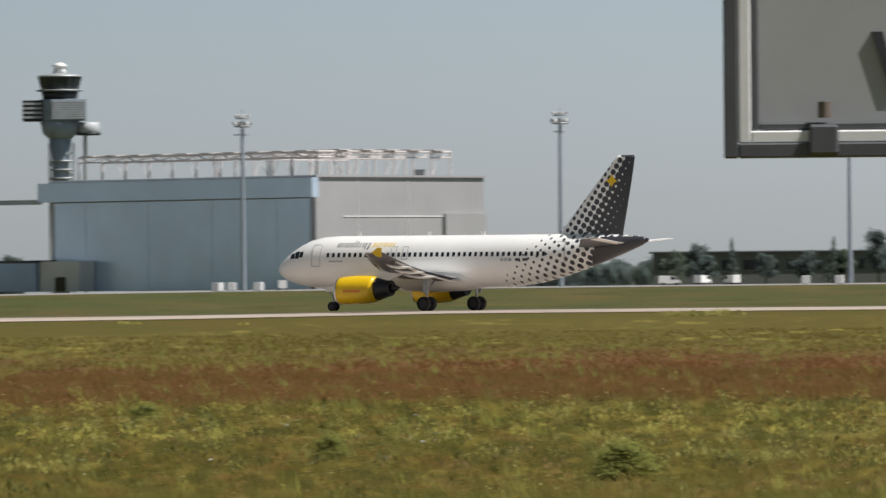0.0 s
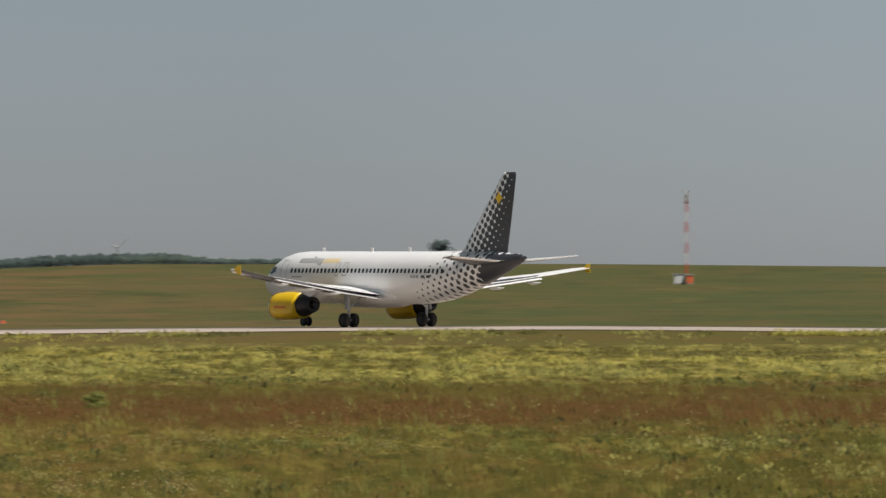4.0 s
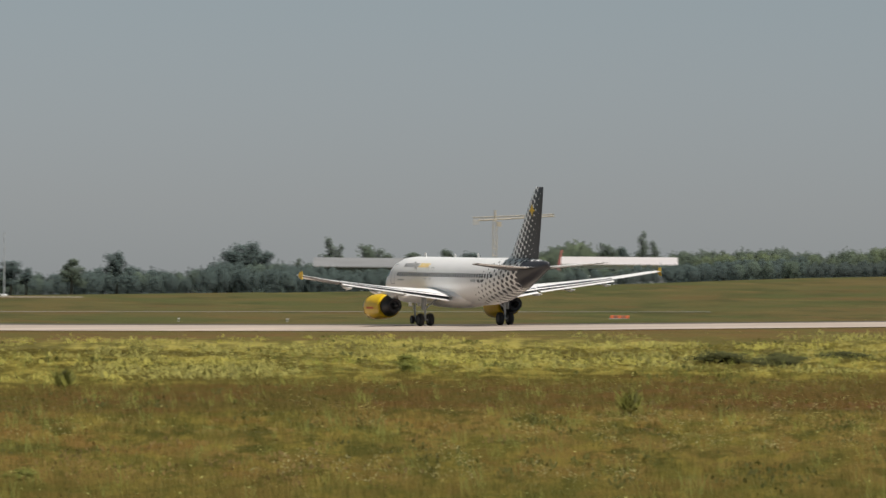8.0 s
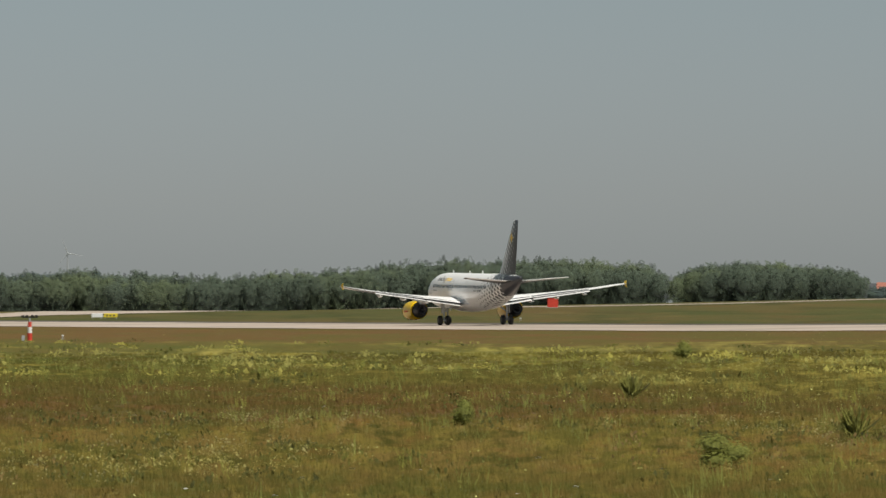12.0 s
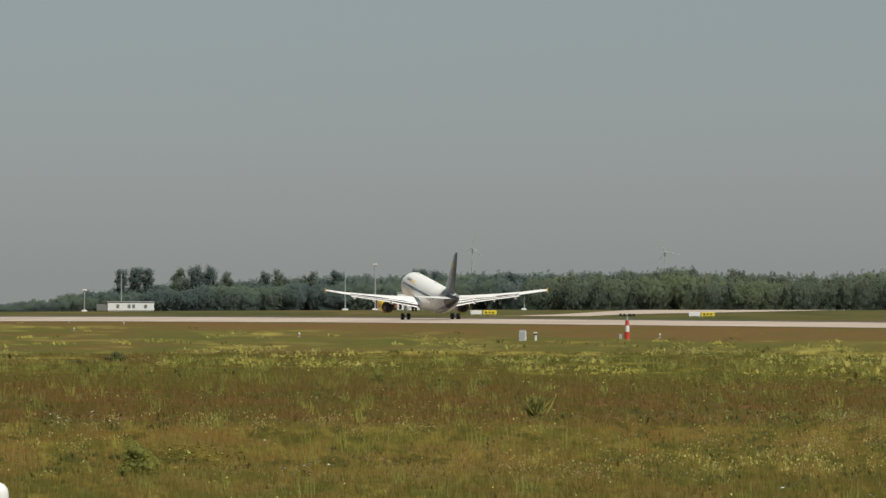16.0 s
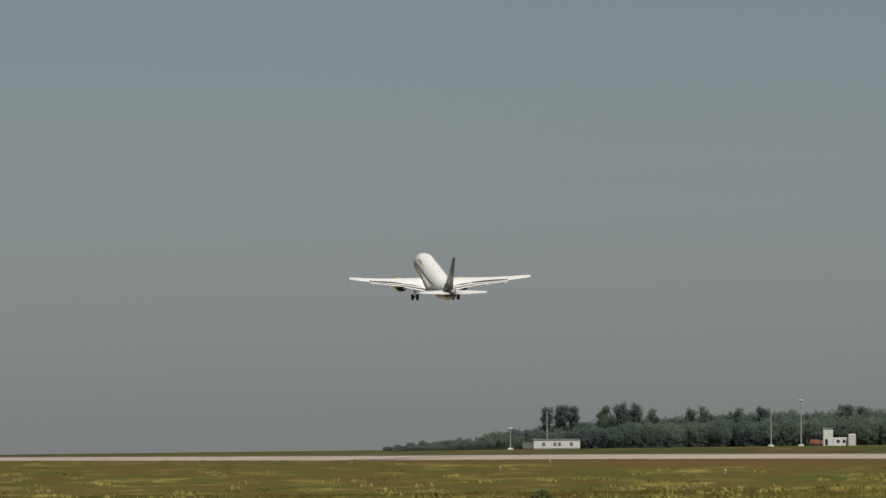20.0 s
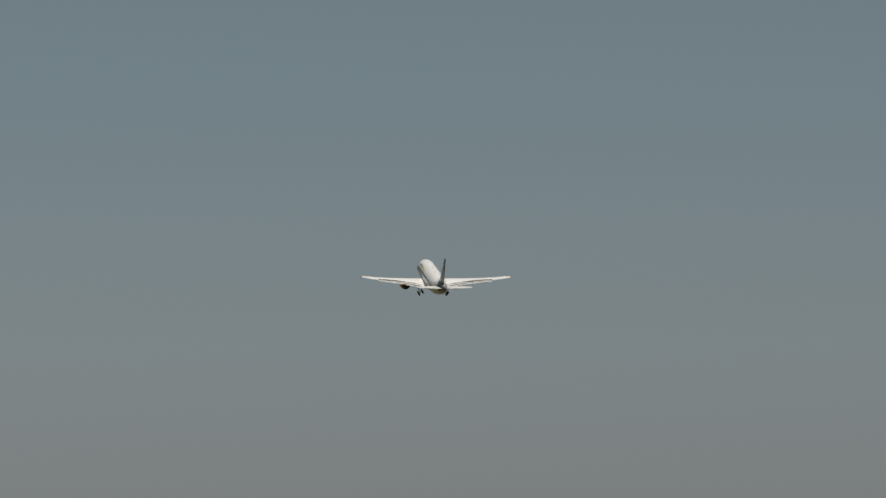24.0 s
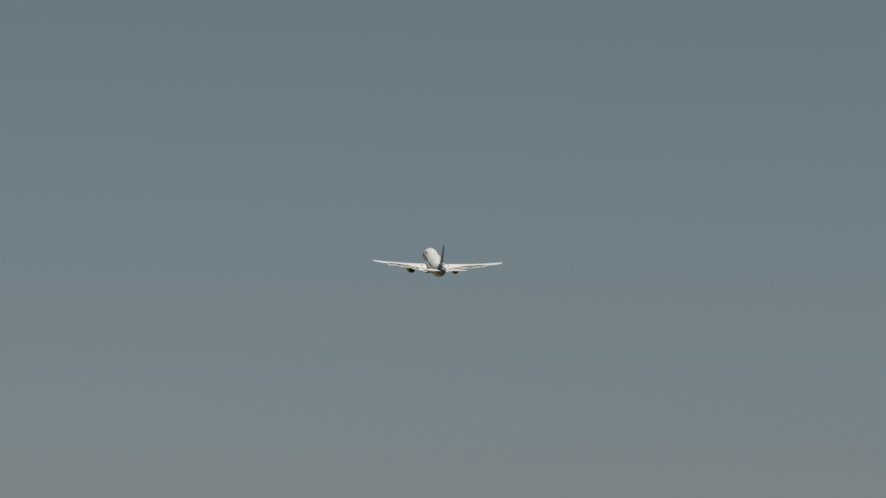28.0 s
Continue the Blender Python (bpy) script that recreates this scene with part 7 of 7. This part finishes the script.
def grass_body(name, label, r0, r1, a0, a1, count, seed, hgt, wid, blades, mat, power=1.0, spread=0.25):
    """Grass tufts: fans of thin bent blades, many of them, as one body."""
    rng = np.random.default_rng(seed)
    az = rng.uniform(a0, a1, count)
    r = np.sqrt(rng.uniform(0, 1, count) ** power * (r1 * r1 - r0 * r0) + r0 * r0)
    keep = np.ones(count, bool)
    px_, py_ = r * np.sin(az / LENS), r * np.cos(az / LENS)
    z, rw = ground_many(az, r)
    keep = r < rw - 45 - 170 * np.clip((3600 - az) / 1800, 0, 1)
    patch = 0.6 + 0.6 * np.sin(px_ * 0.11 + 1.3 * np.sin(py_ * 0.05)) * np.sin(py_ * 0.07 + 2.0 * np.sin(px_ * 0.031))
    V, n = [], int(keep.sum())
    tuft = 0.4 * rng.uniform(0, 1, n) ** 2
    px_, py_, z, patch = px_[keep], py_[keep], z[keep], patch[keep]
    base = np.stack([px_, py_, z - 0.02], 1)
    for _ in range(blades):
        th = rng.normal(1.65, 0.45, n)  # bent over by the wind
        lean = rng.uniform(0.15, 0.75, n)
        h = hgt * rng.uniform(0.35, 1.25, n) * (0.55 + 0.5 * np.clip(patch, 0, 1) + tuft)
        w = wid * rng.uniform(0.6, 1.4, n)
        o = base + np.stack([rng.normal(0, hgt * spread, n), rng.normal(0, hgt * spread, n), np.zeros(n)], 1)
        d = np.stack([np.cos(th) * lean * h, np.sin(th) * lean * h, h], 1)
        ph = th + math.pi / 2 + rng.normal(0, 0.3, n)
        s = np.stack([np.cos(ph) * w, np.sin(ph) * w, np.zeros(n)], 1)
        V.append(np.stack([o - s, o + s, o + d * np.array([1.25, 1.25, 1.0])], 1))
    v = np.concatenate(V).reshape(-1, 3)
    f = np.arange(len(v)).reshape(-1, 3)
    ob = new(name, mesh_from(name, v, f, mat))
    return tagged(ob, label, "grass", kind="stuff")


grass_body("grass", "rough mixed meadow grass with seed heads", 95, 200, -1000, 11300, 50000, 21, 0.32, 0.012, 9, BLADES, 0.8)
grass_body("grass", "rough mixed meadow grass further out", 195, 340, -1000, 11300, 80000, 22, 0.27, 0.024, 6, BLADES, 0.9)
grass_body("grass", "meadow grass towards the runway", 330, 470, -1100, 11300, 60000, 23, 0.16, 0.05, 4, BLADES_FAR, 1.5)
grass_body("tall_weeds", "tall green weeds standing in the meadow", 100, 420, -1000, 11300, 3000, 24, 0.5, 0.014, 14, WEED, 1.0)


def clumps(name, label, a0, a1, edge0, edge1, count, seed, hgt, wid, mat, leaf=0.05, n=26, drift=0.0, heads=0.35):
    """Bushy herbs that stand in drifts in one belt of the meadow, as one body; the belt runs
    between two edges of BELTS (0 to 3), or given depth angles."""
    rng = np.random.default_rng(seed)
    tab = np.array(BELTS, dtype=float)
    az = rng.uniform(a0, a1, count)
    lo, hi = [np.interp(az, tab[:, 0], tab[:, int(e) + 1]) if e < 4 else np.full(count, float(e)) for e in (edge0, edge1)]
    v = lo + (hi - lo) * rng.uniform(0, 1, count)
    rr, ru, hw = [np.interp(az, LAND_T[:, 0], LAND_T[:, k]) for k in (1, 2, 3)]
    r = 4.0 * LENS / v
    for _ in range(12):
        z, rw = ground_many(az, r)
        r = np.clip((EYE.z - z) * LENS / v, 90, rw - 25)
    z, rw = ground_many(az, r)
    x, y = r * np.sin(az / LENS), r * np.cos(az / LENS)
    sweep = np.sin(x * 0.33 + 1.9 * np.sin(y * 0.045 + seed)) * np.sin(y * 0.06 + 1.4 * np.sin(x * 0.11)) + rng.normal(0, 0.16, count)
    ok = sweep > drift
    x, y, z, r = x[ok], y[ok], z[ok], r[ok]
    m = len(x)
    size = rng.uniform(0.55, 1.35, m)
    o = np.repeat(np.stack([x, y, z], 1), n, 0)
    sc = np.repeat(size, n)
    k = m * n
    th = rng.uniform(0, 6.28, k)
    rad = np.sqrt(rng.uniform(0, 1, k)) * wid * sc
    zz = hgt * sc * rng.uniform(0.25, 1.0, k) * (1 - 0.4 * (rad / (wid * sc)) ** 2)
    c = o + np.stack([rad * np.cos(th), rad * np.sin(th), zz], 1)
    w = leaf * rng.uniform(0.5, 1.4, k)[:, None]
    ph = rng.uniform(0, 6.28, k)
    u = np.stack([np.cos(ph), np.sin(ph), rng.normal(0, 0.5, k)], 1) * w
    q = np.stack([-np.sin(ph) * 0.4, np.cos(ph) * 0.4, np.where(rng.uniform(0, 1, k) < heads, 0.25, 1.5)], 1) * w
    vv = np.stack([c - u, c - q, c + u, c + q], 1).reshape(-1, 3)
    ob = new(name, mesh_from(name, vv, np.arange(len(vv)).reshape(-1, 4), mat))
    return tagged(ob, label, "herbs", kind="stuff")


UMBEL = foliage("yellow green umbels", (0.400, 0.372, 0.110), 0.35, 0.3, 0.15)
PALEUM = foliage("pale yellow flower heads", (0.440, 0.400, 0.180), 0.3, 0.3, 0.1)
DARKHERB = foliage("dark green herb leaves", (0.120, 0.125, 0.034), 0.3, 0.35, 0.15)
TANHERB = foliage("tan and rust seed stalks", (0.270, 0.185, 0.072), 0.35, 0.3, 0.2)
# the flowering belt: puffs of yellow green umbels with darker leaves between them
clumps("herbs", "yellow green flowering herbs in the belt by the runway", 3000, 8600, 0, 1, 5200, 51, 0.42, 0.60, UMBEL, 0.075, 24, 0.12, 0.75)
clumps("herbs", "yellow green flowering herbs in streaks", -900, 3000, 0.0, 1, 1500, 52, 0.34, 0.75, UMBEL, 0.085, 24, 0.42, 0.8)
clumps("herbs", "dark green herbs between the flowers", -900, 8600, 0, 2, 1500, 53, 0.32, 0.75, DARKHERB, 0.085, 24, 0.35, 0.8)
clumps("herbs", "thin flowering herbs by the runway", 8600, 11300, 0, 1, 260, 54, 0.36, 0.6, UMBEL, 0.08, 22, 0.5)
# the near meadow
clumps("herbs", "yellow green flowering herbs in clumps", 7000, 11300, 3, 330, 1100, 55, 0.42, 0.34, UMBEL, 0.034, 34, 0.05)
clumps("herbs", "pale flower heads in clumps", 7000, 11300, 3, 350, 260, 56, 0.50, 0.26, PALEUM, 0.026, 30, 0.2, 0.8)
clumps("herbs", "dark green leafy herbs in clumps", 6000, 11300, 3, 380, 620, 57, 0.36, 0.42, DARKHERB, 0.042, 34, 0.2)
clumps("herbs", "rust and tan stalks in clumps", -900, 11300, 3, 380, 1000, 58, 0.36, 0.38, TANHERB, 0.030, 30, 0.25)
clumps("herbs", "yellow green herbs in the near meadow", -900, 7000, 3, 370, 1500, 59, 0.44, 0.34, PALEUM, 0.016, 34, 0.3)
clumps("herbs", "dark green leafy herbs in the near meadow", -900, 6000, 2, 380, 1100, 60, 0.40, 0.36, DARKHERB, 0.034, 32, 0.15)


def seed_heads(name, label, r0, r1, count, seed, size, mat):
    """Small flat flower and seed heads over the grass, in drifts, as one body."""
    rng = np.random.default_rng(seed)
    az = rng.uniform(-1000, 11300, count)
    r = np.sqrt(rng.uniform(0, 1, count) * (r1 * r1 - r0 * r0) + r0 * r0)
    z, rw = ground_many(az, r)
    x, y = r * np.sin(az / LENS), r * np.cos(az / LENS)
    drift = np.sin(x * 0.21 + 2.0 * np.sin(y * 0.09)) * np.sin(y * 0.13 + 1.7 * np.sin(x * 0.06)) + rng.normal(0, 0.35, count)
    keep = (r < rw - 30) & (drift > 0.25)
    x, y, z = x[keep], y[keep], z[keep]
    n = len(x)
    c = np.stack([x, y, z + rng.uniform(0.18, 0.42, n)], 1)
    s = size * rng.uniform(0.5, 1.3, n)[:, None]
    th = rng.uniform(0, 6.28, n)
    u = np.stack([np.cos(th), np.sin(th), rng.normal(0, 0.4, n)], 1) * s
    w = np.stack([-np.sin(th), np.cos(th), rng.normal(0, 0.6, n)], 1) * s
    v = np.stack([c - u, c - w, c + u, c + w], 1).reshape(-1, 3)
    ob = new(name, mesh_from(name, v, np.arange(len(v)).reshape(-1, 4), mat))
    return tagged(ob, label, "flowers", kind="stuff")


def flowers(name, label, spots, mat, size, seed):
    rng = np.random.default_rng(seed)
    V = []
    for az, up, spread, n in spots:
        for _ in range(n):
            a = az + rng.normal(0, spread)
            u = up + rng.normal(0, spread * 0.16)
            r = -4.0 * LENS / u
            p = np.array(spot(a, 0, r))
            p[2] = ground_z(a, r) + rng.uniform(0.15, 0.45)
            s = size * rng.uniform(0.6, 1.3)
            tilt = rng.normal(0, 0.3, 2)
            for q in range(3):
                th = q * 1.05
                c, s_ = math.cos(th) * s, math.sin(th) * s
                V.append([p + (c, s_, c * tilt[0]), p + (-s_, c, c * tilt[1]), p + (-c, -s_, 0.3 * s), p + (s_, -c, 0.3 * s)])
    v = np.array(V).reshape(-1, 3)
    ob = new(name, mesh_from(name, v, np.arange(len(v)).reshape(-1, 4), mat))
    return tagged(ob, label, "flowers", kind="stuff")


PETAL = simple("white petals", (0.75, 0.75, 0.72), 0.7, vary=0.05)
PETALY = simple("yellow umbels", (0.42, 0.41, 0.12), 0.7, vary=0.2)
flowers("daisies", "white daisies scattered in the meadow", [(240, -268, 22, 26), (290, -270, 10, 10), (340, -272, 14, 12), (700, -352, 30, 10), (660, -366, 20, 9), (9900, -290, 200, 30), (8500, -330, 300, 24), (2000, -300, 300, 22), (1200, -300, 300, 20)], PETAL, 0.05, 31)
flowers("yellow_flowers", "yellow green umbel flowers in the meadow", [(470, -336, 50, 200), (400, -345, 25, 100), (9900, -260, 260, 500), (10300, -280, 300, 600), (9200, -300, 300, 300), (8400, -250, 300, 300), (4300, -145, 260, 500), (3600, -150, 300, 500), (2600, -165, 300, 500), (1500, -170, 300, 500), (1250, -160, 120, 250), (7300, -118, 400, 400), (8300, -116, 400, 400)], PETALY, 0.035, 32)
seed_heads("seed_heads", "pale yellow green flower heads over the meadow", 100, 260, 36000, 41, 0.016, PETALY)
seed_heads("seed_heads", "pale yellow green flower heads further out", 250, 460, 45000, 42, 0.022, PETALY)


def motions():
    walk(AIRLINER, [(t, plane_pose(az, up, r, hd, pt, bk)) for t, az, up, r, hd, pt, bk in FLIGHT])
    for leg, sd in LEGS:
        p = leg.matrix_basis.translation.copy()
        rows = []
        for t, k in ((0.0, 0.0), (22.4, 0.0), (23.2, 0.14), (24.0, 0.36), (25.0, 0.60), (26.0, 0.80), (27.0, 0.93), (28.0, 1.0)):
            turn = Matrix.Rotation(radians(-sd * 84.0 * k), 4, "X") if sd else Matrix.Rotation(radians(-88.0 * k), 4, "Y")
            rows.append((t, Matrix.Translation(p) @ turn))
        walk(leg, rows)
    for wing, sd in WINGS:  # lift bends the wings upwards
        root = Matrix.Translation((0, sd * 1.9, 2.5))
        walk(wing, [(t, root @ Matrix.Rotation(radians(sd * k), 4, "X") @ root.inverted()) for t, k in ((0.0, 0.0), (11.0, 0.1), (14.0, 0.4), (15.5, 1.0), (17.0, 2.2), (28.0, 2.2))])


motions()
